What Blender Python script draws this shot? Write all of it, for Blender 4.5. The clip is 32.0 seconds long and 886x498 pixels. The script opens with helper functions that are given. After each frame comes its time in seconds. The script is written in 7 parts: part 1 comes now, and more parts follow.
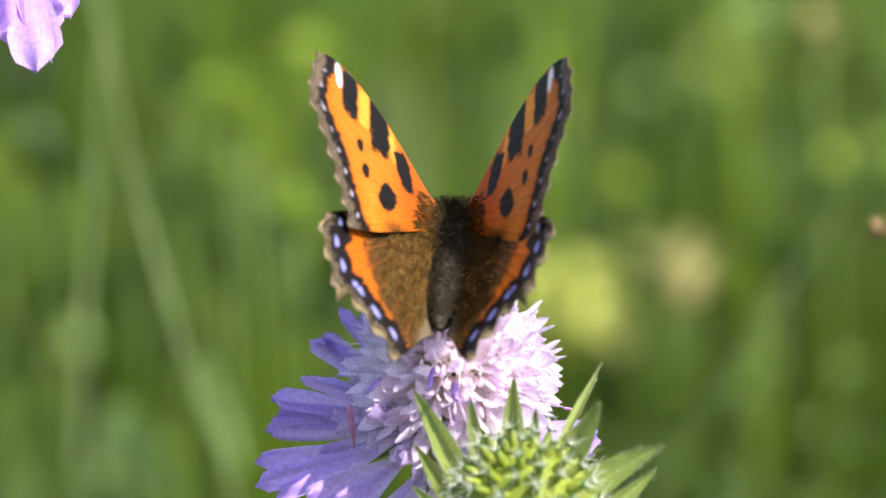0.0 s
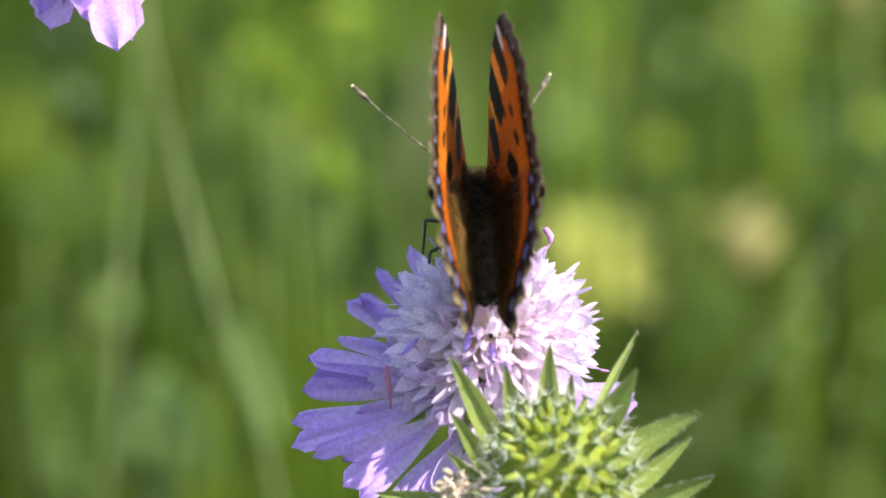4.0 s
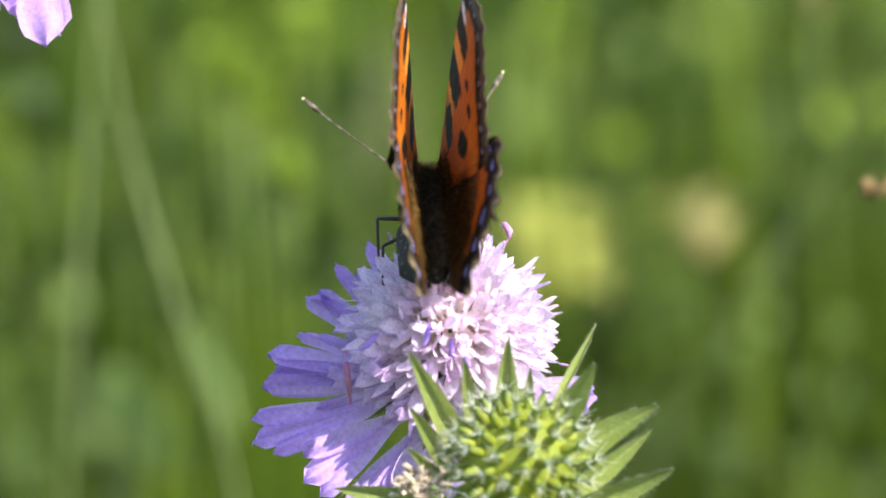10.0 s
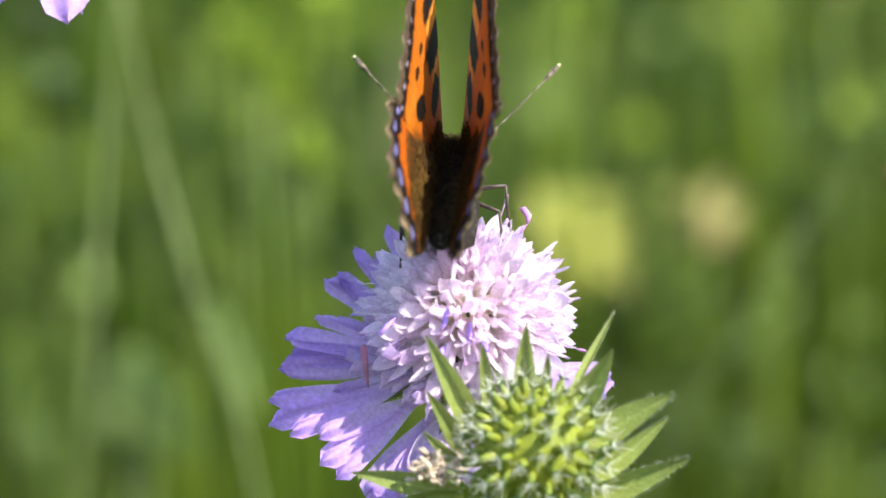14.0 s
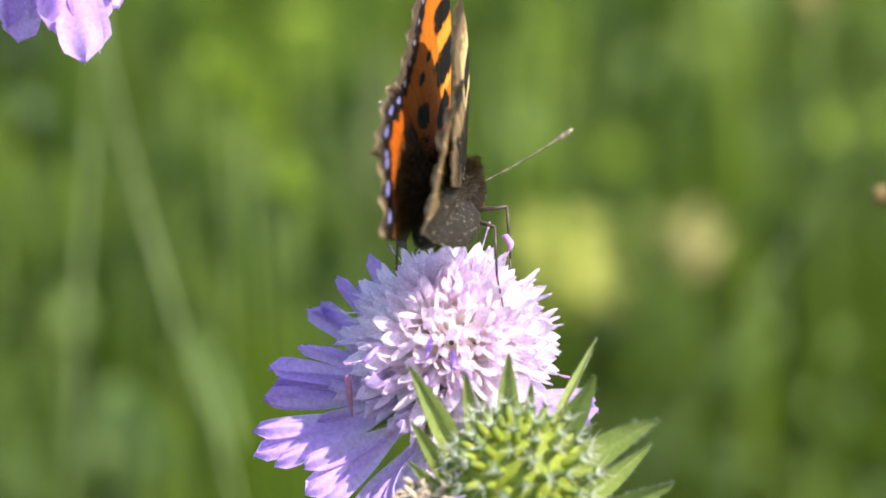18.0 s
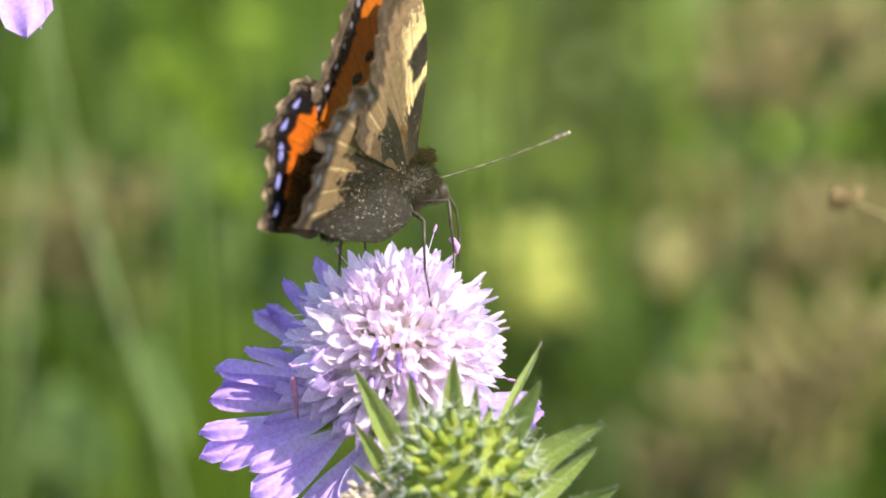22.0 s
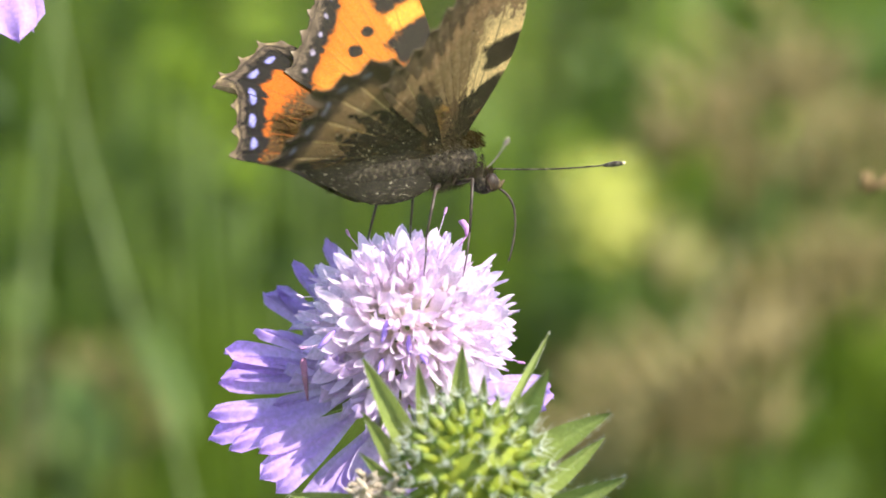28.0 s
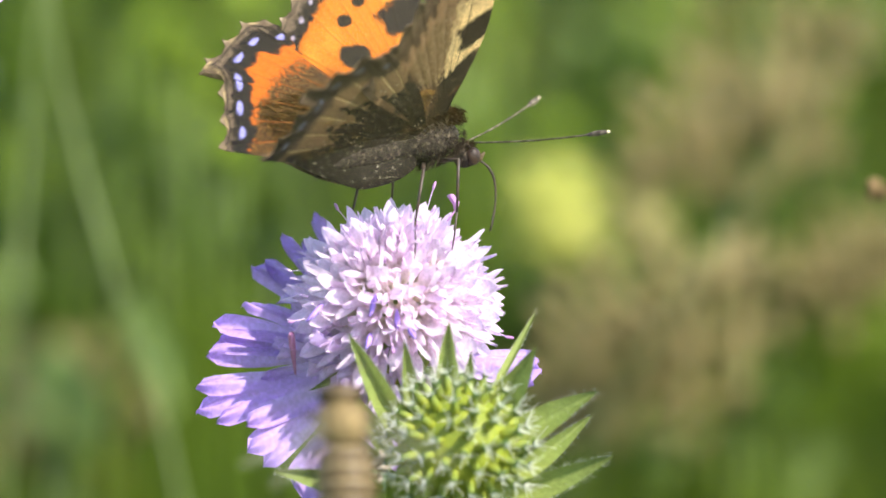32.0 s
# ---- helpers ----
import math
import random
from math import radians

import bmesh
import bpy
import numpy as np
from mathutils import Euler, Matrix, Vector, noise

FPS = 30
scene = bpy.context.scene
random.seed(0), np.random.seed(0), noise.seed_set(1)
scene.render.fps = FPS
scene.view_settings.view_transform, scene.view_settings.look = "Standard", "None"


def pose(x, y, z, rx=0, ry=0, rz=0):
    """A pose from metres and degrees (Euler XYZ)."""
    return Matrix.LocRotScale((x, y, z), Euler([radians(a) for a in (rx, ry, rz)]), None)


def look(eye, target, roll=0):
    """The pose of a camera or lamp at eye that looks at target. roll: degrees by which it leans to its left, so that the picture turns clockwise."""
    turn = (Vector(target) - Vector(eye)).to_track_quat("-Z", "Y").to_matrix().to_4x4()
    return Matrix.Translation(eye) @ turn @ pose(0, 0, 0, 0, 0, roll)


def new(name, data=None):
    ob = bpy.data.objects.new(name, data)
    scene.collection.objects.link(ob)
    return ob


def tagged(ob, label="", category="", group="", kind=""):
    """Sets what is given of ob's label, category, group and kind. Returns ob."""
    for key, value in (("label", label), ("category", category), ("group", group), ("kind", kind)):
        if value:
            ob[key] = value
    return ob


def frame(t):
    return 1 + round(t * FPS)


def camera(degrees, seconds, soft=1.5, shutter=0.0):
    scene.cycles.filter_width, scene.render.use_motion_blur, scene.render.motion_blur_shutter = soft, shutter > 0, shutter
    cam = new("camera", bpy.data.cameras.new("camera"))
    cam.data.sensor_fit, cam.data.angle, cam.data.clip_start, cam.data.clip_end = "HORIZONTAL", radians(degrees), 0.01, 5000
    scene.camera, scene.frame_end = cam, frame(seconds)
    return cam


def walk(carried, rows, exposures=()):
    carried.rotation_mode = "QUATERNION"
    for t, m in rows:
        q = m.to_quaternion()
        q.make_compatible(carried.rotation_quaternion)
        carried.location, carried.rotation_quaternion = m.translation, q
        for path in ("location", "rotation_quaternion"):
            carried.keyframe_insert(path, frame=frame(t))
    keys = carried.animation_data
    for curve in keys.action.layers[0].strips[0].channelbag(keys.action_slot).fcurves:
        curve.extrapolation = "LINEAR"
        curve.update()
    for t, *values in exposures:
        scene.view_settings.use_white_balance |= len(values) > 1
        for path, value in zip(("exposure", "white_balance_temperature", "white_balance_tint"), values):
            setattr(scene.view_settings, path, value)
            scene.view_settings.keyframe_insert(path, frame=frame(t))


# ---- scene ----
MM = 0.001

# the camera: a long lens held by hand, 45 cm from the flowers
cam = camera(10.0, 32.0, soft=1.6, shutter=0.4)
cam.data.dof.use_dof = True
cam.data.dof.focus_distance = 0.4510
cam.data.dof.aperture_fstop = 18.5
EYE = (0.0, -0.44512, 0.55072)
PATH = [(0, 83.772, 0.248, -0.057), (0.5, 83.771, 0.134, -0.012), (1, 83.670, -0.047, 0.104), (1.5, 83.546, 0.070, 0.075), (2, 83.397, -0.138, 0.160), (2.5, 83.283, -0.660, 0.501), (4.5, 83.458, 0.314, 0.271), (5, 83.499, 0.587, 0.154), (5.5, 83.468, 0.108, 0.322), (6, 83.524, 0.164, 0.435), (6.5, 83.661, 0.170, 0.439), (7, 83.871, 0.225, 0.375), (7.5, 83.913, 0.504, 0.370), (8, 83.763, 0.036, 0.434), (8.5, 83.679, 0.025, 0.308), (9, 83.592, 0.450, -0.007), (9.5, 83.473, 0.449, -0.149), (10, 83.336, 0.350, -0.135), (10.5, 83.249, 0.440, -0.006), (11, 83.192, 0.466, 0.058), (11.5, 83.192, 0.308, 0.109), (12, 83.200, 0.529, 0.111), (12.5, 83.261, 0.026, 0.149), (13, 83.309, -0.077, 0.198), (13.5, 83.248, -0.433, 0.256), (14, 83.168, -0.242, 0.151), (14.5, 83.256, -0.152, 0.024), (16.5, 83.305, -0.111, -0.134), (17, 83.255, -0.147, 0.102), (17.5, 83.370, -0.244, 0.101), (18, 83.493, 0.444, -0.139), (18.5, 83.480, 0.192, -0.129), (19, 83.468, -0.208, 0.126), (19.5, 83.506, -0.443, 0.264), (20, 83.536, -0.684, 0.238), (20.5, 83.513, 0.078, -0.172), (21, 83.511, -0.107, -0.452), (21.5, 83.519, 0.309, -0.692), (22, 83.533, 0.104, -0.720), (22.5, 83.556, 0.070, -0.625), (23, 83.639, -0.187, -0.351), (23.5, 83.558, -0.195, -0.161), (24, 83.514, -0.024, -0.123), (24.5, 83.568, 0.116, -0.209), (25, 83.603, -0.095, -0.228), (25.5, 83.665, -0.218, -0.169), (27.5, 83.522, -0.064, -0.594), (28, 83.408, -0.044, -0.608), (28.5, 83.300, -0.060, -0.586), (29, 83.206, -0.316, -0.600), (29.5, 83.119, -0.862, -0.626), (30, 83.168, -0.661, -0.715), (30.5, 83.217, -0.349, -0.597), (31, 83.184, -0.535, -0.533), (31.5, 83.201, 0.006, -0.650), (32, 83.154, -0.341, -0.719)]
FLOWER_HEAD, FLOWER_ROOT = (0.0006, 0.0054, 0.4859), (-0.0194, 0.0654, 0.0000)
SEED_HEAD, SEED_ROOT = (0.0072, -0.0102, 0.4812), (0.0372, 0.0398, 0.0000)
SIDE_HEAD, SIDE_ROOT = (-0.0369, 0.0079, 0.5337), (-0.1800, 0.2400, 0.0000)
walk(cam, [(t, pose(*EYE, rx, ry, rz)) for t, rx, ry, rz in PATH])

# daylight: high sun from the right and behind the camera
world = bpy.data.worlds.new("sky")
scene.world = world
world.use_nodes = True
wn = world.node_tree
sky = wn.nodes.new("ShaderNodeTexSky")
sky.sky_type = "NISHITA"
sky.sun_disc = False
SUN_DIR = Vector((0.58, -0.52, 0.72)).normalized()
sky.sun_elevation = math.asin(SUN_DIR.z)
sky.sun_rotation = math.atan2(SUN_DIR.x, SUN_DIR.y)
wn.links.new(sky.outputs[0], wn.nodes["Background"].inputs[0])
wn.nodes["Background"].inputs[1].default_value = 0.15
sun_data = bpy.data.lights.new("sun", "SUN")
sun_data.energy, sun_data.angle, sun_data.color = 4.4, radians(0.6), (1.0, 0.945, 0.835)
sun = new("sun", sun_data)
sun.matrix_world = look(SUN_DIR * 5, (0, 0, 0))
scene.view_settings.exposure = 1.15


# ---- materials ----
def mat(name, ramp, rough=0.6, scale=400.0, translucent=0.0, bump=0.0, axis=None, attr="", rand=0.0, spec=0.3, detail=4.0, mixn=0.35, sheen=0.0):
    """A procedural surface: colours of ramp along a local axis, by noise or by a colour attribute, with grain, random tint and light that passes through."""
    m = bpy.data.materials.new(name)
    m.use_nodes = True
    nt = m.node_tree
    N, L = nt.nodes, nt.links
    b = N["Principled BSDF"]
    b.inputs["Roughness"].default_value = rough
    b.inputs["Specular IOR Level"].default_value = spec
    if sheen:
        b.inputs["Sheen Weight"].default_value = sheen
    co = N.new("ShaderNodeTexCoord")
    no = N.new("ShaderNodeTexNoise")
    no.inputs["Scale"].default_value = scale
    no.inputs["Detail"].default_value = detail
    L.new(co.outputs["Object"], no.inputs["Vector"])
    if attr:
        src = N.new("ShaderNodeAttribute")
        src.attribute_name = attr
        col = src.outputs["Color"]
    else:
        cr = N.new("ShaderNodeValToRGB")
        els = cr.color_ramp.elements
        while len(els) < len(ramp):
            els.new(0.5)
        for e, (p, c) in zip(els, ramp):
            e.position, e.color = p, (*c, 1)
        if axis is None:
            L.new(no.outputs["Fac"], cr.inputs[0])
        else:
            sp = N.new("ShaderNodeSeparateXYZ")
            L.new(co.outputs["Object"], sp.inputs[0])
            mr = N.new("ShaderNodeMapRange")
            L.new(sp.outputs[axis[0]], mr.inputs[0])
            mr.inputs[1].default_value, mr.inputs[2].default_value = axis[1], axis[2]
            ad = N.new("ShaderNodeMath")
            ad.operation = "MULTIPLY_ADD"
            L.new(no.outputs["Fac"], ad.inputs[0])
            ad.inputs[1].default_value = mixn
            sb = N.new("ShaderNodeMath")
            sb.operation = "SUBTRACT"
            L.new(mr.outputs[0], sb.inputs[0])
            sb.inputs[1].default_value = mixn * 0.5
            L.new(sb.outputs[0], ad.inputs[2])
            L.new(ad.outputs[0], cr.inputs[0])
        col = cr.outputs[0]
    hs = N.new("ShaderNodeHueSaturation")
    L.new(col, hs.inputs["Color"])
    fine = N.new("ShaderNodeTexNoise")
    fine.inputs["Scale"].default_value = scale * 5
    L.new(co.outputs["Object"], fine.inputs["Vector"])
    val = N.new("ShaderNodeMapRange")
    L.new(fine.outputs["Fac"], val.inputs[0])
    val.inputs[1].default_value, val.inputs[2].default_value = 0.25, 0.75
    val.inputs[3].default_value, val.inputs[4].default_value = 0.8, 1.2
    if rand:
        oi = N.new("ShaderNodeObjectInfo")
        geo = N.new("ShaderNodeNewGeometry")
        sm = N.new("ShaderNodeMath")
        sm.operation = "ADD"
        L.new(oi.outputs["Random"], sm.inputs[0])
        L.new(geo.outputs["Random Per Island"], sm.inputs[1])
        rr = N.new("ShaderNodeMapRange")
        L.new(sm.outputs[0], rr.inputs[0])
        rr.inputs[1].default_value, rr.inputs[2].default_value = 0.2, 1.8
        rr.inputs[3].default_value, rr.inputs[4].default_value = 1 - rand, 1 + rand
        mu = N.new("ShaderNodeMath")
        mu.operation = "MULTIPLY"
        L.new(val.outputs[0], mu.inputs[0])
        L.new(rr.outputs[0], mu.inputs[1])
        L.new(mu.outputs[0], hs.inputs["Value"])
        hr = N.new("ShaderNodeMapRange")
        L.new(geo.outputs["Random Per Island"], hr.inputs[0])
        hr.inputs[3].default_value, hr.inputs[4].default_value = 0.5 - rand * 0.035, 0.5 + rand * 0.035
        L.new(hr.outputs[0], hs.inputs["Hue"])
    else:
        L.new(val.outputs[0], hs.inputs["Value"])
    L.new(hs.outputs[0], b.inputs["Base Color"])
    if bump:
        bu = N.new("ShaderNodeBump")
        bu.inputs["Strength"].default_value = bump
        bu.inputs["Distance"].default_value = 0.0003
        L.new(fine.outputs["Fac"], bu.inputs["Height"])
        L.new(bu.outputs[0], b.inputs["Normal"])
    if translucent:
        tr = N.new("ShaderNodeBsdfTranslucent")
        L.new(hs.outputs[0], tr.inputs[0])
        mx = N.new("ShaderNodeMixShader")
        mx.inputs[0].default_value = translucent
        L.new(b.outputs[0], mx.inputs[1])
        L.new(tr.outputs[0], mx.inputs[2])
        L.new(mx.outputs[0], N["Material Output"].inputs[0])
    return m


M_SOIL = mat("meadow_soil", [(0.35, (0.016, 0.028, 0.004)), (0.52, (0.05, 0.08, 0.009)), (0.68, (0.12, 0.16, 0.018))], 0.9, 7.0, bump=0.3)
M_GRASS = mat("grass_blade", [(0.3, (0.043, 0.080, 0.005)), (0.7, (0.132, 0.192, 0.012))], 0.45, 30.0, 0.4, rand=0.5)
# leaf green darkened to stand in for the shade between the meadow plants
M_SHADE_GREEN = mat("shade_green_leaf", [(0.3, (0.016, 0.040, 0.004)), (0.7, (0.038, 0.075, 0.008))], 0.5, 60.0, 0.25, rand=0.3)
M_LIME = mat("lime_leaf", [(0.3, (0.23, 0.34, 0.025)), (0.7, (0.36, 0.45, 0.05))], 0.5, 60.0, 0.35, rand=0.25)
M_GREYLEAF = mat("grey_green_leaf", [(0.3, (0.22, 0.31, 0.085)), (0.7, (0.32, 0.41, 0.15))], 0.5, 90.0, 0.3, rand=0.2)
M_STRAW = mat("dry_grass", [(0.3, (0.28, 0.225, 0.093)), (0.7, (0.39, 0.315, 0.145))], 0.7, 300.0, 0.4, rand=0.3)
M_STEM = mat("hairy_stem", [(0.3, (0.17, 0.25, 0.09)), (0.7, (0.25, 0.32, 0.14))], 0.6, 250.0, 0.1, 0.3)
M_PALESTEM = mat("pale_stalk", [(0.3, (0.20, 0.27, 0.10)), (0.7, (0.29, 0.35, 0.15))], 0.6, 120.0, 0.1, 0.2)
M_RAY = mat("violet_petal", [(0.0, (0.82, 0.70, 0.84)), (0.4, (0.66, 0.48, 0.82)), (1.0, (0.53, 0.34, 0.80))], 0.55, 500.0, 0.5, 0.3, ("Z", 0.003, 0.016), rand=0.14)
M_RAY_INNER = mat("lilac_petal", [(0.0, (0.84, 0.76, 0.80)), (0.5, (0.80, 0.66, 0.84)), (1.0, (0.66, 0.51, 0.83))], 0.55, 500.0, 0.5, 0.2, ("Z", 0.003, 0.012), rand=0.14)
M_RAY_PALE = mat("pale_violet_petal", [(0.0, (0.70, 0.54, 0.80)), (0.5, (0.66, 0.46, 0.83)), (1.0, (0.60, 0.40, 0.82))], 0.55, 500.0, 0.5, 0.15, ("Z", 0.003, 0.016), rand=0.14)
M_FLORET = mat("pale_floret", [(0.0, (0.89, 0.85, 0.72)), (0.45, (0.90, 0.81, 0.88)), (1.0, (0.82, 0.66, 0.87))], 0.55, 700.0, 0.6, 0.1, ("Z", 0.002, 0.0074), rand=0.12)
M_STAMEN = mat("pink_stamen", [(0.0, (0.82, 0.76, 0.86)), (0.8, (0.68, 0.48, 0.78)), (1.0, (0.52, 0.26, 0.55))], 0.5, 900.0, 0.2, 0.0, ("Z", 0.0, 0.0034), rand=0.2)
M_ANTHER = mat("violet_anther", [(0.3, (0.34, 0.2, 0.68)), (0.7, (0.45, 0.3, 0.8))], 0.5, 900.0, 0.1)
M_MAGENTA = mat("magenta_anther", [(0.3, (0.46, 0.2, 0.48)), (0.7, (0.58, 0.3, 0.6))], 0.5, 900.0, 0.1)
M_PINK = mat("pink_anther", [(0.3, (0.52, 0.2, 0.36)), (0.7, (0.64, 0.3, 0.46))], 0.5, 900.0, 0.2)
M_BRACT = mat("green_bract", [(0.0, (0.36, 0.41, 0.10)), (0.6, (0.24, 0.30, 0.08)), (1.0, (0.17, 0.21, 0.06))], 0.5, 700.0, 0.42, 0.4, ("Z", 0.0, 0.013), rand=0.18)
M_HAIR = mat("white_hair", [(0.3, (0.80, 0.82, 0.70)), (0.7, (0.90, 0.90, 0.82))], 0.5, 900.0, 0.4)
M_ACHENE = mat("young_achene", [(0.0, (0.36, 0.37, 0.03)), (0.5, (0.22, 0.27, 0.04)), (1.0, (0.12, 0.18, 0.05))], 0.5, 800.0, 0.18, 0.2, ("Z", 0.0, 0.0030), rand=0.2)
M_HEADCORE = mat("seed_head_core", [(0.3, (0.20, 0.26, 0.03)), (0.7, (0.31, 0.35, 0.035))], 0.5, 900.0, 0.3, 0.2)
M_STAR = mat("green_crown", [(0.3, (0.06, 0.12, 0.03)), (0.7, (0.12, 0.19, 0.06))], 0.7, 900.0, 0.15, rand=0.2, spec=0.1)
M_WITHER = mat("withered_floret", [(0.3, (0.42, 0.33, 0.24)), (0.7, (0.66, 0.56, 0.46))], 0.8, 900.0, 0.2, 0.5, rand=0.3)
M_YELLOW = mat("yellow_floret", [(0.3, (0.52, 0.54, 0.12)), (0.7, (0.66, 0.64, 0.19))], 0.6, 300.0, 0.3, rand=0.25)
M_BEIGE = mat("beige_bud", [(0.3, (0.25, 0.26, 0.07)), (0.7, (0.36, 0.28, 0.13))], 0.7, 300.0, 0.2, rand=0.2)
M_BROWN = mat("brown_seed", [(0.3, (0.11, 0.07, 0.03)), (0.7, (0.2, 0.13, 0.055))], 0.8, 600.0, 0.0, 0.4, rand=0.3)
M_WING = mat("wing_scales", [], 0.62, 1400.0, 0.30, 0.25, attr="scales", spec=0.15)
M_FUR = mat("brown_fur", [(0.3, (0.055, 0.041, 0.022)), (0.7, (0.18, 0.13, 0.072))], 0.8, 900.0, 0.1, 0.3, rand=0.5, spec=0.1)
M_GOLDFUR = mat("golden_fur", [(0.3, (0.045, 0.024, 0.005)), (0.7, (0.17, 0.092, 0.021))], 0.7, 900.0, 0.15, 0.2, rand=0.5, spec=0.2)
M_DARKFUR = mat("dark_fur", [(0.3, (0.016, 0.012, 0.009)), (0.7, (0.05, 0.038, 0.026))], 0.85, 900.0, 0.05, 0.3, rand=0.6, spec=0.08)
M_BODY = mat("dark_body", [(0.35, (0.012, 0.009, 0.007)), (0.56, (0.04, 0.03, 0.02)), (0.66, (0.12, 0.095, 0.065))], 0.7, 2600.0, 0.0, 0.6)
M_LEG = mat("dark_leg", [(0.3, (0.03, 0.022, 0.02)), (0.7, (0.09, 0.065, 0.05))], 0.4, 1500.0)
M_EYE = mat("insect_eye", [(0.3, (0.02, 0.015, 0.012)), (0.7, (0.05, 0.03, 0.02))], 0.5, 2000.0, spec=0.3)
M_ANTENNA = mat("ringed_antenna", [(0.45, (0.05, 0.035, 0.025)), (0.62, (0.20, 0.17, 0.12))], 0.6, 1600.0)
M_CLUB_TIP = mat("cream_club_tip", [(0.3, (0.7, 0.6, 0.35)), (0.7, (0.8, 0.7, 0.45))], 0.5, 900.0)
M_BEE = mat("bee_fur", [(0.3, (0.17, 0.115, 0.05)), (0.7, (0.36, 0.26, 0.12))], 0.8, 1500.0, 0.0, 0.5, rand=0.3)
M_BEE_HAIR = mat("bee_hair_band", [(0.3, (0.20, 0.145, 0.08)), (0.7, (0.32, 0.24, 0.13))], 0.8, 1500.0, 0.0, 0.5)
M_BEE_BAND = mat("bee_band", [(0.3, (0.065, 0.042, 0.022)), (0.7, (0.13, 0.088, 0.045))], 0.4, 1500.0)
M_BEE_WING = mat("bee_wing", [(0.3, (0.5, 0.45, 0.35)), (0.7, (0.6, 0.55, 0.45))], 0.3, 900.0, 0.6)
clear = M_BEE_WING.node_tree.nodes.new("ShaderNodeBsdfTransparent")
film_mix = M_BEE_WING.node_tree.nodes.new("ShaderNodeMixShader")
film_mix.inputs[0].default_value = 0.88
wing_out = M_BEE_WING.node_tree.nodes["Material Output"]
M_BEE_WING.node_tree.links.new(wing_out.inputs[0].links[0].from_socket, film_mix.inputs[1])
M_BEE_WING.node_tree.links.new(clear.outputs[0], film_mix.inputs[2])
M_BEE_WING.node_tree.links.new(film_mix.outputs[0], wing_out.inputs[0])


# ---- mesh tools ----
class Shape:
    """Collects vertices and faces."""

    def __init__(self):
        self.v, self.f = [], []

    def add(self, verts, faces):
        o = len(self.v)
        self.v += [tuple(p) for p in verts]
        self.f += [tuple(i + o for i in f) for f in faces]

    def tube(self, pts, radii, n=6, cap=True):
        pts = [Vector(p) for p in pts]
        side = None
        vs = []
        for i, p in enumerate(pts):
            d = (pts[min(i + 1, len(pts) - 1)] - pts[max(i - 1, 0)]).normalized()
            if side is None:
                side = d.orthogonal().normalized()
            side = (side - d * side.dot(d)).normalized()
            up = d.cross(side)
            for k in range(n):
                a = 2 * math.pi * k / n
                vs.append(p + (side * math.cos(a) + up * math.sin(a)) * radii[i])
        fs = [(i * n + k, i * n + (k + 1) % n, (i + 1) * n + (k + 1) % n, (i + 1) * n + k) for i in range(len(pts) - 1) for k in range(n)]
        if cap:
            fs += [tuple(range(n))[::-1], tuple((len(pts) - 1) * n + k for k in range(n))]
        self.add(vs, fs)

    def sheet(self, fn, nu, nv):
        vs = [fn(u / nu, v / nv) for u in range(nu + 1) for v in range(nv + 1)]
        fs = [(u * (nv + 1) + v, u * (nv + 1) + v + 1, (u + 1) * (nv + 1) + v + 1, (u + 1) * (nv + 1) + v) for u in range(nu) for v in range(nv)]
        self.add(vs, fs)

    def ball(self, c, r, nu=8, nv=10, warp=None):
        c = Vector(c)
        r = Vector(r)

        def fn(u, v):
            a, b = math.pi * u, 2 * math.pi * v
            d = Vector((math.sin(a) * math.cos(b), math.sin(a) * math.sin(b), math.cos(a)))
            w = warp(d) if warp else 1.0
            return c + Vector((d.x * r.x, d.y * r.y, d.z * r.z)) * w
        self.sheet(fn, nu, nv)

    def mesh(self, name, material, smooth=True, weld=0.0):
        me = bpy.data.meshes.new(name)
        me.from_pydata(self.v, [], self.f)
        me.materials.append(material)
        if smooth:
            me.polygons.foreach_set("use_smooth", [True] * len(me.polygons))
        me.update()
        return me


def part(name, me, parent, m=None, label=""):
    ob = new(name, me)
    ob.parent = parent
    if m is not None:
        ob.matrix_basis = m
    if label:
        ob["label"] = label
    return ob


def along(direction, origin, twist=0.0):
    """A pose whose local z lies along the direction."""
    q = Vector(direction).to_track_quat("Z", "Y")
    return Matrix.Translation(origin) @ q.to_matrix().to_4x4() @ Matrix.Rotation(twist, 4, "Z")


def bezier(p0, p1, p2, n):
    p0, p1, p2 = Vector(p0), Vector(p1), Vector(p2)
    return [p0 * (1 - t) ** 2 + p1 * 2 * t * (1 - t) + p2 * t * t for t in [i / n for i in range(n + 1)]]


# ---- ground and meadow ----
ground_shape = Shape()
ground_shape.sheet(lambda u, v: (-900 + 1800 * u, -900 + 1800 * v, 0.0), 24, 24)
ground = tagged(new("ground", ground_shape.mesh("ground", M_SOIL)), "green meadow ground under tall grass", "ground", kind="structure")


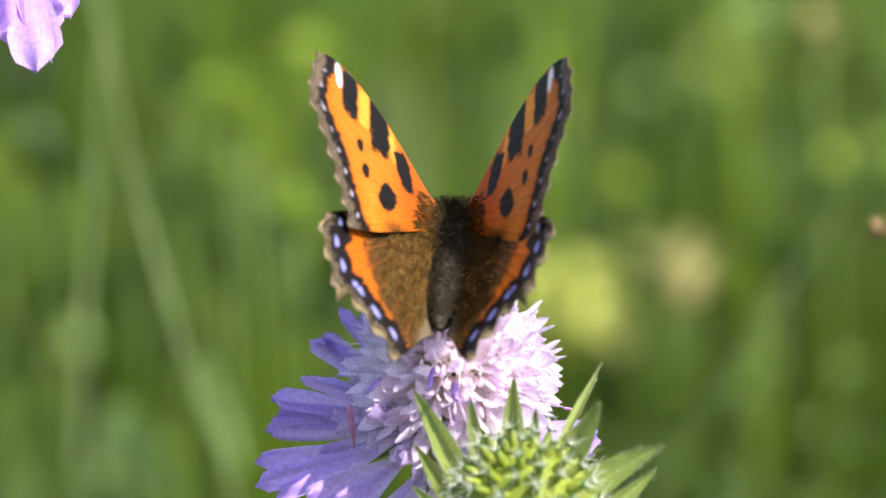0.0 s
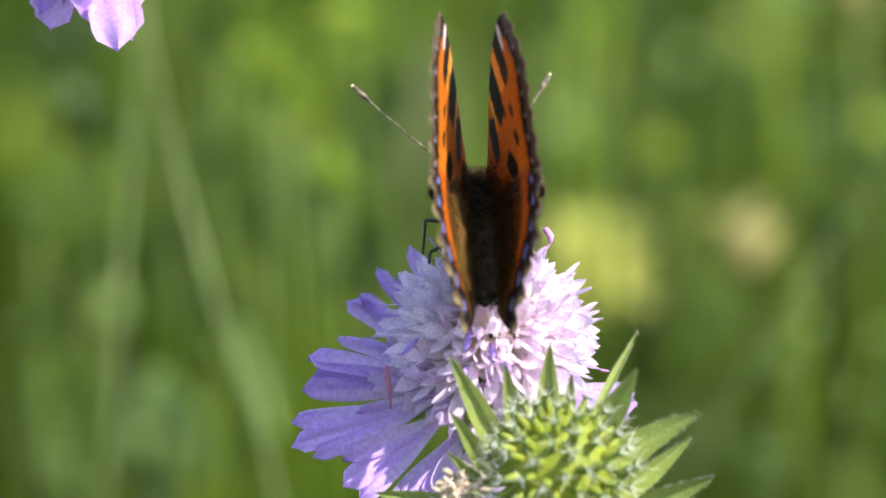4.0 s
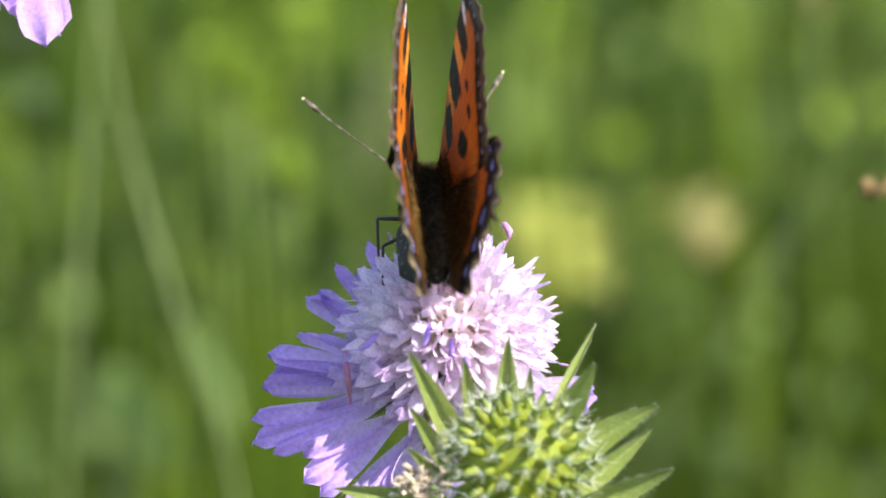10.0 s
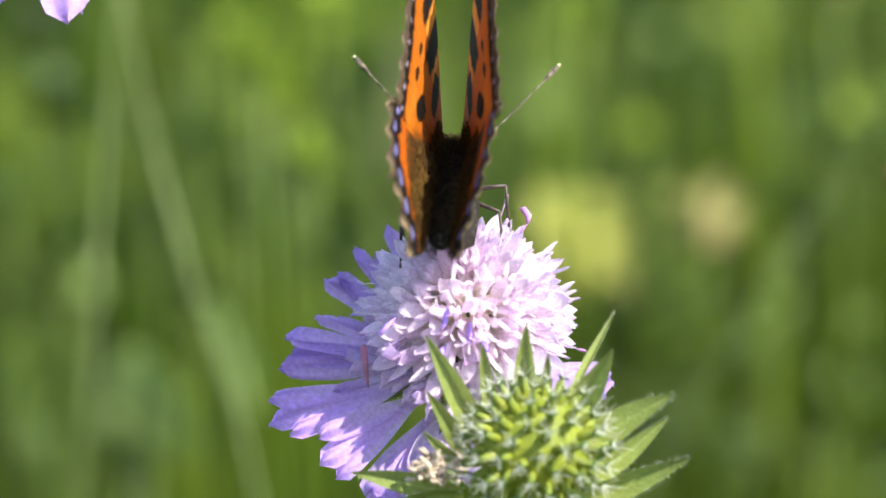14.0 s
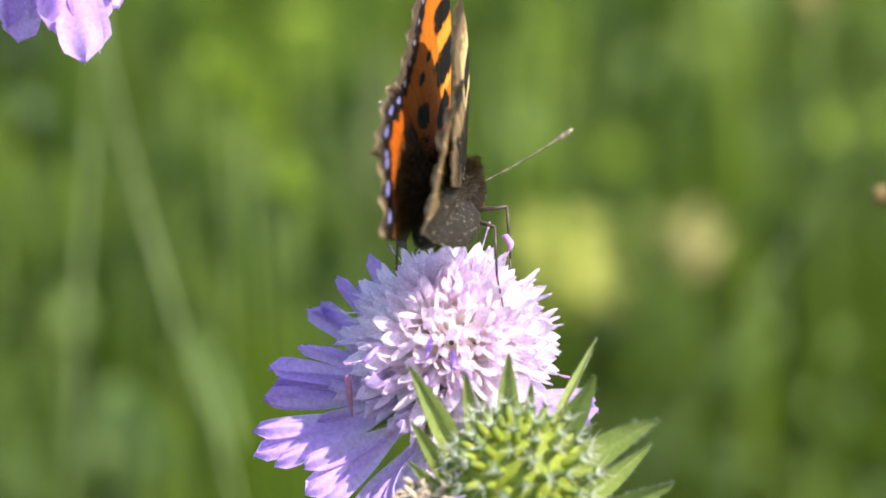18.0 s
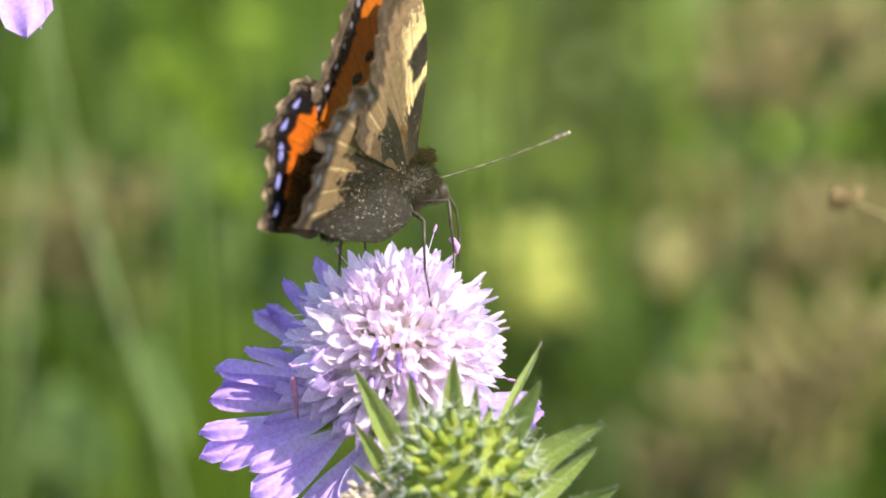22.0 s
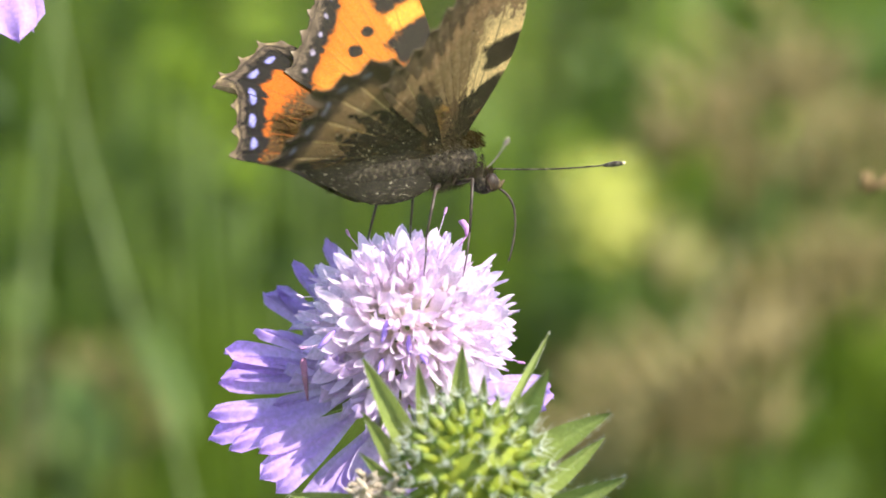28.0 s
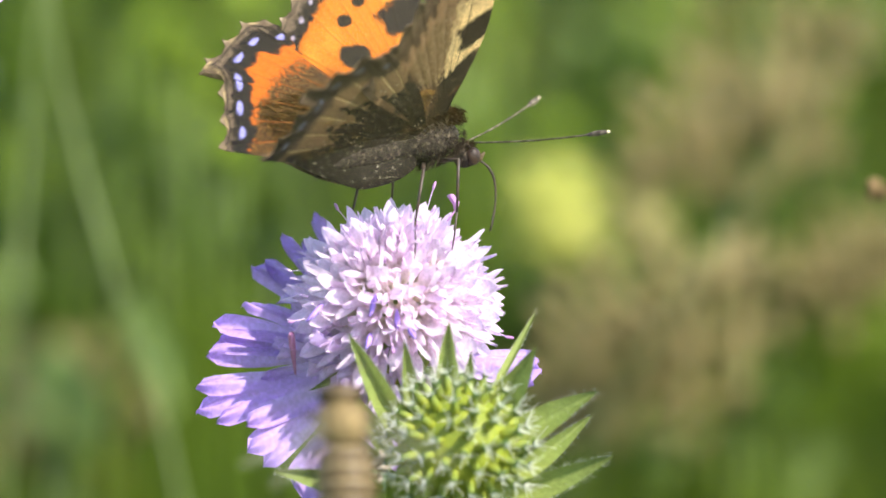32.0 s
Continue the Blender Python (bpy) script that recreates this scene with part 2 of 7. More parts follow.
def grass_sheet(name, count, area, height, width, seed, material, label):
    rng = random.Random(seed)
    sh = Shape()
    for _ in range(count):
        x, y = area(rng)
        h = rng.uniform(*height)
        w = rng.uniform(*width)
        a = rng.uniform(0, 2 * math.pi)
        lean = rng.uniform(0.3, 1.7) * h
        lx, ly = math.cos(a) * lean, math.sin(a) * lean
        b = a + math.pi / 2 + rng.uniform(-0.5, 0.5)
        wx, wy = math.cos(b) * w / 2, math.sin(b) * w / 2
        vs = []
        for t, k in ((0, 0.8), (0.35, 1.0), (0.7, 0.75), (1.0, 0.04)):
            cx, cy, cz = x + lx * t * t, y + ly * t * t, h * (t - 0.12 * t * t * lean / h)
            vs += [(cx - wx * k, cy - wy * k, cz), (cx + wx * k, cy + wy * k, cz)]
        sh.add(vs, [(0, 1, 3, 2), (2, 3, 5, 4), (4, 5, 7, 6)])
    return tagged(new(name, sh.mesh(name, material)), label, "grass", kind="stuff")


def behind(rng):
    y = 1.0 + 4.2 * rng.random() ** 1.4
    return rng.uniform(-0.25 - 0.22 * y, 0.25 + 0.22 * y), y


def around(rng):
    a, r = rng.uniform(0, 2 * math.pi), 0.25 + 2.6 * rng.random()
    x, y = math.cos(a) * r, math.sin(a) * r
    return (x, y) if abs(x) > 0.2 or y < -0.6 else (x + 0.5, y)


def meadow_far(rng):
    return rng.uniform(-4, 4), rng.uniform(3.5, 14)


grass_sheet("meadow_grass", 6500, behind, (0.22, 0.66), (0.004, 0.012), 3, M_GRASS, "tall green meadow grass behind the flowers")
grass_sheet("low_grass", 3000, around, (0.10, 0.34), (0.003, 0.007), 4, M_GRASS, "short green grass around the flower stems")
grass_sheet("far_grass", 4000, meadow_far, (0.3, 0.8), (0.01, 0.02), 5, M_GRASS, "distant green meadow grass")


def field(rng):
    a, r = rng.uniform(0, 2 * math.pi), 0.7 + 7.0 * rng.random() ** 0.7
    x, y = math.cos(a) * r, math.sin(a) * r
    return (x, y) if y < -0.7 or abs(x) > 0.35 + 0.24 * (y + 0.7) else (x + math.copysign(0.5 + 0.26 * (y + 0.7), x), y)


grass_sheet("field_grass", 16000, field, (0.15, 0.5), (0.004, 0.011), 6, M_GRASS, "uncut green meadow grass all around")


# ---- scabious flowers ----
def ray_floret_mesh(seed, length, lobes, material):
    """A strap-like outer floret on a narrow tube: lobes as (spread, share of the length, half width in mm) with rounded, crimped ends."""
    rng = random.Random(seed)
    sh = Shape()
    for k, (spread, share, wd) in enumerate(lobes):
        ph, bend = rng.uniform(0, 6), rng.uniform(-0.5, 1.6)
        ln, lift, notch = length * share, 0.16 * k + rng.uniform(-0.1, 0.2), rng.uniform(0.0, 0.35)

        def lobe(u, v):
            a = 2 * v - 1
            g = max(0.0, min(1.0, (u - 0.12) / 0.6))
            g = g * g * (3 - 2 * g)
            end = math.sqrt(max(0.0, 1 - max(0.0, (u - 0.86) / 0.14) ** 2.4))
            w = (0.26 + (wd - 0.26) * g) * end
            crimp = 0.30 * math.sin(a * 4 + ph) * max(0.0, u - 0.6) * 2.5
            z = 2.0 + (ln - 2.0) * u - (0.3 * crimp + notch * (1 - min(1.0, abs(a) * 2.4))) * u ** 6
            off = math.tan(spread) * max(0.0, z - 4.0)
            y = 0.35 * a * a * wd * g - bend * u * u + 0.45 * math.sin(a * 2.5 + ph) * u * u + 0.4 * math.sin(u * 7 + ph) * u + crimp + lift * g + 0.03 * math.cos(a * 9 + ph) * g
            return ((a * w + off) * MM, y * MM, z * MM)
        sh.sheet(lobe, 16, 10)
    sh.tube([(0, 0, 0.5 * MM), (0, 0.1 * MM, 4 * MM), (0, 0.2 * MM, 6 * MM)], [0.3 * MM, 0.45 * MM, 0.7 * MM], 6, False)
    return sh.mesh("outer_floret", material)


def disc_floret_mesh(seed):
    """A small funnel floret with four or five broad, blunt, unequal lobes."""
    rng = random.Random(seed)
    sh = Shape()
    sh.tube([(0, 0, 0.8 * MM), (0, 0, 2.6 * MM), (0, 0, 4.2 * MM)], [0.25 * MM, 0.36 * MM, 0.85 * MM], 7, False)
    n = 4 + seed % 2
    for k in range(n):
        a0 = 2 * math.pi * k / n + rng.uniform(-0.3, 0.3)
        out = rng.uniform(0.03, 0.5)
        ln = rng.uniform(1.9, 3.9)
        wd = rng.uniform(0.46, 0.80)
        curl = rng.uniform(-0.3, 0.7)
        ph = rng.uniform(0, 6)
        ca, sa = math.cos(a0), math.sin(a0)

        def lobe(u, v):
            a = 2 * v - 1
            w = wd * (0.8 + 0.35 * math.sin(math.pi * min(1, u))) * math.sqrt(max(0.0, 1 - max(0.0, (u - 0.38) / 0.62) ** 1.9))
            r = 0.72 + ln * u * math.sin(out) + 0.16 * a * a + curl * u * u * 0.6
            z = 4.0 + ln * u * math.cos(out) - 0.35 * u * u * out + 0.12 * math.sin(a * 5 + ph) * u
            t = a * w + 0.2 * curl * u * u
            return ((r * ca - t * sa) * MM, (r * sa + t * ca) * MM, z * MM)
        sh.sheet(lobe, 7, 4)
    return sh.mesh("floret", M_FLORET)


def stamen_mesh(seed, length):
    rng = random.Random(seed)
    sh = Shape()
    bx, by = rng.uniform(-0.8, 0.8), rng.uniform(-0.8, 0.8)
    pts = bezier((0, 0, 0), (bx * 0.2 * MM, by * 0.2 * MM, length * 0.6 * MM), (bx * MM, by * MM, length * MM), 4)
    sh.tube(pts, [0.05 * MM] * 5, 4)
    e = pts[-1]
    sh.tube([e + Vector((0, 0, -0.15 * MM)), e + Vector((0.0, 0.0, 0.1 * MM)), e + Vector((0.05 * MM, 0, 0.5 * MM)), e + Vector((0.05 * MM, 0, 0.65 * MM))], [0.06 * MM, 0.14 * MM, 0.13 * MM, 0.04 * MM], 6)
    return sh.mesh("stamen", M_STAMEN)


def anther_mesh():
    sh = Shape()
    sh.tube([(0, 0, 0), (0.1 * MM, 0, 0.7 * MM), (0.25 * MM, 0, 1.4 * MM), (0.3 * MM, 0, 2.2 * MM)], [0.12 * MM, 0.26 * MM, 0.27 * MM, 0.1 * MM], 6)
    return sh.mesh("anther", M_ANTHER)


def bract_mesh(seed, width=1.5):
    """A lance-shaped leaf, 13 mm long along z, folded on its midrib."""
    rng = random.Random(seed)
    curl, wob = rng.uniform(-0.6, 1.0), rng.uniform(0, 6)

    def leaf(u, v):
        a = 2 * v - 1
        w = width * (math.sin(math.pi * min(1.0, 0.12 + 0.88 * u ** 0.85)) ** 0.8) * (1 - 0.25 * u) + 0.02
        return ((a * w + 0.25 * math.sin(u * 3 + wob)) * MM, (0.95 * abs(a) ** 1.2 * w * 0.6 + curl * u * u - 0.15 * (1 - abs(a)) + 0.06 * math.sin(u * 30 + wob) * abs(a)) * MM, 13 * u * MM)
    sh = Shape()
    sh.sheet(leaf, 14, 8)
    return sh.mesh("bract", M_BRACT), leaf


def hair_mesh(leaf, seed, count=170):
    rng = random.Random(seed)
    sh = Shape()
    for _ in range(count):
        u = rng.uniform(0.02, 0.99)
        v = rng.choice((0.0, 1.0)) if rng.random() < 0.7 else rng.random()
        p = Vector(leaf(u, v))
        s = 1 if v > 0.5 else -1
        d = Vector((s * rng.uniform(0.2, 0.7), rng.uniform(-0.4, 0.6), rng.uniform(0.1, 0.5))) * MM * rng.uniform(0.5, 1.0)
        w = Vector((0.0, 0.018 * MM, 0.018 * MM))
        sh.add([p - w, p + w, p + d], [(0, 1, 2)])
    return sh.mesh("hair", M_HAIR)


DISC = [disc_floret_mesh(s) for s in range(14)]
STAMEN = [stamen_mesh(s, ln) for s, ln in ((1, 2.0), (2, 2.6), (3, 3.2), (4, 2.4))]
ANTHER = anther_mesh()
BRACTS = [bract_mesh(s) for s in range(5)]
HAIRS = [hair_mesh(lf, 20 + i) for i, (_, lf) in enumerate(BRACTS)]


def stem_mesh(pts, r0, r1, seed, material=None):
    rng = random.Random(seed)
    sh = Shape()
    n = len(pts) - 1
    sh.tube(pts, [r0 + (r1 - r0) * i / n for i in range(n + 1)], 8)
    for _ in range(260):
        k = rng.random() ** 0.5 * n
        i = min(n - 1, int(k))
        p = Vector(pts[i]).lerp(Vector(pts[i + 1]), k - i)
        a = rng.uniform(0, 6.28)
        d = Vector((math.cos(a), math.sin(a), rng.uniform(-0.1, 0.3)))
        w = Vector((0, 0, 0.02 * MM))
        sh.add([p + d * r1 * 0.9 - w, p + d * r1 * 0.9 + w, p + d * (r1 + rng.uniform(0.4, 1.1) * MM)], [(0, 1, 2)])
    return sh.mesh("stem", material or M_STEM)


def scabious(root, head, axis, seed, label, rays, n_disc=235, dome=1.0, elbow=None, cane=None, lobes=(), petal=None):
    """A scabious in full bloom: root on the ground, centre of the head (world), direction in which the head looks, spin and length of each outer floret."""
    rng = random.Random(seed)
    thing = tagged(new("scabious_flower"), label, "flower", "scabious flowers")
    thing.matrix_basis = Matrix.Translation(root)
    h = Vector(head) - Vector(root)
    ax = Vector(axis).normalized()
    foot = h - ax * 3 * MM
    part("stem", stem_mesh(bezier((0, 0, 0), (foot + Vector(elbow)) if elbow else (foot.x - ax.x * 0.05, foot.y - ax.y * 0.05, foot.z * 0.8), foot, 18), (cane[0] if cane else 1.5) * MM, (cane[1] if cane else 1.0) * MM, seed, cane[2] if cane else M_STEM), thing)
    frame_q = along(ax, h)
    core = Shape()
    core.ball((0, 0, 2.4 * MM), (4.2 * MM, 4.2 * MM, 5.6 * MM), 10, 14)
    recept = part("receptacle", core.mesh("receptacle", M_ACHENE), thing, frame_q)
    for k in range(9):
        me, _ = BRACTS[k % 5]
        a = 2 * math.pi * k / 9 + rng.uniform(-0.2, 0.2)
        d = Vector((math.cos(a), math.sin(a), rng.uniform(-0.45, -0.15)))
        b = part("bract", me, thing, frame_q @ along(d, d * 2 * MM) @ Matrix.Scale(rng.uniform(0.3, 0.42), 4))
        part("hair", HAIRS[k % 5], b)
    # outer ring of large ray florets
    for k, tip in enumerate(rays):
        d = Vector(tip)
        side = d.cross(ax if d.length < 12.5 and not petal else Vector((0.1, -0.85, 0.52))).normalized()
        up = side.cross(d).normalized()
        turn = Matrix((side, up, d.normalized())).transposed().to_4x4()
        turn = Matrix.Translation(h) @ turn
        part("outer_floret", ray_floret_mesh(40 + k, d.length, lobes[k], petal or (M_RAY if d.length > 12.5 else M_RAY_INNER)), thing, turn @ Matrix.Rotation(rng.uniform(-0.2, 0.2), 4, "Z"))
    # dome of small florets
    for lean_x, lean_y in ((0.0, 0.0), (0.12, 0.05), (-0.08, 0.1), (0.0, -0.13)):
        d = Vector((lean_x, lean_y, 1.0)).normalized()
        part("floret", rng.choice(DISC), thing, frame_q @ along(d, d * 2.7 * MM + Vector((0, 0, 4.4 * MM * dome)), rng.uniform(0, 6)) @ Matrix.Scale(0.9, 4))
    golden = math.pi * (3 - math.sqrt(5))
    for i in range(n_disc):
        f = (i + 0.5) / n_disc
        pol = math.acos(1 - f * 1.22)
        a = i * golden
        d = Vector((math.sin(pol) * math.cos(a), math.sin(pol) * math.sin(a), math.cos(pol)))
        d = (d + Vector((rng.uniform(-1, 1), rng.uniform(-1, 1), rng.uniform(-1, 1))) * 0.11).normalized()
        s = (0.84 + 0.16 * f * f) * rng.uniform(0.84, 1.16)
        if 0.72 < f and rng.random() < 0.22:
            continue
        o = d * 2.6 * MM + Vector((0, 0, 4.4 * MM * dome))
        part("floret", rng.choice(DISC), thing, frame_q @ along(d, o, rng.uniform(0, 6)) @ Matrix.Scale(s, 4))
        if rng.random() < 0.13:
            e = (d + Vector((rng.uniform(-1, 1), rng.uniform(-1, 1), rng.uniform(-1, 1))) * 0.16).normalized()
            part("stamen", rng.choice(STAMEN), thing, frame_q @ along(e, o + e * (4.2 * s + rng.uniform(0.0, 1.4)) * MM, rng.uniform(0, 6)))
    return thing, frame_q


# tips of the outer florets in millimetres from the middle of the head: right, away, up
RAYS_LOBES = [((-12.2, 4.0, 8.2), ((0.0, 1.0, 1.05), (0.09, 0.95, 0.8))), ((-12.9, 0.6, 4.7), ((0.0, 1.0, 0.75), (0.12, 0.9, 0.55))), ((-15.6, 0.6, 2.9), ((0.0, 1.0, 1.1), (-0.08, 0.95, 0.85))),
              ((-16.0, -1.4, 0.7), ((0.0, 1.0, 1.15), (0.08, 0.97, 0.9), (-0.3, 0.7, 0.5))), ((-16.9, -3.4, -4.3), ((0.0, 1.0, 1.2), (0.13, 0.97, 1.05), (-0.14, 0.92, 0.95))),
              ((-12.2, -6.4, -7.4), ((0.0, 1.0, 1.25), (0.17, 0.93, 1.05), (-0.16, 0.97, 1.1))), ((-7.2, -7.4, -12.0), ((0.0, 1.0, 1.7), (0.16, 0.92, 1.4), (-0.15, 0.95, 1.4))), ((-3.0, -8.0, -9.0), ((0.0, 1.0, 1.4), (0.17, 0.9, 1.1))),
              ]
RAYS_LOBES += [((1.0, -7.0, -9.0), ((0.0, 1.0, 1.4), (0.17, 0.9, 1.1))), ((13.9, -1.6, -0.9), ((0.0, 1.0, 1.4), (0.13, 0.96, 1.2), (-0.12, 0.97, 1.2))), ((10.5, -3.5, -5.4), ((0.0, 1.0, 1.3), (0.15, 0.9, 1.1))),
              ((-6.5, 5.6, 12.6), ((0.0, 1.0, 0.8), (0.1, 0.85, 0.5))), ((-9.6, 5.0, 10.2), ((0.0, 1.0, 0.7), (0.14, 0.9, 0.6))), ((9.2, 4.0, 7.6), ((0.0, 1.0, 0.8), (0.14, 0.92, 0.6))), ((5.0, 10.0, 7.0), ((0.0, 1.0, 1.2),)), ((9.6, 6.5, 3.6), ((0.0, 1.0, 1.2),))]
AXIS_MAIN = Vector((0.13, -0.40, 0.90)).normalized()
SIDE_A = AXIS_MAIN.orthogonal().normalized()
SIDE_B = AXIS_MAIN.cross(SIDE_A)
for a in range(34):
    tip = (SIDE_A * math.cos(0.185 * a) + SIDE_B * math.sin(0.185 * a) + AXIS_MAIN * (0.34 + 0.26 * math.sin(a * 2.3))) * (9.6 + 1.3 * math.sin(a * 3.1))
    if tip.x < 3.0:
        RAYS_LOBES.append((tuple(tip), ((0.0, 1.0, 0.66 + 0.14 * math.sin(a * 1.7)), (0.19, 0.88, 0.55), (-0.18, 0.9, 0.55))))
main_flower, main_frame = scabious(FLOWER_ROOT, FLOWER_HEAD, (0.13, -0.40, 0.90), 7, "open lilac and violet scabious flower on a hairy green stem", [r[0] for r in RAYS_LOBES], 165, 1.36, None, None, [r[1] for r in RAYS_LOBES])
for d, tw, r in (((-0.42, -0.55, 0.62), 1.3, 8.6), ((-0.25, -0.72, 0.55), 2.2, 8.6), ((-0.15, -0.85, 0.42), 0.3, 8.5), ((-0.85, -0.35, 0.4), 0.9, 9.4), ((-0.5, -0.75, 0.3), 0.4, 8.2)):
    d = Vector(d).normalized()
    tip = part("anther", ANTHER, main_flower, main_frame @ along(d, d * r * MM + Vector((0, 0, 4.4 * MM))) @ Matrix.Rotation(tw, 4, "X"), "violet anther")
mag = Shape()
mag.tube([(0, 0, 0), (0.3 * MM, 0, 1.6 * MM), (0.1 * MM, 0, 3.2 * MM)], [0.08 * MM, 0.08 * MM, 0.08 * MM], 5)
mag.tube([(0.1 * MM, 0, 3.0 * MM), (0.5 * MM, 0, 3.5 * MM), (1.3 * MM, 0.2 * MM, 3.7 * MM), (1.7 * MM, 0.2 * MM, 3.5 * MM)], [0.15 * MM, 0.32 * MM, 0.3 * MM, 0.1 * MM], 6)
part("anther", mag.mesh("anther", M_MAGENTA), main_flower, main_frame @ along((0.42, 0.1, 0.9), Vector((0.42, 0.1, 0.9)) * 8.4 * MM + Vector((0, 0, 4.4 * MM))), "magenta anther")

pink = Shape()
pink.tube([(0, 0, -2.5 * MM), (0, 0, 0), (0, 0, 1.2 * MM), (0.1 * MM, 0, 1.6 * MM)], [0.08 * MM, 0.3 * MM, 0.34 * MM, 0.2 * MM], 8)
part("anther", pink.mesh("anther", M_PINK), main_flower, Matrix.Translation(Vector(FLOWER_HEAD) - Vector(FLOWER_ROOT) + Vector((-8.3, -5.5, 1.6)) * MM) @ along((-0.1, -0.3, 1.0), (0, 0, 0)), "dusky pink anther")

SIDE_LOBES = [((-2.1, -3.9, -14.5), ((0.0, 1.0, 1.75), (0.12, 0.93, 1.2))),
              ((4.2, -7.9, -16.3), ((0.0, 1.0, 2.0), (-0.12, 0.93, 1.5), (0.13, 0.86, 1.2))),
              ((1.1, -7.9, -13.2), ((0.0, 1.0, 1.3), (0.15, 0.9, 1.0))),
              ((6.9, -1.9, -11.8), ((0.0, 1.0, 1.6), (0.13, 0.92, 1.2))),
              ((5.4, -3.9, -13.1), ((0.0, 1.0, 1.5), (-0.14, 0.9, 1.1))),
              ((-4.0, 0.1, -10.5), ((0.0, 1.0, 1.4),)),
              ((1.3, 4.1, -12.3), ((0.0, 1.0, 1.7),)),
              ((-0.1, -9.9, -9.4), ((0.0, 1.0, 1.2), (0.15, 0.9, 1.0))),
              ((3.4, -9.9, -9.4), ((0.0, 1.0, 1.2), (0.15, 0.9, 1.0))),
              ((4.1, 6.1, -15.0), ((0.0, 1.0, 1.6),)),
              ((-2.5, 6.1, -13.4), ((0.0, 1.0, 1.6),))]
side_flower, _ = scabious(SIDE_ROOT, SIDE_HEAD, (0.02, -0.16, 0.98), 11, "pale violet scabious flower with drooping petals on a tall stem", [r[0] for r in SIDE_LOBES], 90, 0.3, (-0.0300, 0.06, 0.012), (0.75, 0.65, M_PALESTEM), [r[1] for r in SIDE_LOBES], M_RAY_PALE)


# ---- seed head in front of the flower ----
def achene_mesh():
    """A plump young fruit, ribbed, narrowing to its crown."""
    sh = Shape()
    n, m = 12, 6
    vs = []
    for i in range(m + 1):
        u = i / m
        r = (0.26 + 0.30 * math.sin(math.pi * min(1.0, 0.1 + 0.85 * u)) ** 0.8) * (1 - 0.35 * u * u)
        for k in range(n):
            a = 2 * math.pi * k / n
            q = r * (1 + 0.10 * (k % 2))
            vs.append((q * math.cos(a) * MM, q * math.sin(a) * MM, 2.5 * u * MM))
    fs = [(i * n + k, i * n + (k + 1) % n, (i + 1) * n + (k + 1) % n, (i + 1) * n + k) for i in range(m) for k in range(n)] + [tuple(m * n + k for k in range(n))]
    sh.add(vs, fs)
    return sh.mesh("achene", M_ACHENE)


def crown_mesh(seed):
    """A small star of dark green teeth on the fruit."""
    rng = random.Random(seed)
    sh = Shape()
    for k in range(8):
        a = 2 * math.pi * k / 8 + rng.uniform(-0.2, 0.2)
        out = rng.uniform(0.9, 1.3)
        ln = rng.uniform(0.45, 0.75) * MM
        d = Vector((math.cos(a) * math.sin(out), math.sin(a) * math.sin(out), math.cos(out)))
        b = Vector((math.cos(a), math.sin(a), 0)) * 0.12 * MM + Vector((0, 0, 2.5 * MM))
        sh.tube([b, b + d * ln * 0.5, b + d * ln], [0.13 * MM, 0.10 * MM, 0.01 * MM], 4)
    sh.ball((0, 0, 2.5 * MM), (0.22 * MM, 0.22 * MM, 0.16 * MM), 4, 6)
    return sh.mesh("crown", M_STAR)


def bristle_mesh(seed):
    """Long white awns that stand out of the crown."""
    rng = random.Random(seed)
    sh = Shape()
    for k in range(9):
        a, out = 0.7 * k + rng.uniform(-0.3, 0.3), rng.uniform(0.25, 0.95)
        d = Vector((math.cos(a) * math.sin(out), math.sin(a) * math.sin(out), math.cos(out)))
        b = Vector((0, 0, 2.5 * MM))
        ln = rng.uniform(1.2, 2.7) * MM
        sh.tube([b, b + d * ln], [0.05 * MM, 0.02 * MM], 3, False)
    return sh.mesh("bristle", M_HAIR)


ACHENE = achene_mesh()
CROWN = [crown_mesh(s) for s in range(3)]
BRISTLE = [bristle_mesh(s) for s in range(3)]


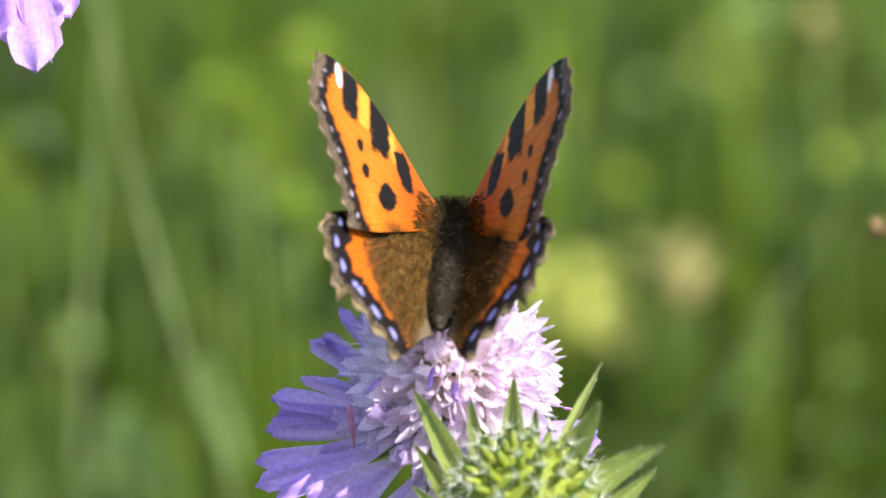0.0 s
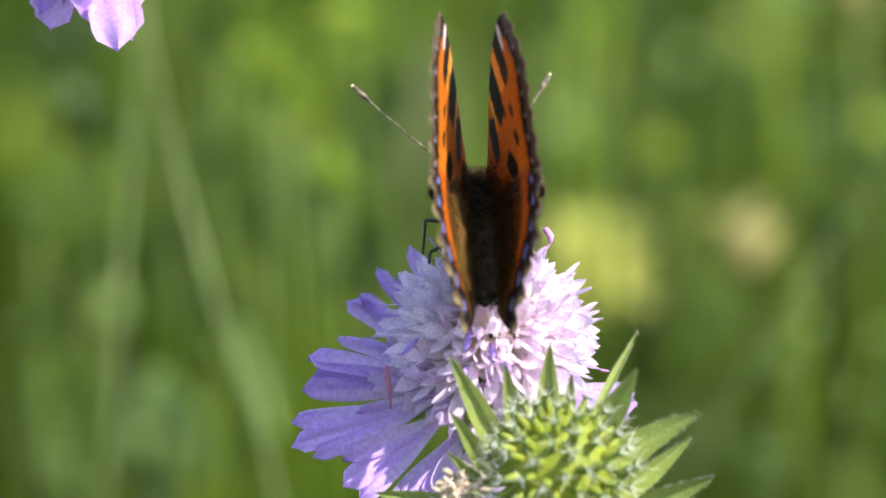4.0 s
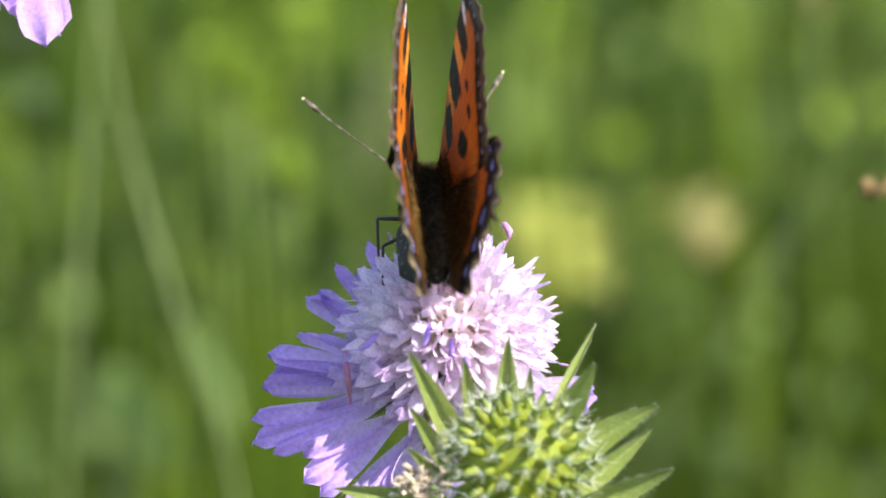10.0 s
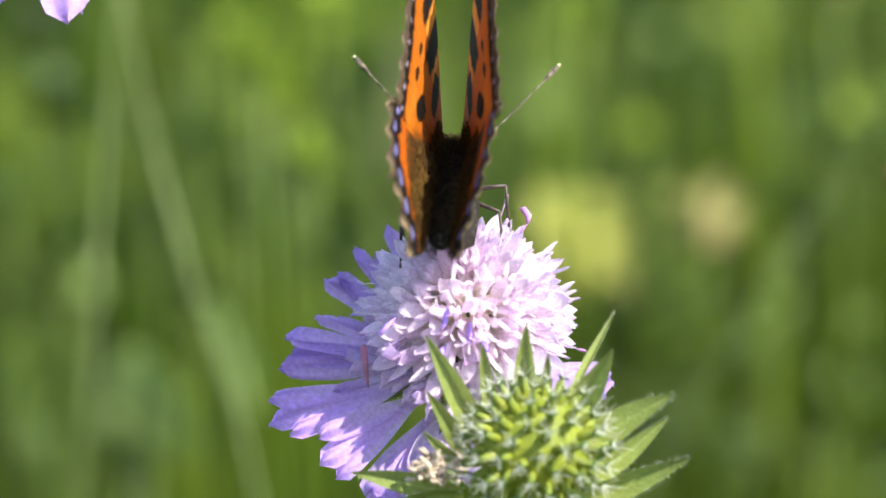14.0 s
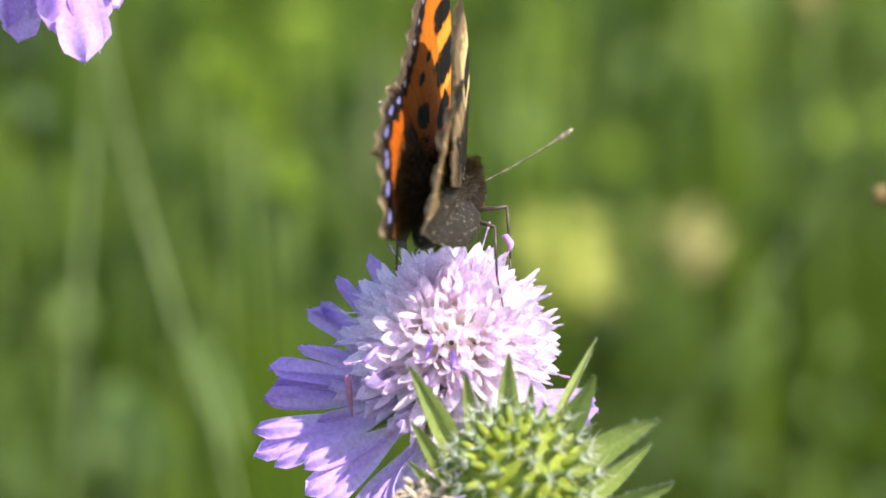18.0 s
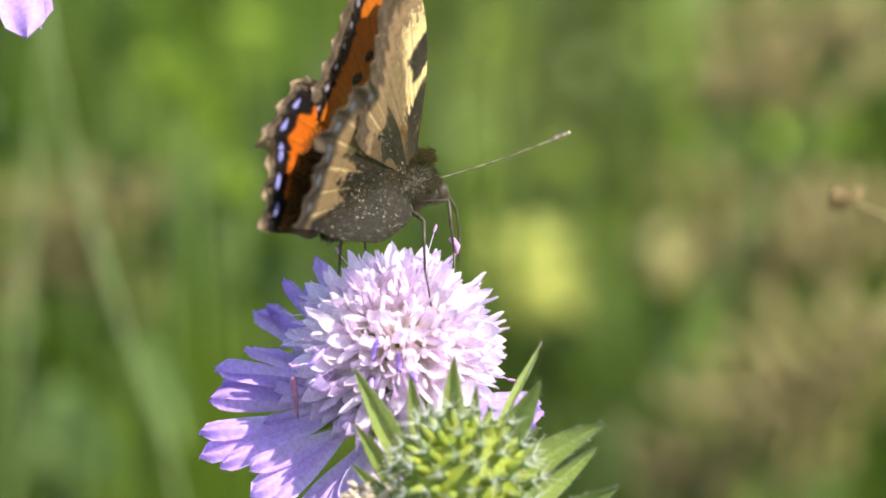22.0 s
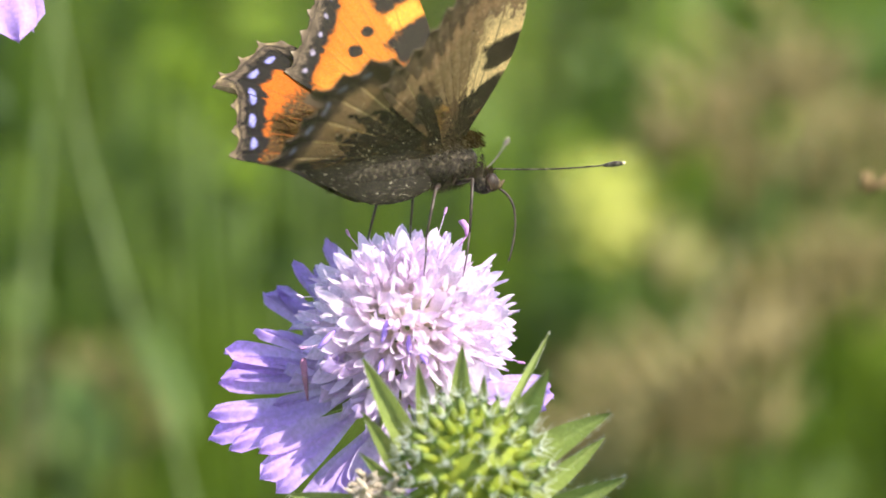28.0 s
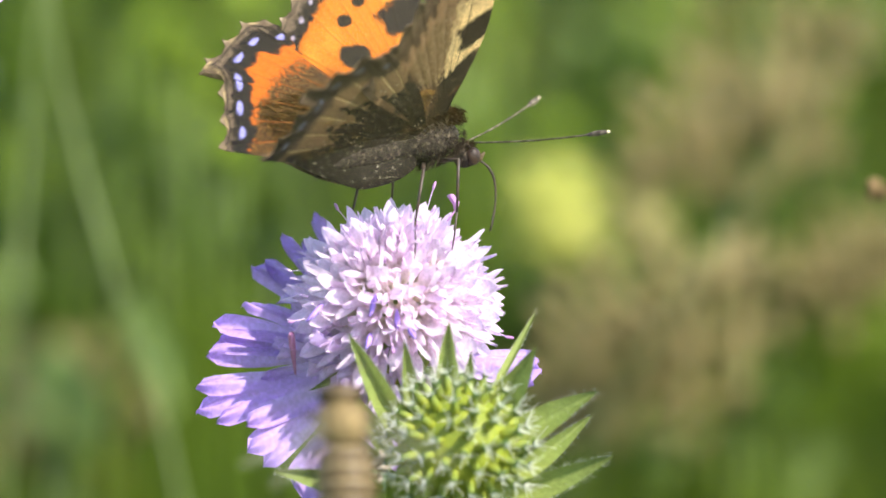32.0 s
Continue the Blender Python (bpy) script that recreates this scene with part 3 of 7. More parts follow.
def seed_head(root, head, axis, seed):
    rng = random.Random(seed)
    thing = tagged(new("scabious_seed_head"), "green bristly scabious seed head with pointed bracts", "seed head")
    thing.matrix_basis = Matrix.Translation(root)
    h = Vector(head) - Vector(root)
    ax = Vector(axis).normalized()
    foot = h - ax * 3.5 * MM
    part("stem", stem_mesh(bezier((0, 0, 0), (foot.x - ax.x * 0.06, foot.y - ax.y * 0.06, foot.z - 0.02), foot, 18), 1.5 * MM, 1.1 * MM, seed), thing)
    fq = along(ax, h)
    core = Shape()
    core.ball((0, 0, 0), (5.0 * MM, 5.0 * MM, 4.7 * MM), 18, 26)
    part("receptacle", core.mesh("receptacle", M_HEADCORE), thing, fq)
    golden = math.pi * (3 - math.sqrt(5))
    n = 66
    for i in range(n):
        f = (i + 0.5) / n
        pol = math.acos(1 - f * 1.12)
        a = i * golden
        d = Vector((math.sin(pol) * math.cos(a), math.sin(pol) * math.sin(a), math.cos(pol)))
        d = (d + Vector((rng.uniform(-1, 1), rng.uniform(-1, 1), rng.uniform(-1, 1))) * 0.03).normalized()
        s = rng.uniform(0.74, 0.9)
        b = part("achene", ACHENE, thing, fq @ along(d, d * 4.3 * MM, rng.uniform(0, 6)) @ Matrix.Scale(s, 4))
        part("crown", rng.choice(CROWN), b)
        part("bristle", rng.choice(BRISTLE), b)
    # rosette of bracts: tip right and up, base right and up, half width, depth of the tip (mm from the middle of the head)
    for k, (tx, tz, bx, bz, wd, ty) in enumerate(((-9.8, 10.2, -5.7, 3.0, 1.45, -0.6), (-9.6, 5.1, -6.9, 0.6, 1.1, -1.5), (-10.0, 1.9, -7.2, -1.2, 0.8, -1.0), (-4.7, 9.4, -4.0, 4.2, 0.95, -0.6), (-0.85, 11.0, -0.9, 5.2, 1.4, -0.6),
                                                  (1.0, 8.6, 1.0, 5.0, 0.65, -0.3), (6.9, 11.4, 4.2, 6.8, 0.5, 6.0), (6.6, 9.5, 3.8, 4.0, 1.7, -1.0), (12.1, 4.9, 6.3, 0.9, 1.75, 0.5), (11.8, 2.4, 6.6, -1.4, 1.2, 2.5),
                                                  (13.5, -0.4, 6.8, -4.0, 1.5, 0.5), (-16.1, -2.5, -9.5, -3.6, 1.4, 0.5), (-13.5, -5.0, -8.5, -4.6, 1.2, 0.0), (8.5, -12.0, 4.0, -6.0, 1.5, 1.0), (-6.0, -13.0, -3.0, -6.5, 1.5, 1.0), (1.0, -14.0, 0.4, -7.0, 1.5, 1.0))):
        base, tip = Vector((bx, 1.2, bz)) * MM, Vector((tx, ty, tz)) * MM
        base = base - (tip - base) * 0.45
        d = (tip - base).normalized()
        side = d.cross(Vector((0, -1, 0.2))).normalized()
        up = side.cross(d).normalized()
        rot = Matrix((side, up, d)).transposed().to_4x4()
        b = part("bract", BRACTS[k % 5][0], thing, Matrix.Translation(h + base) @ rot @ Matrix.Rotation(rng.uniform(-0.45, 0.45), 4, "Z") @ Matrix.Diagonal((wd / 1.75, wd / 1.4, (tip - base).length / (13 * MM), 1)))
        part("hair", HAIRS[k % 5], b)
    # withered florets at the rim
    for _ in range(16):
        wither = Shape()
        for _ in range(4):
            p = Vector((rng.uniform(-0.4, 0.4), rng.uniform(-0.4, 0.4), rng.uniform(-0.4, 0.4))) * MM
            q = p + Vector((rng.uniform(-1, 1), rng.uniform(-1, 1), rng.uniform(-0.6, 1))) * 1.3 * MM
            wither.tube([p, p.lerp(q, 0.5) + Vector((rng.uniform(-0.3, 0.3) * MM, 0, 0)), q], [0.12 * MM, 0.28 * MM, 0.05 * MM], 5)
        o = h + Vector((-8.4 + rng.uniform(-1.7, 1.7), -0.6 + rng.uniform(-1, 1), -1.8 + rng.uniform(-1.6, 1.4))) * MM
        part("withered_floret", wither.mesh("withered_floret", M_WITHER), thing, Matrix.Translation(o), "brown withered floret")
    return thing


seed_head(SEED_ROOT, SEED_HEAD, (0.02, -0.93, 0.34), 5)


# ---- butterfly ----
def catmull(pts, n):
    p = np.array(pts, float)
    p = np.vstack([2 * p[0] - p[1], p, 2 * p[-1] - p[-2]])
    out = []
    for i in range(1, len(p) - 2):
        for t in np.linspace(0, 1, 24, endpoint=False):
            a, b, c, d = p[i - 1], p[i], p[i + 1], p[i + 2]
            out.append(0.5 * (2 * b + (c - a) * t + (2 * a - 5 * b + 4 * c - d) * t * t + (3 * b - a - 3 * c + d) * t ** 3))
    out.append(p[-2])
    out = np.array(out)
    s = np.concatenate([[0], np.cumsum(np.linalg.norm(np.diff(out, axis=0), axis=1))])
    q = np.linspace(0, s[-1], n)
    return np.stack([np.interp(q, s, out[:, 0]), np.interp(q, s, out[:, 1])], 1)


FORE = [(0.3, 0.9), (2.5, 1.5), (5, 2.8), (9.2, 4.7), (14, 5.6), (18.0, 5.1), (19.9, 4.1), (20.6, 2.0), (20.5, -1.3), (18.9, -2.8), (17.2, -4.3), (15.7, -5.8), (14.5, -7.3), (13.2, -9.0), (12.2, -10.1), (9.6, -8.8), (6, -6), (3, -3.5), (0.3, -1.2)]
HIND = [(0.4, -2.0), (3, -2.9), (7, -5.2), (10.8, -8.4), (13.1, -10.8), (13.7, -12.6), (13.0, -14.5), (12.1, -16.2), (11.4, -17.5), (10.4, -19.9), (9.3, -18.1), (6.6, -19.2), (4.6, -19.9), (3.0, -20.9), (1.8, -19.0), (0.7, -16.6), (-1.0, -13.8), (-2.3, -9.5), (-2.5, -6.0), (-1.2, -2.8)]

BLACK, EDGE, ORANGE, DEEP, YELLOW = (0.010, 0.007, 0.006), (0.15, 0.108, 0.070), (0.60, 0.150, 0.008), (0.53, 0.095, 0.006), (0.78, 0.37, 0.045)
BLUE, WHITE, GOLD, CREAM, TAN, DARK = (0.30, 0.29, 0.66), (0.85, 0.85, 0.86), (0.055, 0.026, 0.006), (0.86, 0.65, 0.30), (0.26, 0.165, 0.085), (0.019, 0.015, 0.011)


def lattice(x, y, k, seed):
    """Smooth value noise between -1 and 1 on arrays."""
    rs = np.random.RandomState(seed)
    g = rs.uniform(-1, 1, (64, 64))
    u, v = (x * k + 200) % 64, (y * k + 200) % 64
    i, j = np.floor(u).astype(int), np.floor(v).astype(int)
    f, h = u - i, v - j
    f, h = f * f * (3 - 2 * f), h * h * (3 - 2 * h)
    i2, j2, i, j = (i + 1) % 64, (j + 1) % 64, i % 64, j % 64
    return (g[i, j] * (1 - f) + g[i2, j] * f) * (1 - h) + (g[i, j2] * (1 - f) + g[i2, j2] * f) * h


def blend(col, rgb, k):
    k = np.clip(k, 0, 1)[:, None]
    return col * (1 - k) + np.array(rgb)[None, :] * k


def spot(x, y, cx, cy, rx, ry, ang, wob, soft=0.18):
    p = 4.6 if rx > 0.8 else 2.2
    a = radians(ang)
    u = ((x - cx) * math.cos(a) + (y - cy) * math.sin(a)) / rx
    v = (-(x - cx) * math.sin(a) + (y - cy) * math.cos(a)) / ry
    return (1 - (np.abs(u) ** p + np.abs(v) ** p) ** (1 / p) + 0.2 * wob) / soft


def wing_arrays(kind, ns=300, nr=104):
    ctrl, base, lo, hi, teeth = (FORE, (0, 0), 6.2, 14.0, 8) if kind == "fore" else (HIND, (0, -1.5), 4.0, 13.0, 7)
    line = catmull(ctrl, ns)
    dense = np.array(ctrl)
    k = np.array([np.argmin(np.linalg.norm(line - dense[i], axis=1)) for i in (int(lo), int(hi))])
    m = np.clip((np.arange(ns) - k[0]) / (k[1] - k[0]), 0, 1)
    on = (np.arange(ns) >= k[0]) & (np.arange(ns) <= k[1])
    way = line - np.array(base)
    way /= np.linalg.norm(way, axis=1)[:, None]
    margin = line[k[0]:k[1] + 1] + way[k[0]:k[1] + 1] * 0.15
    line = line + way * (np.where(on, (0.5 - np.abs(np.sin(m * math.pi * teeth)) ** 0.8) * (0.7 if kind == "fore" else 0.8) + 0.1 * np.sin(m * 170) * np.sin(m * 41), 0.03 * np.sin(np.arange(ns) * 1.7)))[:, None]
    r = np.linspace(0.0, 1.0, nr) ** 0.85
    pts = np.array(base)[None, None, :] + r[None, :, None] * (line - np.array(base))[:, None, :]
    x, y = pts[..., 0].ravel(), pts[..., 1].ravel()
    d = np.full(x.shape, 1e9)
    for q in margin:
        d = np.minimum(d, np.hypot(x - q[0], y - q[1]))
    where = np.repeat(m, nr)
    sidx = np.repeat(np.arange(ns) / (ns - 1), nr)
    rr = np.tile(r, ns)
    vein = np.where(np.repeat(on, nr), np.abs((np.repeat(m, nr) * teeth + 0.5) % 1.0 - 0.5) * np.hypot(x, y + 1) * 0.09, 1.0)
    return x, y, d, where, vein, rr, ns, nr, teeth


def lunules(d, where, teeth, dc, half_d, half_w, wob):
    ph = (where * teeth) % 1.0 - 0.5
    return (1 - ((np.abs(d - dc - 0.5 * ph * ph) / half_d) ** 2 + (np.abs(ph) / half_w) ** 2) ** 0.5 + 0.25 * wob) / 0.3


def upper_fore(x, y, d, where, s, r, teeth):
    n1, n2, n3 = lattice(x, y, 1.3, 1), lattice(x, y, 3.5, 2), lattice(x, y, 9.0, 3)
    wob = 0.6 * n1 + 0.5 * n2 + 0.3 * n3
    c = np.tile(np.array(ORANGE), (len(x), 1))
    c = blend(c, YELLOW, 0.14 * np.clip((x - 5.5) / 4, 0, 1) * np.clip((d - 2.6) / 1.6, 0, 1) * np.clip((4.6 - y) / 2, 0, 1))
    c = blend(c, DEEP, np.clip((7.4 - np.hypot(x - 1, y - 0.5)) / 3, 0, 1) * 0.85)
    for cx, cy, rx, ry, a in ((12.6, 3.6, 1.05, 2.3, -8), (8.1, 2.6, 0.8, 2.0, -20), (10.3, -4.9, 1.5, 1.2, 20), (9.8, -7.2, 1.5, 1.0, 20)):
        c = blend(c, (0.78, 0.34, 0.04), spot(x, y, cx, cy, rx, ry, a, wob, 0.4) * (1.0 if cy > 0 else 0.15))
    c = blend(c, GOLD, np.clip((3.6 + 1.6 * n2 + 1.0 * n3 - np.hypot(x, (y + 1.5) * 0.9)) / 2.0, 0, 1) * 0.95)
    c = blend(c, GOLD, np.clip((-4.7 - y + 0.3 * n2 + (6.5 - x) * 0.25) / 1.4, 0, 1) * np.clip((8.4 - x) / 2, 0, 1))
    ray = s
    c = blend(c, (0.35, 0.10, 0.01), (0.07 - ray) / 0.05 * 0.5 * (r > 0.3))
    for cx, cy, rx, ry, a in ((14.9, 3.3, 1.35, 2.6, -8), (10.1, 3.0, 1.6, 2.9, -12), (6.2, 1.2, 1.15, 2.2, -28), (8.0, -3.5, 1.2, 1.6, 20), (12.5, -0.9, 0.58, 0.78, 0), (11.4, -3.0, 0.60, 0.85, 0)):
        c = blend(c, BLACK, spot(x, y, cx, cy, rx, ry, a, wob))
    c = blend(c, BLACK, (2.75 + 0.35 * wob - d) / 0.25)
    c = blend(c, BLACK, (0.55 + 0.2 * wob - (6.0 - y - 0.02 * (x - 12) ** 2)) / 0.3 * (x > 5) * (x < 18))
    c = blend(c, BLACK, (2.9 + 0.3 * wob - (20.2 - x)) / 0.3 * (y > 3.4))
    c = blend(c, WHITE, spot(x, y, 16.8, 3.9, 0.6, 1.35, -14, wob, 0.3))
    c = blend(c, (0.42, 0.36, 0.46), lunules(d, where, teeth, 1.75, 0.30, 0.17, wob) * 0.4)
    c = blend(c, EDGE, (1.55 + 0.35 * n2 - d) / 0.3 * (0.6 + 0.5 * n3))
    c = blend(c, (0.34, 0.27, 0.18), (0.3 - d) / 0.1 * np.clip(np.cos(where * math.pi * 2 * teeth) + 0.4 * n2, 0, 1) * 0.5)
    c = blend(c, EDGE, (1.5 + 0.3 * n2 - (20.4 - x)) / 0.3 * (y > 1.0))
    c = blend(c, BLACK, (0.14 - np.abs(d - 0.7)) / 0.12 * 0.6)
    c = blend(c, (0.30, 0.20, 0.10), (0.25 + 0.1 * n2 - (5.9 - y - 0.02 * (x - 12) ** 2)) / 0.15 * (x > 4) * (x < 17) * 0.7)
    return c * (1 + 0.14 * n3[:, None] + 0.08 * n2[:, None])


def upper_hind(x, y, d, where, s, r, teeth):
    n1, n2, n3 = lattice(x, y, 1.3, 5), lattice(x, y, 3.5, 6), lattice(x, y, 9.0, 7)
    wob = 0.6 * n1 + 0.5 * n2 + 0.3 * n3
    c = np.tile(np.array(ORANGE) * 0.55 + np.array(DEEP) * 0.45, (len(x), 1))
    brown = np.clip((8.9 - 0.065 * (y + 9) ** 2 + 0.8 * n2 + 0.5 * n3 - x) / 0.9, 0, 1)
    c = blend(c, GOLD, brown)
    c = blend(c, BLACK, spot(x, y, 6.6, -7.0, 2.2, 1.5, -35, wob, 0.5) * 0.9)
    c = blend(c, (0.20, 0.16, 0.11), np.clip((1.5 - x) / 1.0, 0, 1) * 0.8)
    c = blend(c, (0.30, 0.14, 0.03), np.clip(n3, 0, 1) * brown * 0.6)
    ray = s
    c = blend(c, (0.3, 0.08, 0.01), (0.07 - ray) / 0.05 * 0.45 * (r > 0.3))
    c = blend(c, BLACK, (3.2 + 0.35 * wob + 0.25 * np.cos(where * math.pi * 2 * teeth + math.pi) - d) / 0.25)
    c = blend(c, BLUE, 1.2 * lunules(d + 0.9 * ((where * teeth) % 1.0 - 0.5) ** 2, where, teeth, 1.95, 0.30, 0.27, wob))
    c = blend(c, EDGE, (1.25 + 0.3 * n2 - d) / 0.25 * (0.75 + 0.35 * n3))
    c = blend(c, (0.36, 0.28, 0.17), (0.3 - d) / 0.12 * np.clip(np.cos(where * math.pi * 2 * teeth) + 0.5 * n2, 0, 1) * 0.35)
    c = blend(c, BLACK, (0.16 - np.abs(d - 0.75)) / 0.12 * 0.8)
    c = blend(c, CREAM, (0.12 - np.abs(d - 0.45)) / 0.1 * np.clip(n1 + 0.4, 0, 1) * 0.5)
    return c * (1 + 0.14 * n3[:, None] + 0.08 * n2[:, None])


def under_fore(x, y, d, where, s, r, teeth):
    n1, n2, n3 = lattice(x, y, 1.3, 8), lattice(x, y, 3.5, 9), lattice(x, y, 9.0, 10)
    wob = 0.6 * n1 + 0.5 * n2 + 0.3 * n3
    c = np.tile(np.array(CREAM), (len(x), 1))
    ray = s
    c = blend(c, (0.30, 0.19, 0.08), (0.06 - ray) / 0.05 * 0.6)
    c = blend(c, TAN, np.clip(0.5 * n2 + 0.3 * n1, 0, 1) * 0.3)
    c = blend(c, DARK, np.clip((6.9 + 1.0 * n2 + 0.5 * n3 - np.hypot(x, y)) / 0.4, 0, 1))
    c = blend(c, DARK, np.clip((-1.8 - 0.35 * (x - 5) - y + 0.4 * n2) / 0.5, 0, 1) * np.clip((10.5 - x) / 0.8, 0, 1))
    c = blend(c, (0.26, 0.12, 0.05), spot(x, y, 4.2, 1.4, 0.7, 1.2, -20, wob) * 0.6)
    c = blend(c, (0.12, 0.075, 0.038), np.clip((0.9 - y + 0.22 * (x - 9) + 0.7 * n2) / 1.2, 0, 1) * 0.88)
    c = blend(c, (0.07, 0.045, 0.025), (0.05 - ray) / 0.03 * 0.6)
    for cx, cy, rx, ry, a in ((10.4, 3.9, 1.7, 2.6, -8), (5.7, 2.3, 1.6, 2.8, -25), (6.6, -4.2, 1.6, 1.6, 14)):
        c = blend(c, DARK, spot(x, y, cx, cy, rx, ry, a, wob))
    c = blend(c, (0.11, 0.072, 0.042), (1.6 * n2 + 1.0 * n1 + x - 14.4) / 1.0)
    c = blend(c, TAN, (x - 12.5) / 1.0 * np.clip(n3 * 1.4 - 0.2, 0, 1))
    c = blend(c, TAN, (5.0 + 0.7 * wob - d) / 0.7 * 0.8)
    c = blend(c, (0.07, 0.047, 0.030), (3.7 + 0.8 * wob + 0.35 * np.sin(where * 57) - d) / 0.5)
    c = blend(c, (0.20, 0.13, 0.075), (0.3 - np.abs(d - 1.7 + 0.5 * n2)) / 0.3 * 0.6)
    c = blend(c, (0.10, 0.07, 0.045), (0.5 + 0.3 * n2 - d) / 0.2 * 0.6)
    c = blend(c, (0.36, 0.28, 0.17), (n3 - 0.72) / 0.1 * 0.5)
    return c * (1 + 0.3 * n3[:, None] + 0.2 * n2[:, None])


def under_hind(x, y, d, where, s, r, teeth):
    n1, n2, n3 = lattice(x, y, 1.3, 11), lattice(x, y, 3.5, 12), lattice(x, y, 9.0, 13)
    wob = 0.6 * n1 + 0.5 * n2 + 0.3 * n3
    c = np.tile(np.array((0.29, 0.19, 0.095)), (len(x), 1))
    ray = s
    c = blend(c, (0.13, 0.085, 0.045), np.clip(0.45 * n2 + 0.25 * lattice(where * 40, d * 0.4, 1.0, 21), 0, 1))
    c = blend(c, CREAM, (0.045 - ray) / 0.03 * 0.6 * np.clip((8 - d) / 2, 0, 1))
    c = blend(c, (0.10, 0.07, 0.045), (3.6 + 0.3 * wob - d) / 0.4 * 0.6)
    edge = 6.3 + 1.3 * n1 + 0.5 * n2 + 0.25 * n3 + 0.5 * np.sin(where * 21)
    c = blend(c, DARK, (d - edge) / 0.3)
    c = blend(c, CREAM, (0.035 - ray) / 0.03 * 0.35 * (d > edge) * (d < edge + 1.6))
    c = blend(c, (0.030, 0.024, 0.018), np.clip((2.4 - x) / 0.6, 0, 1) * np.clip((y + 18.3) / 1.0, 0, 1))
    c = blend(c, (0.46, 0.40, 0.28), (n3 - 0.72) / 0.1 * 0.45 * (d > 5.2))
    c = blend(c, (0.045, 0.033, 0.024), (2.9 + 0.5 * wob + 0.3 * np.cos(where * math.pi * 2 * teeth) - d) / 0.35)
    c = blend(c, (0.12, 0.13, 0.17), lunules(d, where, teeth, 1.8, 0.4, 0.3, wob) * 0.6)
    c = blend(c, (0.09, 0.062, 0.04), (0.8 + 0.3 * n2 - d) / 0.25)
    return c * (1 + 0.25 * n3[:, None] + 0.12 * n2[:, None])


def wing_mesh(name, kind, mirror, lift):
    x, y, d, where, s, r, ns, nr, teeth = wing_arrays(kind)
    up, down = (upper_fore, under_fore) if kind == "fore" else (upper_hind, under_hind)
    cu, cd = up(x, y, d, where, s, r, teeth), down(x, y, d, where, s, r, teeth)
    veins = 0.06 * np.clip(1 - s / 0.25, 0, 1) * r
    fold = np.clip((1.2 - x) / 3.6, 0, 1)
    z = 0.0045 * x * x - 0.012 * (y + 3) * r + veins - (2.7 * fold * fold * (3 - 2 * fold) * np.clip(-(y + 0.5) / 3, 0, 1) * np.clip((y + 16.5) / 7, 0, 1) if kind == "hind" else 0.0) - 0.08 * np.clip(3.2 - d, 0, 3.2) ** 1.4 * r + (0.14 if kind == "fore" else 0.26) * np.sin(where * 2 * math.pi * teeth) * np.clip(1 - d / 2.2, 0, 1)
    n = len(x)
    sx = -1 if mirror else 1
    top = np.stack([sx * x, y, z + 0.05 + lift], 1) * MM
    bot = np.stack([sx * x, y, z - 0.05 + lift], 1) * MM
    i, j = np.meshgrid(np.arange(ns - 1), np.arange(nr - 1), indexing="ij")
    a, b, c, e = (i * nr + j).ravel(), (i * nr + j + 1).ravel(), ((i + 1) * nr + j + 1).ravel(), ((i + 1) * nr + j).ravel()
    f_top = np.stack([a, e, c, b], 1)
    f_bot = np.stack([a, b, c, e], 1) + n
    rim_i = np.arange(ns - 1)
    o, p = rim_i * nr + nr - 1, (rim_i + 1) * nr + nr - 1
    f_rim = np.stack([o, p, p + n, o + n], 1)
    faces = np.vstack([f_top, f_bot, f_rim])
    if not mirror:
        faces = faces[:, ::-1]
    me = bpy.data.meshes.new(name)
    me.from_pydata(np.vstack([top, bot]).tolist(), [], faces.tolist())
    me.materials.append(M_WING)
    col = np.ones((2 * n, 4))
    col[:n, :3], col[n:, :3] = np.clip(cu, 0.003, 0.95), np.clip(cd, 0.003, 0.95)
    at = me.color_attributes.new("scales", "FLOAT_COLOR", "POINT")
    at.data.foreach_set("color", col.ravel())
    me.polygons.foreach_set("use_smooth", [True] * len(me.polygons))
    me.update()
    return me


def fur(seed, count, where, length, width=0.05, material=None):
    rng = random.Random(seed)
    sh = Shape()
    for _ in range(count):
        p, d = where(rng)
        ln = rng.uniform(*length)
        d = (Vector(d) + Vector((rng.uniform(-1, 1), rng.uniform(-1, 1), rng.uniform(-1, 1))) * 0.35).normalized()
        w = d.orthogonal().normalized() * width
        p = Vector(p)
        mid = p + d * ln * 0.55
        e = p + d * ln + Vector((0, -0.25, -0.1)) * ln
        sh.add([(p - w) * MM, (p + w) * MM, (mid + w * 0.7) * MM, (mid - w * 0.7) * MM, e * MM], [(0, 1, 2, 3), (3, 2, 4)])
    return sh.mesh("fur", material or M_FUR)


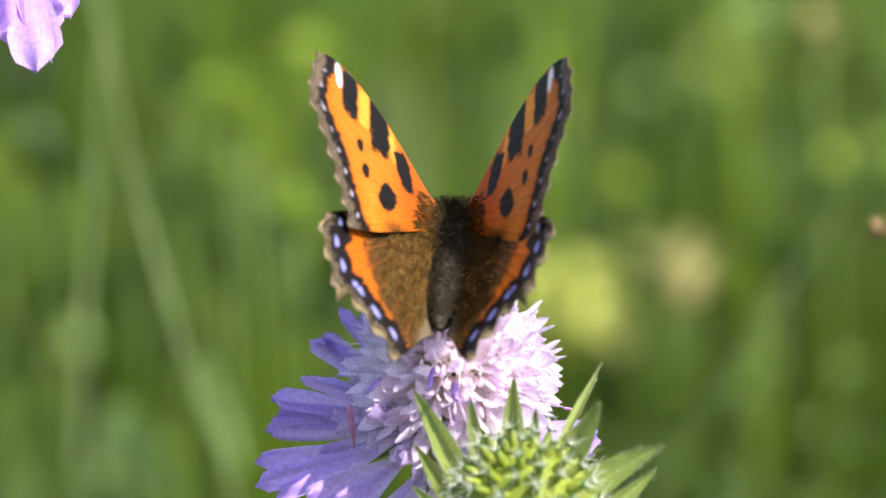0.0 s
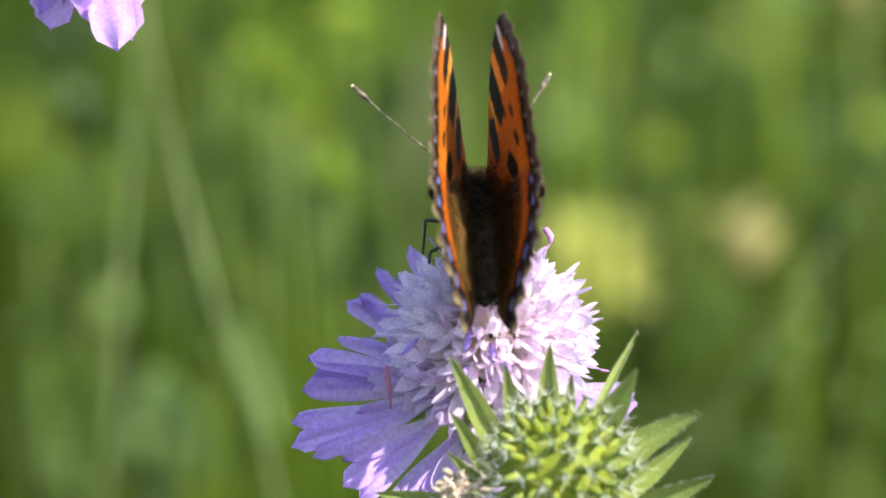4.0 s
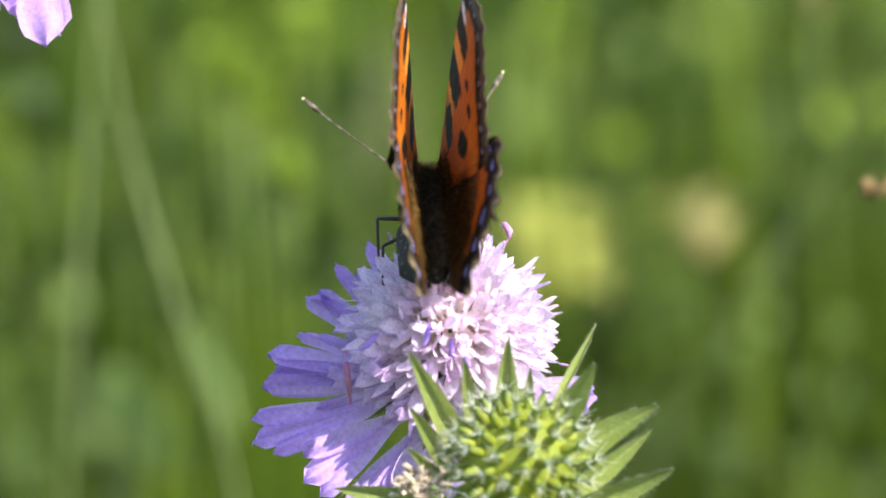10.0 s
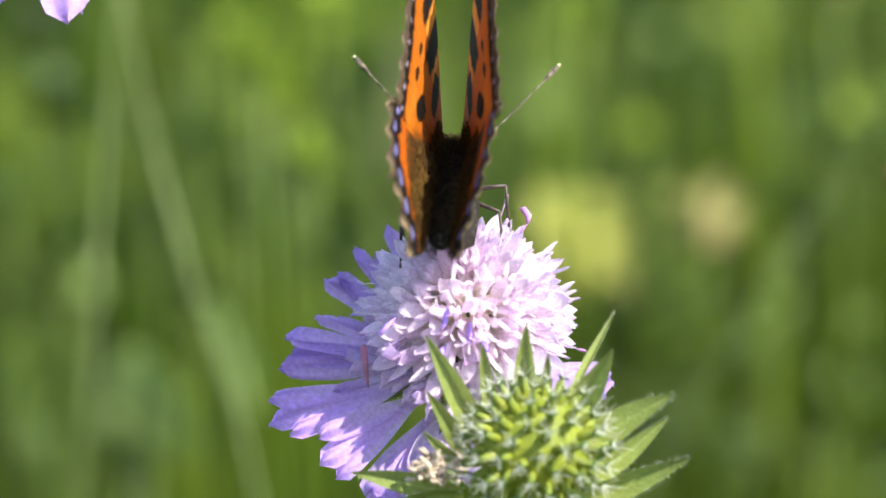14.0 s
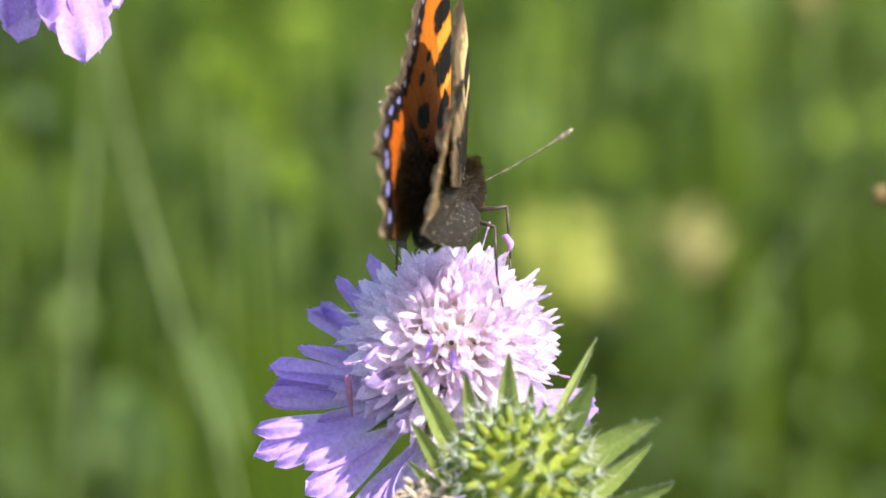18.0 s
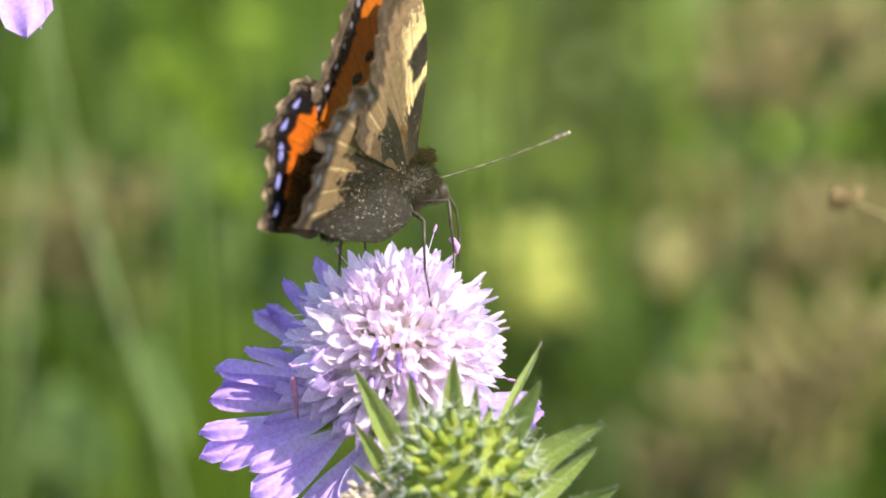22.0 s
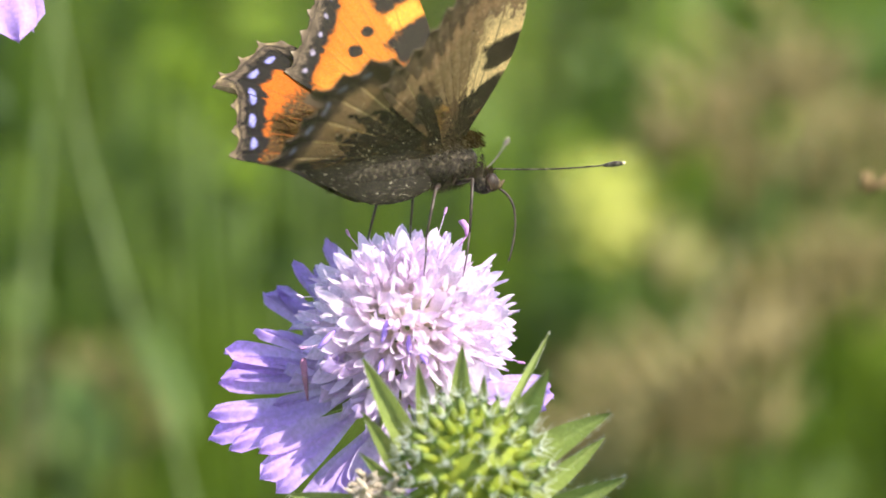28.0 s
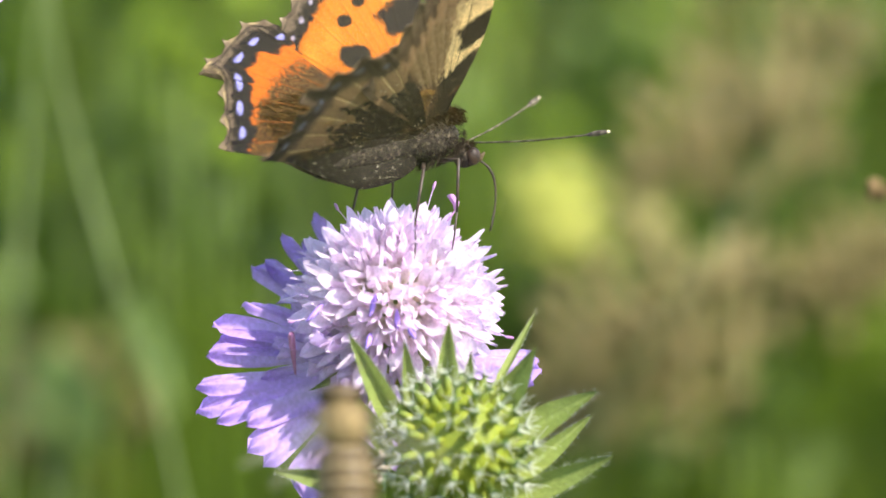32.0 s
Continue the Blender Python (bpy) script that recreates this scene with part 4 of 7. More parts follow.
def build_butterfly():
    low = Matrix.Translation((0, 0.2 * MM, -1.7 * MM))
    mid = Matrix.Translation((0, 0.2 * MM, 0.15 * MM))
    fly = tagged(new("butterfly"), "orange tortoiseshell butterfly with black spots on a scabious flower", "butterfly")
    sh = Shape()
    rings = [(-15.6, 0.3), (-14.6, 0.95), (-13, 1.4), (-11, 1.7), (-9, 1.8), (-7, 1.8), (-5, 1.75), (-3.4, 1.6)]
    pts, rad = [], []
    for i, (yy, rr) in enumerate(rings[:-1]):
        y2, r2 = rings[i + 1]
        for k in range(4):
            t = k / 4
            pts.append((0, (yy + (y2 - yy) * t) * MM, (-0.4 - 0.02 * (yy + 3)) * MM))
            rad.append((rr + (r2 - rr) * t) * MM * (1 - 0.04 * (k == 0)))
    sh.tube(pts, rad, 16)
    part("abdomen", sh.mesh("abdomen", M_BODY), fly, mid @ Matrix.Diagonal((1, 0.9, 0.95, 1)))
    sh = Shape()
    sh.ball((0, -1.4 * MM, -0.6 * MM), (2.35 * MM, 3.7 * MM, 2.0 * MM), 12, 16)
    part("thorax", sh.mesh("thorax", M_BODY), fly, mid)
    sh = Shape()
    sh.ball((0, 3.0 * MM, -1.1 * MM), (1.2 * MM, 1.15 * MM, 1.1 * MM), 10, 12)
    head = part("head", sh.mesh("head", M_BODY), fly, low)
    antennae = {}
    for sx in (-1, 1):
        sh = Shape()
        sh.ball((sx * 0.95 * MM, 3.2 * MM, -1.1 * MM), (0.62 * MM, 0.75 * MM, 0.85 * MM), 8, 10)
        part("eye", sh.mesh("eye", M_EYE), head)
        sh = Shape()
        sh.tube([(sx * 0.35 * MM, 3.6 * MM, -1.8 * MM), (sx * 0.4 * MM, 4.4 * MM, -1.6 * MM), (sx * 0.35 * MM, 5.0 * MM, -1.2 * MM)], [0.28 * MM, 0.3 * MM, 0.1 * MM], 6)
        part("palp", sh.mesh("palp", M_FUR), head)
        # ringed antenna with a club
        sh = Shape()
        run = bezier((0, 0, 0), (0, 7 * MM, -0.5 * MM), (0, 14 * MM, 0), 56)
        rr = [0.06 + 0.03 * (i % 2) for i in range(57)]
        for i in range(48, 57):
            rr[i] = 0.08 + 0.19 * math.sin(math.pi * min(1, (i - 47) / 9.5)) ** 0.8
        sh.tube(run, [q * MM for q in rr], 7)
        ant = part("antenna", sh.mesh("antenna", M_ANTENNA), fly)
        antennae["left" if sx < 0 else "right"] = ant
        sh = Shape()
        sh.ball(run[-1], (0.15 * MM, 0.2 * MM, 0.15 * MM), 6, 8)
        part("club_tip", sh.mesh("club_tip", M_CLUB_TIP), ant, None, "cream club tip")
        # legs: thigh, shin and foot
        for hip, knee, ankle, toe in (((1.1, -0.8, -2.4), (4.7, -1.2, -1.8), (4.8, -2.1, -6.4), (4.5, -3.2, -10.6)),
                                      ((1.0, -2.4, -2.3), (4.4, -5.0, -2.2), (4.6, -6.6, -6.2), (5.2, -7.6, -9.4))):
            sh = Shape()
            q = [Vector((sx * a[0], a[1], a[2])) * MM for a in (hip, knee, ankle, toe)]
            sh.tube([q[0], q[0].lerp(q[1], 0.5), q[1]], [0.24 * MM, 0.22 * MM, 0.15 * MM], 6)
            sh.tube([q[1], q[1].lerp(q[2], 0.5), q[2]], [0.15 * MM, 0.14 * MM, 0.11 * MM], 6)
            sh.tube([q[2], q[2].lerp(q[3], 0.5) + Vector((0, 0.1 * MM, 0)), q[3]], [0.11 * MM, 0.09 * MM, 0.05 * MM], 5)
            part("leg", sh.mesh("leg", M_LEG), fly, mid)
    sh = Shape()
    sh.tube(bezier((0, 3.9 * MM, -1.6 * MM), (0, 7.6 * MM, -3.0 * MM), (0, 4.9 * MM, -8.6 * MM), 14), [0.12 * MM] * 8 + [0.09 * MM] * 7, 6)
    part("proboscis", sh.mesh("proboscis", M_LEG), fly, low)

    def on_thorax(rng, top=True):
        a, b = (rng.uniform(0.5, math.pi - 0.5) if top else rng.choice((rng.uniform(-1.4, 0.5), math.pi - rng.uniform(-1.4, 0.5)))), rng.uniform(-1, 1)
        d = (math.cos(a), b * 0.7, math.sin(a))
        return (2.3 * math.cos(a) * math.sqrt(1 - 0.7 * b * b), -1.4 + 3.7 * b, 2.2 * math.sin(a) * math.sqrt(1 - 0.7 * b * b) - 0.5), (d[0], d[1] - 0.8, d[2])

    def on_abdomen(rng, top=True):
        yy = rng.uniform(-13.0, -4)
        a = rng.uniform(0.6, math.pi - 0.6) if top else rng.choice((rng.uniform(-1.2, 0.6), math.pi - rng.uniform(-1.2, 0.6)))
        q = 1.75 - 0.04 * abs(yy + 8) ** 1.6
        return (q * math.cos(a), yy, q * math.sin(a) - 0.2), (math.cos(a), -1.6, math.sin(a))

    def on_head(rng):
        a, b = rng.uniform(0, 2 * math.pi), rng.uniform(-0.4, 1)
        return (1.1 * math.cos(a) * math.sqrt(1 - b * b * 0.9), 3.0 + 0.9 * math.sin(a) * 0.8, 1.0 * b - 1.1), (math.cos(a) * 0.6, 0.3, b)
    part("fur", fur(1, 2600, on_thorax, (0.5, 1.7), 0.035), fly, mid, "shaggy brown fur")
    part("fur", fur(11, 2600, lambda g: on_thorax(g, False), (0.3, 0.9), 0.035, M_DARKFUR), fly, mid, "dark fur on the flanks")
    part("fur", fur(21, 1300, lambda g: ((g.uniform(-1.9, 1.9), g.uniform(0.4, 2.6), g.uniform(0.4, 1.5)), (g.uniform(-0.6, 0.6), -0.8, 0.7)), (0.7, 1.6), 0.03, M_GOLDFUR), fly, mid, "rusty golden fur on the collar")
    part("fur", fur(2, 2200, on_abdomen, (0.5, 1.5), 0.035), fly, mid, "short grey-brown fur")
    part("fur", fur(12, 2000, lambda g: on_abdomen(g, False), (0.3, 0.7), 0.03, M_DARKFUR), fly, mid, "dark fur under the abdomen")
    part("fur", fur(3, 700, on_head, (0.4, 0.9), 0.035), head)
    wings = {}
    for side, mirror in (("left", True), ("right", False)):
        for kind, lift in (("fore", 0.22), ("hind", -0.12)):
            nm = "forewing" if kind == "fore" else "hindwing"
            w = part(nm, wing_mesh(nm, kind, mirror, lift), fly, None, "orange wing with black spots" if kind == "fore" else "orange wing with a black and blue border")
            wings[side, kind] = w
            def on_wing(rng, sx=-1 if mirror else 1, hind=kind == "hind"):
                xx, yy = (rng.uniform(0.5, 5.8), rng.uniform(-15.0, -2.6)) if hind else (3.4 * rng.random() ** 1.7 + 0.3, rng.uniform(-3.6, 0.9))
                return (sx * xx, yy, 0.0045 * xx * xx + (0.02 if hind else 0.3)), (sx * (0.45 if hind else 0.8), -1.0 if hind else -0.5, 0.22)
            part("fur", fur(5 + mirror, 2000 if kind == "hind" else 800, on_wing, (0.8, 1.7), 0.035, M_GOLDFUR), w, None, "golden-brown hair on the wing base")
    return fly, wings, antennae


butterfly, wings, antennae = build_butterfly()


# ---- things out of focus in the meadow ----
def round_flower(root, head, petals, core_m, petal_m, size, name, label, category):
    """A composite flower or bud: stem, core, ring of narrow petals and green sepals."""
    rng = random.Random(len(label))
    thing = tagged(new(name), label, category)
    thing.matrix_basis = Matrix.Translation(root)
    h = Vector(head) - Vector(root)
    part("stem", stem_mesh(bezier((0, 0, 0), (h.x * 0.2, h.y, h.z * 0.7), h, 12), 0.4 * MM, 0.35 * MM, 3, M_GRASS), thing)
    core = Shape()
    core.ball(h, (size * 0.5, size * 0.5, size * 0.55), 8, 12, lambda d: 1 + 0.06 * math.sin(9 * d.x) * math.sin(8 * d.y + 3 * d.z))
    part("core", core.mesh("core", core_m), thing)
    for k in range(petals):
        a, el = 2.4 * k, radians(-35 + 100 * k / petals)
        d = Vector((math.cos(a) * math.cos(el), math.sin(a) * math.cos(el), math.sin(el)))
        pet = Shape()
        ln, wd = size * rng.uniform(0.5, 0.65), size * rng.uniform(0.12, 0.2)
        pet.sheet(lambda u, v: ((2 * v - 1) * wd * (0.5 + u - 0.9 * u ** 4), 0.15 * ln * u * u, ln * u), 5, 3)
        part("petal", pet.mesh("petal", petal_m), thing, along(d, h + d * size * 0.42))
    return thing


def broad_leaf(root, tip, width, material, name, label):
    thing = tagged(new(name), label, "leaf")
    thing.matrix_basis = Matrix.Translation(root)
    t = Vector(tip) - Vector(root)
    sh = Shape()
    ln = t.length
    d = t.normalized()
    side = (Vector((math.cos(root[0] * 900) * 0.3 + 1.0, math.sin(root[0] * 900) * 0.8, 0)) - d * d.x).normalized()
    side = (side - d * side.dot(d)).normalized()
    stand = Matrix((side, d.cross(side), d)).transposed().to_4x4()
    sh.sheet(lambda u, v: ((2 * v - 1) * width * math.sin(math.pi * min(1, 0.06 + 0.94 * u)) ** 0.8, 0.1 * ln * math.sin(2.6 * u) + 0.2 * width * abs(2 * v - 1), ln * u), 16, 6)
    part("blade", sh.mesh("blade", material), thing, stand)
    rib = Shape()
    rib.tube([(0, 0.1 * ln * math.sin(2.6 * u) - 0.0004, ln * u) for u in [i / 10 for i in range(11)]], [0.0012 - 0.0009 * i / 10 for i in range(11)], 5)
    part("midrib", rib.mesh("midrib", material), thing, stand)
    return thing


def stalk(root, low, high, tip, r, bow, material, name, label):
    """A tall grass stalk: culm with swollen nodes and a clasping sheath."""
    thing = tagged(new(name), label, "stalk", "grass stalks")
    thing.matrix_basis = Matrix.Translation(root)
    rt, low, high, tip = (Vector(p) for p in (root, low, high, tip))
    run = [p - rt for p in bezier(rt, low + (low - high) * 1.2, low, 12)] + [p - rt for p in bezier(low, low.lerp(high, 0.5) + Vector((2 * bow, 0, 0)), high, 8)[1:]] + [tip - rt]
    n = len(run)
    sh = Shape()
    sh.tube(run, [r * (1 - 0.3 * i / n) for i in range(n)], 8)
    part("culm", sh.mesh("culm", material), thing)
    for i in (4, 9, 15):
        sh = Shape()
        sh.tube([run[i].lerp(run[i + 1], k) for k in (0, 0.06, 0.12)], [r, r * 1.35, r], 8)
        part("node", sh.mesh("node", M_STEM), thing)
        sh = Shape()
        sh.tube([run[i], run[i + 1], run[i + 2]], [r * 1.25, r * 1.2, r * 1.05], 8, False)
        part("sheath", sh.mesh("sheath", material), thing)
    return thing


def meadow_plant(root, head, spread, material, name, label, leaves, seed):
    """A leafy meadow plant: stem and a loose clump of broad leaves round the head."""
    rng = random.Random(seed)
    thing = tagged(new(name), label, "plant")
    thing.matrix_basis = Matrix.Translation(root)
    h = Vector(head) - Vector(root)
    sh = Shape()
    sh.tube(bezier((0, 0, 0), (0.01, 0.01, h.z * 0.6), h, 10), [0.0018 - 0.0008 * i / 10 for i in range(11)], 7)
    part("stem", sh.mesh("stem", M_GRASS), thing)
    for k in range(leaves):
        a, el = 2.4 * k + rng.uniform(-0.3, 0.3), rng.uniform(-0.5, 1.2)
        d = Vector((math.cos(a) * math.cos(el), math.sin(a) * math.cos(el), math.sin(el)))
        ln, wd = spread * rng.uniform(0.7, 1.2), spread * rng.uniform(0.28, 0.45)
        lf = Shape()
        lf.sheet(lambda u, v: ((2 * v - 1) * wd * math.sin(math.pi * min(1, 0.05 + 0.95 * u)) ** 0.8, 0.25 * ln * u * u + 0.1 * wd * abs(2 * v - 1), ln * u), 8, 4)
        part("leaf", lf.mesh("leaf", material), thing, along(d, h + Vector((0, 0, -spread * 0.8 * rng.random()))))
    return thing


def dry_grass(root, head, length, seed, label, count=70, spread=1.0, thin=1.0):
    """A dry grass stalk with a nodding head of spikelets."""
    rng = random.Random(seed)
    thing = tagged(new("dry_grass_stalk"), label, "grass", "dry grass stalks")
    thing.matrix_basis = Matrix.Translation(root)
    h = Vector(head) - Vector(root)
    low = h - Vector((0.35 * length, 0, 0.25 * length))
    top = h + Vector((0.35 * length, 0, 0.2 * length))
    sh = Shape()
    sh.tube(bezier((0, 0, 0), (low.x * 0.6, low.y, low.z * 0.6), low, 10), [thin * (0.0005 - 0.0002 * i / 10) for i in range(11)], 6)
    part("stalk", sh.mesh("stalk", M_GRASS), thing)
    sh = Shape()
    sh.tube([low, low.lerp(top, 0.5), top], [0.0004 * thin, 0.0003 * thin, 0.0002 * thin], 5)
    part("axis", sh.mesh("axis", M_STRAW), thing)
    sp = Shape()
    sp.tube([(0, 0, 0), (0, 0, 0.0018), (0, 0, 0.0042), (0, 0, 0.0062)], [0.0004, 0.0011, 0.0009, 0.0001], 6)
    me = sp.mesh("spikelet", M_STRAW)
    for k in range(count):
        f = k / count
        a = 2.4 * k
        d = Vector((math.cos(a) * 0.6, math.sin(a) * 0.6, 0.8))
        part("spikelet", me, thing, along(d, low.lerp(top, f) + Vector((math.cos(a), math.sin(a), 0.8 * rng.uniform(-1, 1))) * 0.0048 * spread * rng.random() ** 0.5 * math.sqrt(max(0.0, 1 - (2 * f - 1) ** 2)), rng.uniform(0, 6)) @ Matrix.Scale(thin * rng.uniform(0.8, 1.2), 4))
    return thing


def build_bee():
    """A honeybee seen from behind, head up; local y to the head."""
    bee = tagged(new("honeybee"), "brown furry honeybee with a banded abdomen flying past", "bee")
    sh = Shape()
    sh.ball((0, 0, 0), (2.0 * MM, 2.0 * MM, 1.8 * MM), 10, 14)
    part("thorax", sh.mesh("thorax", M_BEE), bee)
    sh = Shape()
    sh.ball((0, 2.5 * MM, -0.3 * MM), (1.75 * MM, 0.95 * MM, 1.4 * MM), 10, 12)
    head = part("head", sh.mesh("head", M_BEE_BAND), bee)
    for sx in (-1, 1):
        sh = Shape()
        sh.ball((sx * 1.4 * MM, 2.6 * MM, -0.2 * MM), (0.5 * MM, 0.7 * MM, 0.95 * MM), 8, 8)
        part("eye", sh.mesh("eye", M_EYE), head)
        sh = Shape()
        sh.tube([(sx * 0.4 * MM, 3.3 * MM, 0.2 * MM), (sx * 0.9 * MM, 4.2 * MM, 0.4 * MM), (sx * 1.7 * MM, 5.2 * MM, 0.1 * MM)], [0.14 * MM, 0.14 * MM, 0.12 * MM], 6)
        part("antenna", sh.mesh("antenna", M_LEG), head)
        for y0, ln, sweep in ((0.4, 8.6, -0.5), (-0.4, 6.0, -0.9)):
            sh = Shape()
            sh.sheet(lambda u, v: ((sx * (1.2 + ln * u * 0.9)) * MM, (y0 + sweep * ln * u + (2 * v - 1) * 1.3 * math.sin(math.pi * min(1, 0.15 + 0.8 * u))) * MM, (1.0 + 2.0 * u) * MM), 8, 5)
            part("wing", sh.mesh("wing", M_BEE_WING), bee, None, "smoky clear wing")
        for y0, y1 in ((1.0, 1.8), (0.0, -1.0), (-1.0, -3.6)):
            sh = Shape()
            sh.tube([(sx * 1.2 * MM, y0 * MM, -1.2 * MM), (sx * 2.6 * MM, (y0 + y1) / 2 * MM, -2.6 * MM), (sx * 2.3 * MM, y1 * MM, -4.2 * MM)], [0.25 * MM, 0.28 * MM, 0.15 * MM], 6)
            part("leg", sh.mesh("leg", M_LEG), bee)
    for k in range(6):
        y0 = -2.0 - 1.35 * k
        r0, r1 = (1.7, 2.2, 2.25, 2.05, 1.65, 1.0)[k], (2.2, 2.25, 2.05, 1.65, 1.0, 0.15)[k]
        sh = Shape()
        sh.tube([(0, y0 * MM, -0.1 * MM), (0, (y0 - 0.7) * MM, -0.15 * MM), (0, (y0 - 1.3) * MM, -0.2 * MM)], [r0 * 0.98 * MM, (r0 + r1) / 2 * 1.03 * MM, r1 * MM], 14)
        part("abdomen_segment", sh.mesh("abdomen_segment", M_BEE_BAND), bee)
        sh = Shape()
        sh.tube([(0, (y0 - 0.05) * MM, -0.1 * MM), (0, (y0 - 0.5) * MM, -0.12 * MM)], [(r0 * 0.98 + 0.03) * MM, ((r0 + r1) / 2 * 1.0 + 0.04) * MM], 14)
        part("hair_band", sh.mesh("hair_band", M_BEE_HAIR), bee, None, "pale hair band")
    hair = Shape()
    rng = random.Random(9)
    for _ in range(700):
        v = Vector((rng.gauss(0, 1), rng.gauss(0, 1), rng.gauss(0, 1))).normalized()
        p = Vector((v.x * 1.95, v.y * 1.95, v.z * 1.75)) * MM
        w = v.orthogonal().normalized() * 0.04 * MM
        hair.add([p - w, p + w, p + v * rng.uniform(0.4, 0.9) * MM], [(0, 1, 2)])
    for _ in range(700):
        yy, a = rng.uniform(-9.5, -2.0), rng.uniform(0, 2 * math.pi)
        r = 2.2 * math.sqrt(max(0.05, 1 - ((yy + 4.6) / 5.6) ** 2))
        p = Vector((math.cos(a) * r, yy, math.sin(a) * r - 0.15)) * MM
        e = Vector((math.cos(a), -1.0, math.sin(a))).normalized()
        w = e.orthogonal().normalized() * 0.04 * MM
        hair.add([p - w, p + w, p + e * rng.uniform(0.4, 0.9) * MM], [(0, 1, 2)])
    part("fur", hair.mesh("fur", M_BEE), bee, None, "tawny fur")
    return bee


def seed_on_stem(root, head):
    thing = tagged(new("dry_seed_stalk"), "brown dry seed cluster on a thin stalk", "seed head")
    thing.matrix_basis = Matrix.Translation(root)
    h = Vector(head) - Vector(root)
    sh = Shape()
    sh.tube(bezier((0, 0, 0), (0, 0, h.z * 1.0), h, 12), [0.0007 - 0.00045 * i / 12 for i in range(13)], 6)
    part("stalk", sh.mesh("stalk", M_STRAW), thing)
    rng = random.Random(4)
    sd = Shape()
    sd.ball((0, 0, 0), (0.5 * MM, 0.45 * MM, 1.0 * MM), 6, 8, lambda d: 1 + 0.15 * math.sin(7 * d.x + 5 * d.z))
    me = sd.mesh("seed", M_BROWN)
    for k in range(5):
        part("seed", me, thing, Matrix.Translation(h + Vector((rng.uniform(-1.8, 1.8), rng.uniform(-1, 1), rng.uniform(-0.6, 0.6))) * MM) @ Euler((rng.uniform(0, 3), rng.uniform(0, 3), 0)).to_matrix().to_4x4())
    return thing


yellow_flower = round_flower((0.0202, 0.3690, -0.0300), (0.0202, 0.3490, 0.4540), 34, M_YELLOW, M_YELLOW, 0.0120, "yellow_flower", "pale yellow flower head on a thin stem behind the scabious", "flower")
beige_bud = round_flower((0.0401, 0.3498, -0.0300), (0.0401, 0.3298, 0.4621), 14, M_BEIGE, M_BEIGE, 0.0088, "flower_bud", "beige and yellow flower bud on a thin stem", "bud")
for root, low, high, tip, r, bow in (((-0.0537, 0.24, 0.0), (-0.0475, 0.2, 0.4463), (-0.0423, 0.2, 0.5106), (-0.0408, 0.2, 0.5298), 0.00028, -0.0004),
                                    ((-0.0093, 0.21, 0.0), (-0.0263, 0.17, 0.4568), (-0.0404, 0.17, 0.5083), (-0.0446, 0.17, 0.5238), 0.00026, -0.0014),
                                    ((-0.0099, 0.26, 0.0), (0.0267, 0.22, 0.4411), (0.0634, 0.22, 0.4996), (0.0744, 0.22, 0.5171), 0.00016, -0.0012)):
    stalk(root, low, high, tip, r, bow, M_PALESTEM, "grass_stalk", "thin pale grey-green stalk in the meadow")
for root, tip, w in (((-0.0289, 0.26, 0.443), (-0.0342, 0.25, 0.4596), 0.0030), ((-0.0446, 0.28, 0.4318), (-0.0465, 0.27, 0.4498), 0.0060)):
    broad_leaf(root, tip, w, M_GREYLEAF, "broad_leaf", "grey-green broad leaf on a meadow plant")
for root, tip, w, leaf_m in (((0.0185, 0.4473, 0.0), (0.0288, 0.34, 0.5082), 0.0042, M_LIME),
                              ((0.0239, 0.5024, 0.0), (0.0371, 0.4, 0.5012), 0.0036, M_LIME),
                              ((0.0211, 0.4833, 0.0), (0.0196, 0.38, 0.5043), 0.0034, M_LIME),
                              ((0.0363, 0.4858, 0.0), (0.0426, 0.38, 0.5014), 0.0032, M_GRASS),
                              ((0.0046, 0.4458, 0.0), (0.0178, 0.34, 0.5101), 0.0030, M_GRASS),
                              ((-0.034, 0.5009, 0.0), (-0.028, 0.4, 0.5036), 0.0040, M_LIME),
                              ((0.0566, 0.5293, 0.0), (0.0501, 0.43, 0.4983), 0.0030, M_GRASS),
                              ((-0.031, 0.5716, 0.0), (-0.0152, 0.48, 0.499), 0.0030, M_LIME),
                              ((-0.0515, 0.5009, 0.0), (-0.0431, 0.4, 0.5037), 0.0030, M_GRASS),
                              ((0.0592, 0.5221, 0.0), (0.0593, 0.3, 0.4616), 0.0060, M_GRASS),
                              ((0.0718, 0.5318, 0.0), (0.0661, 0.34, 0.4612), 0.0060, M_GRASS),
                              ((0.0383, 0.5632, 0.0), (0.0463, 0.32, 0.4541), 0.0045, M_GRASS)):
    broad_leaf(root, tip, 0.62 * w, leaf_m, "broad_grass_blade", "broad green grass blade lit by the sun")
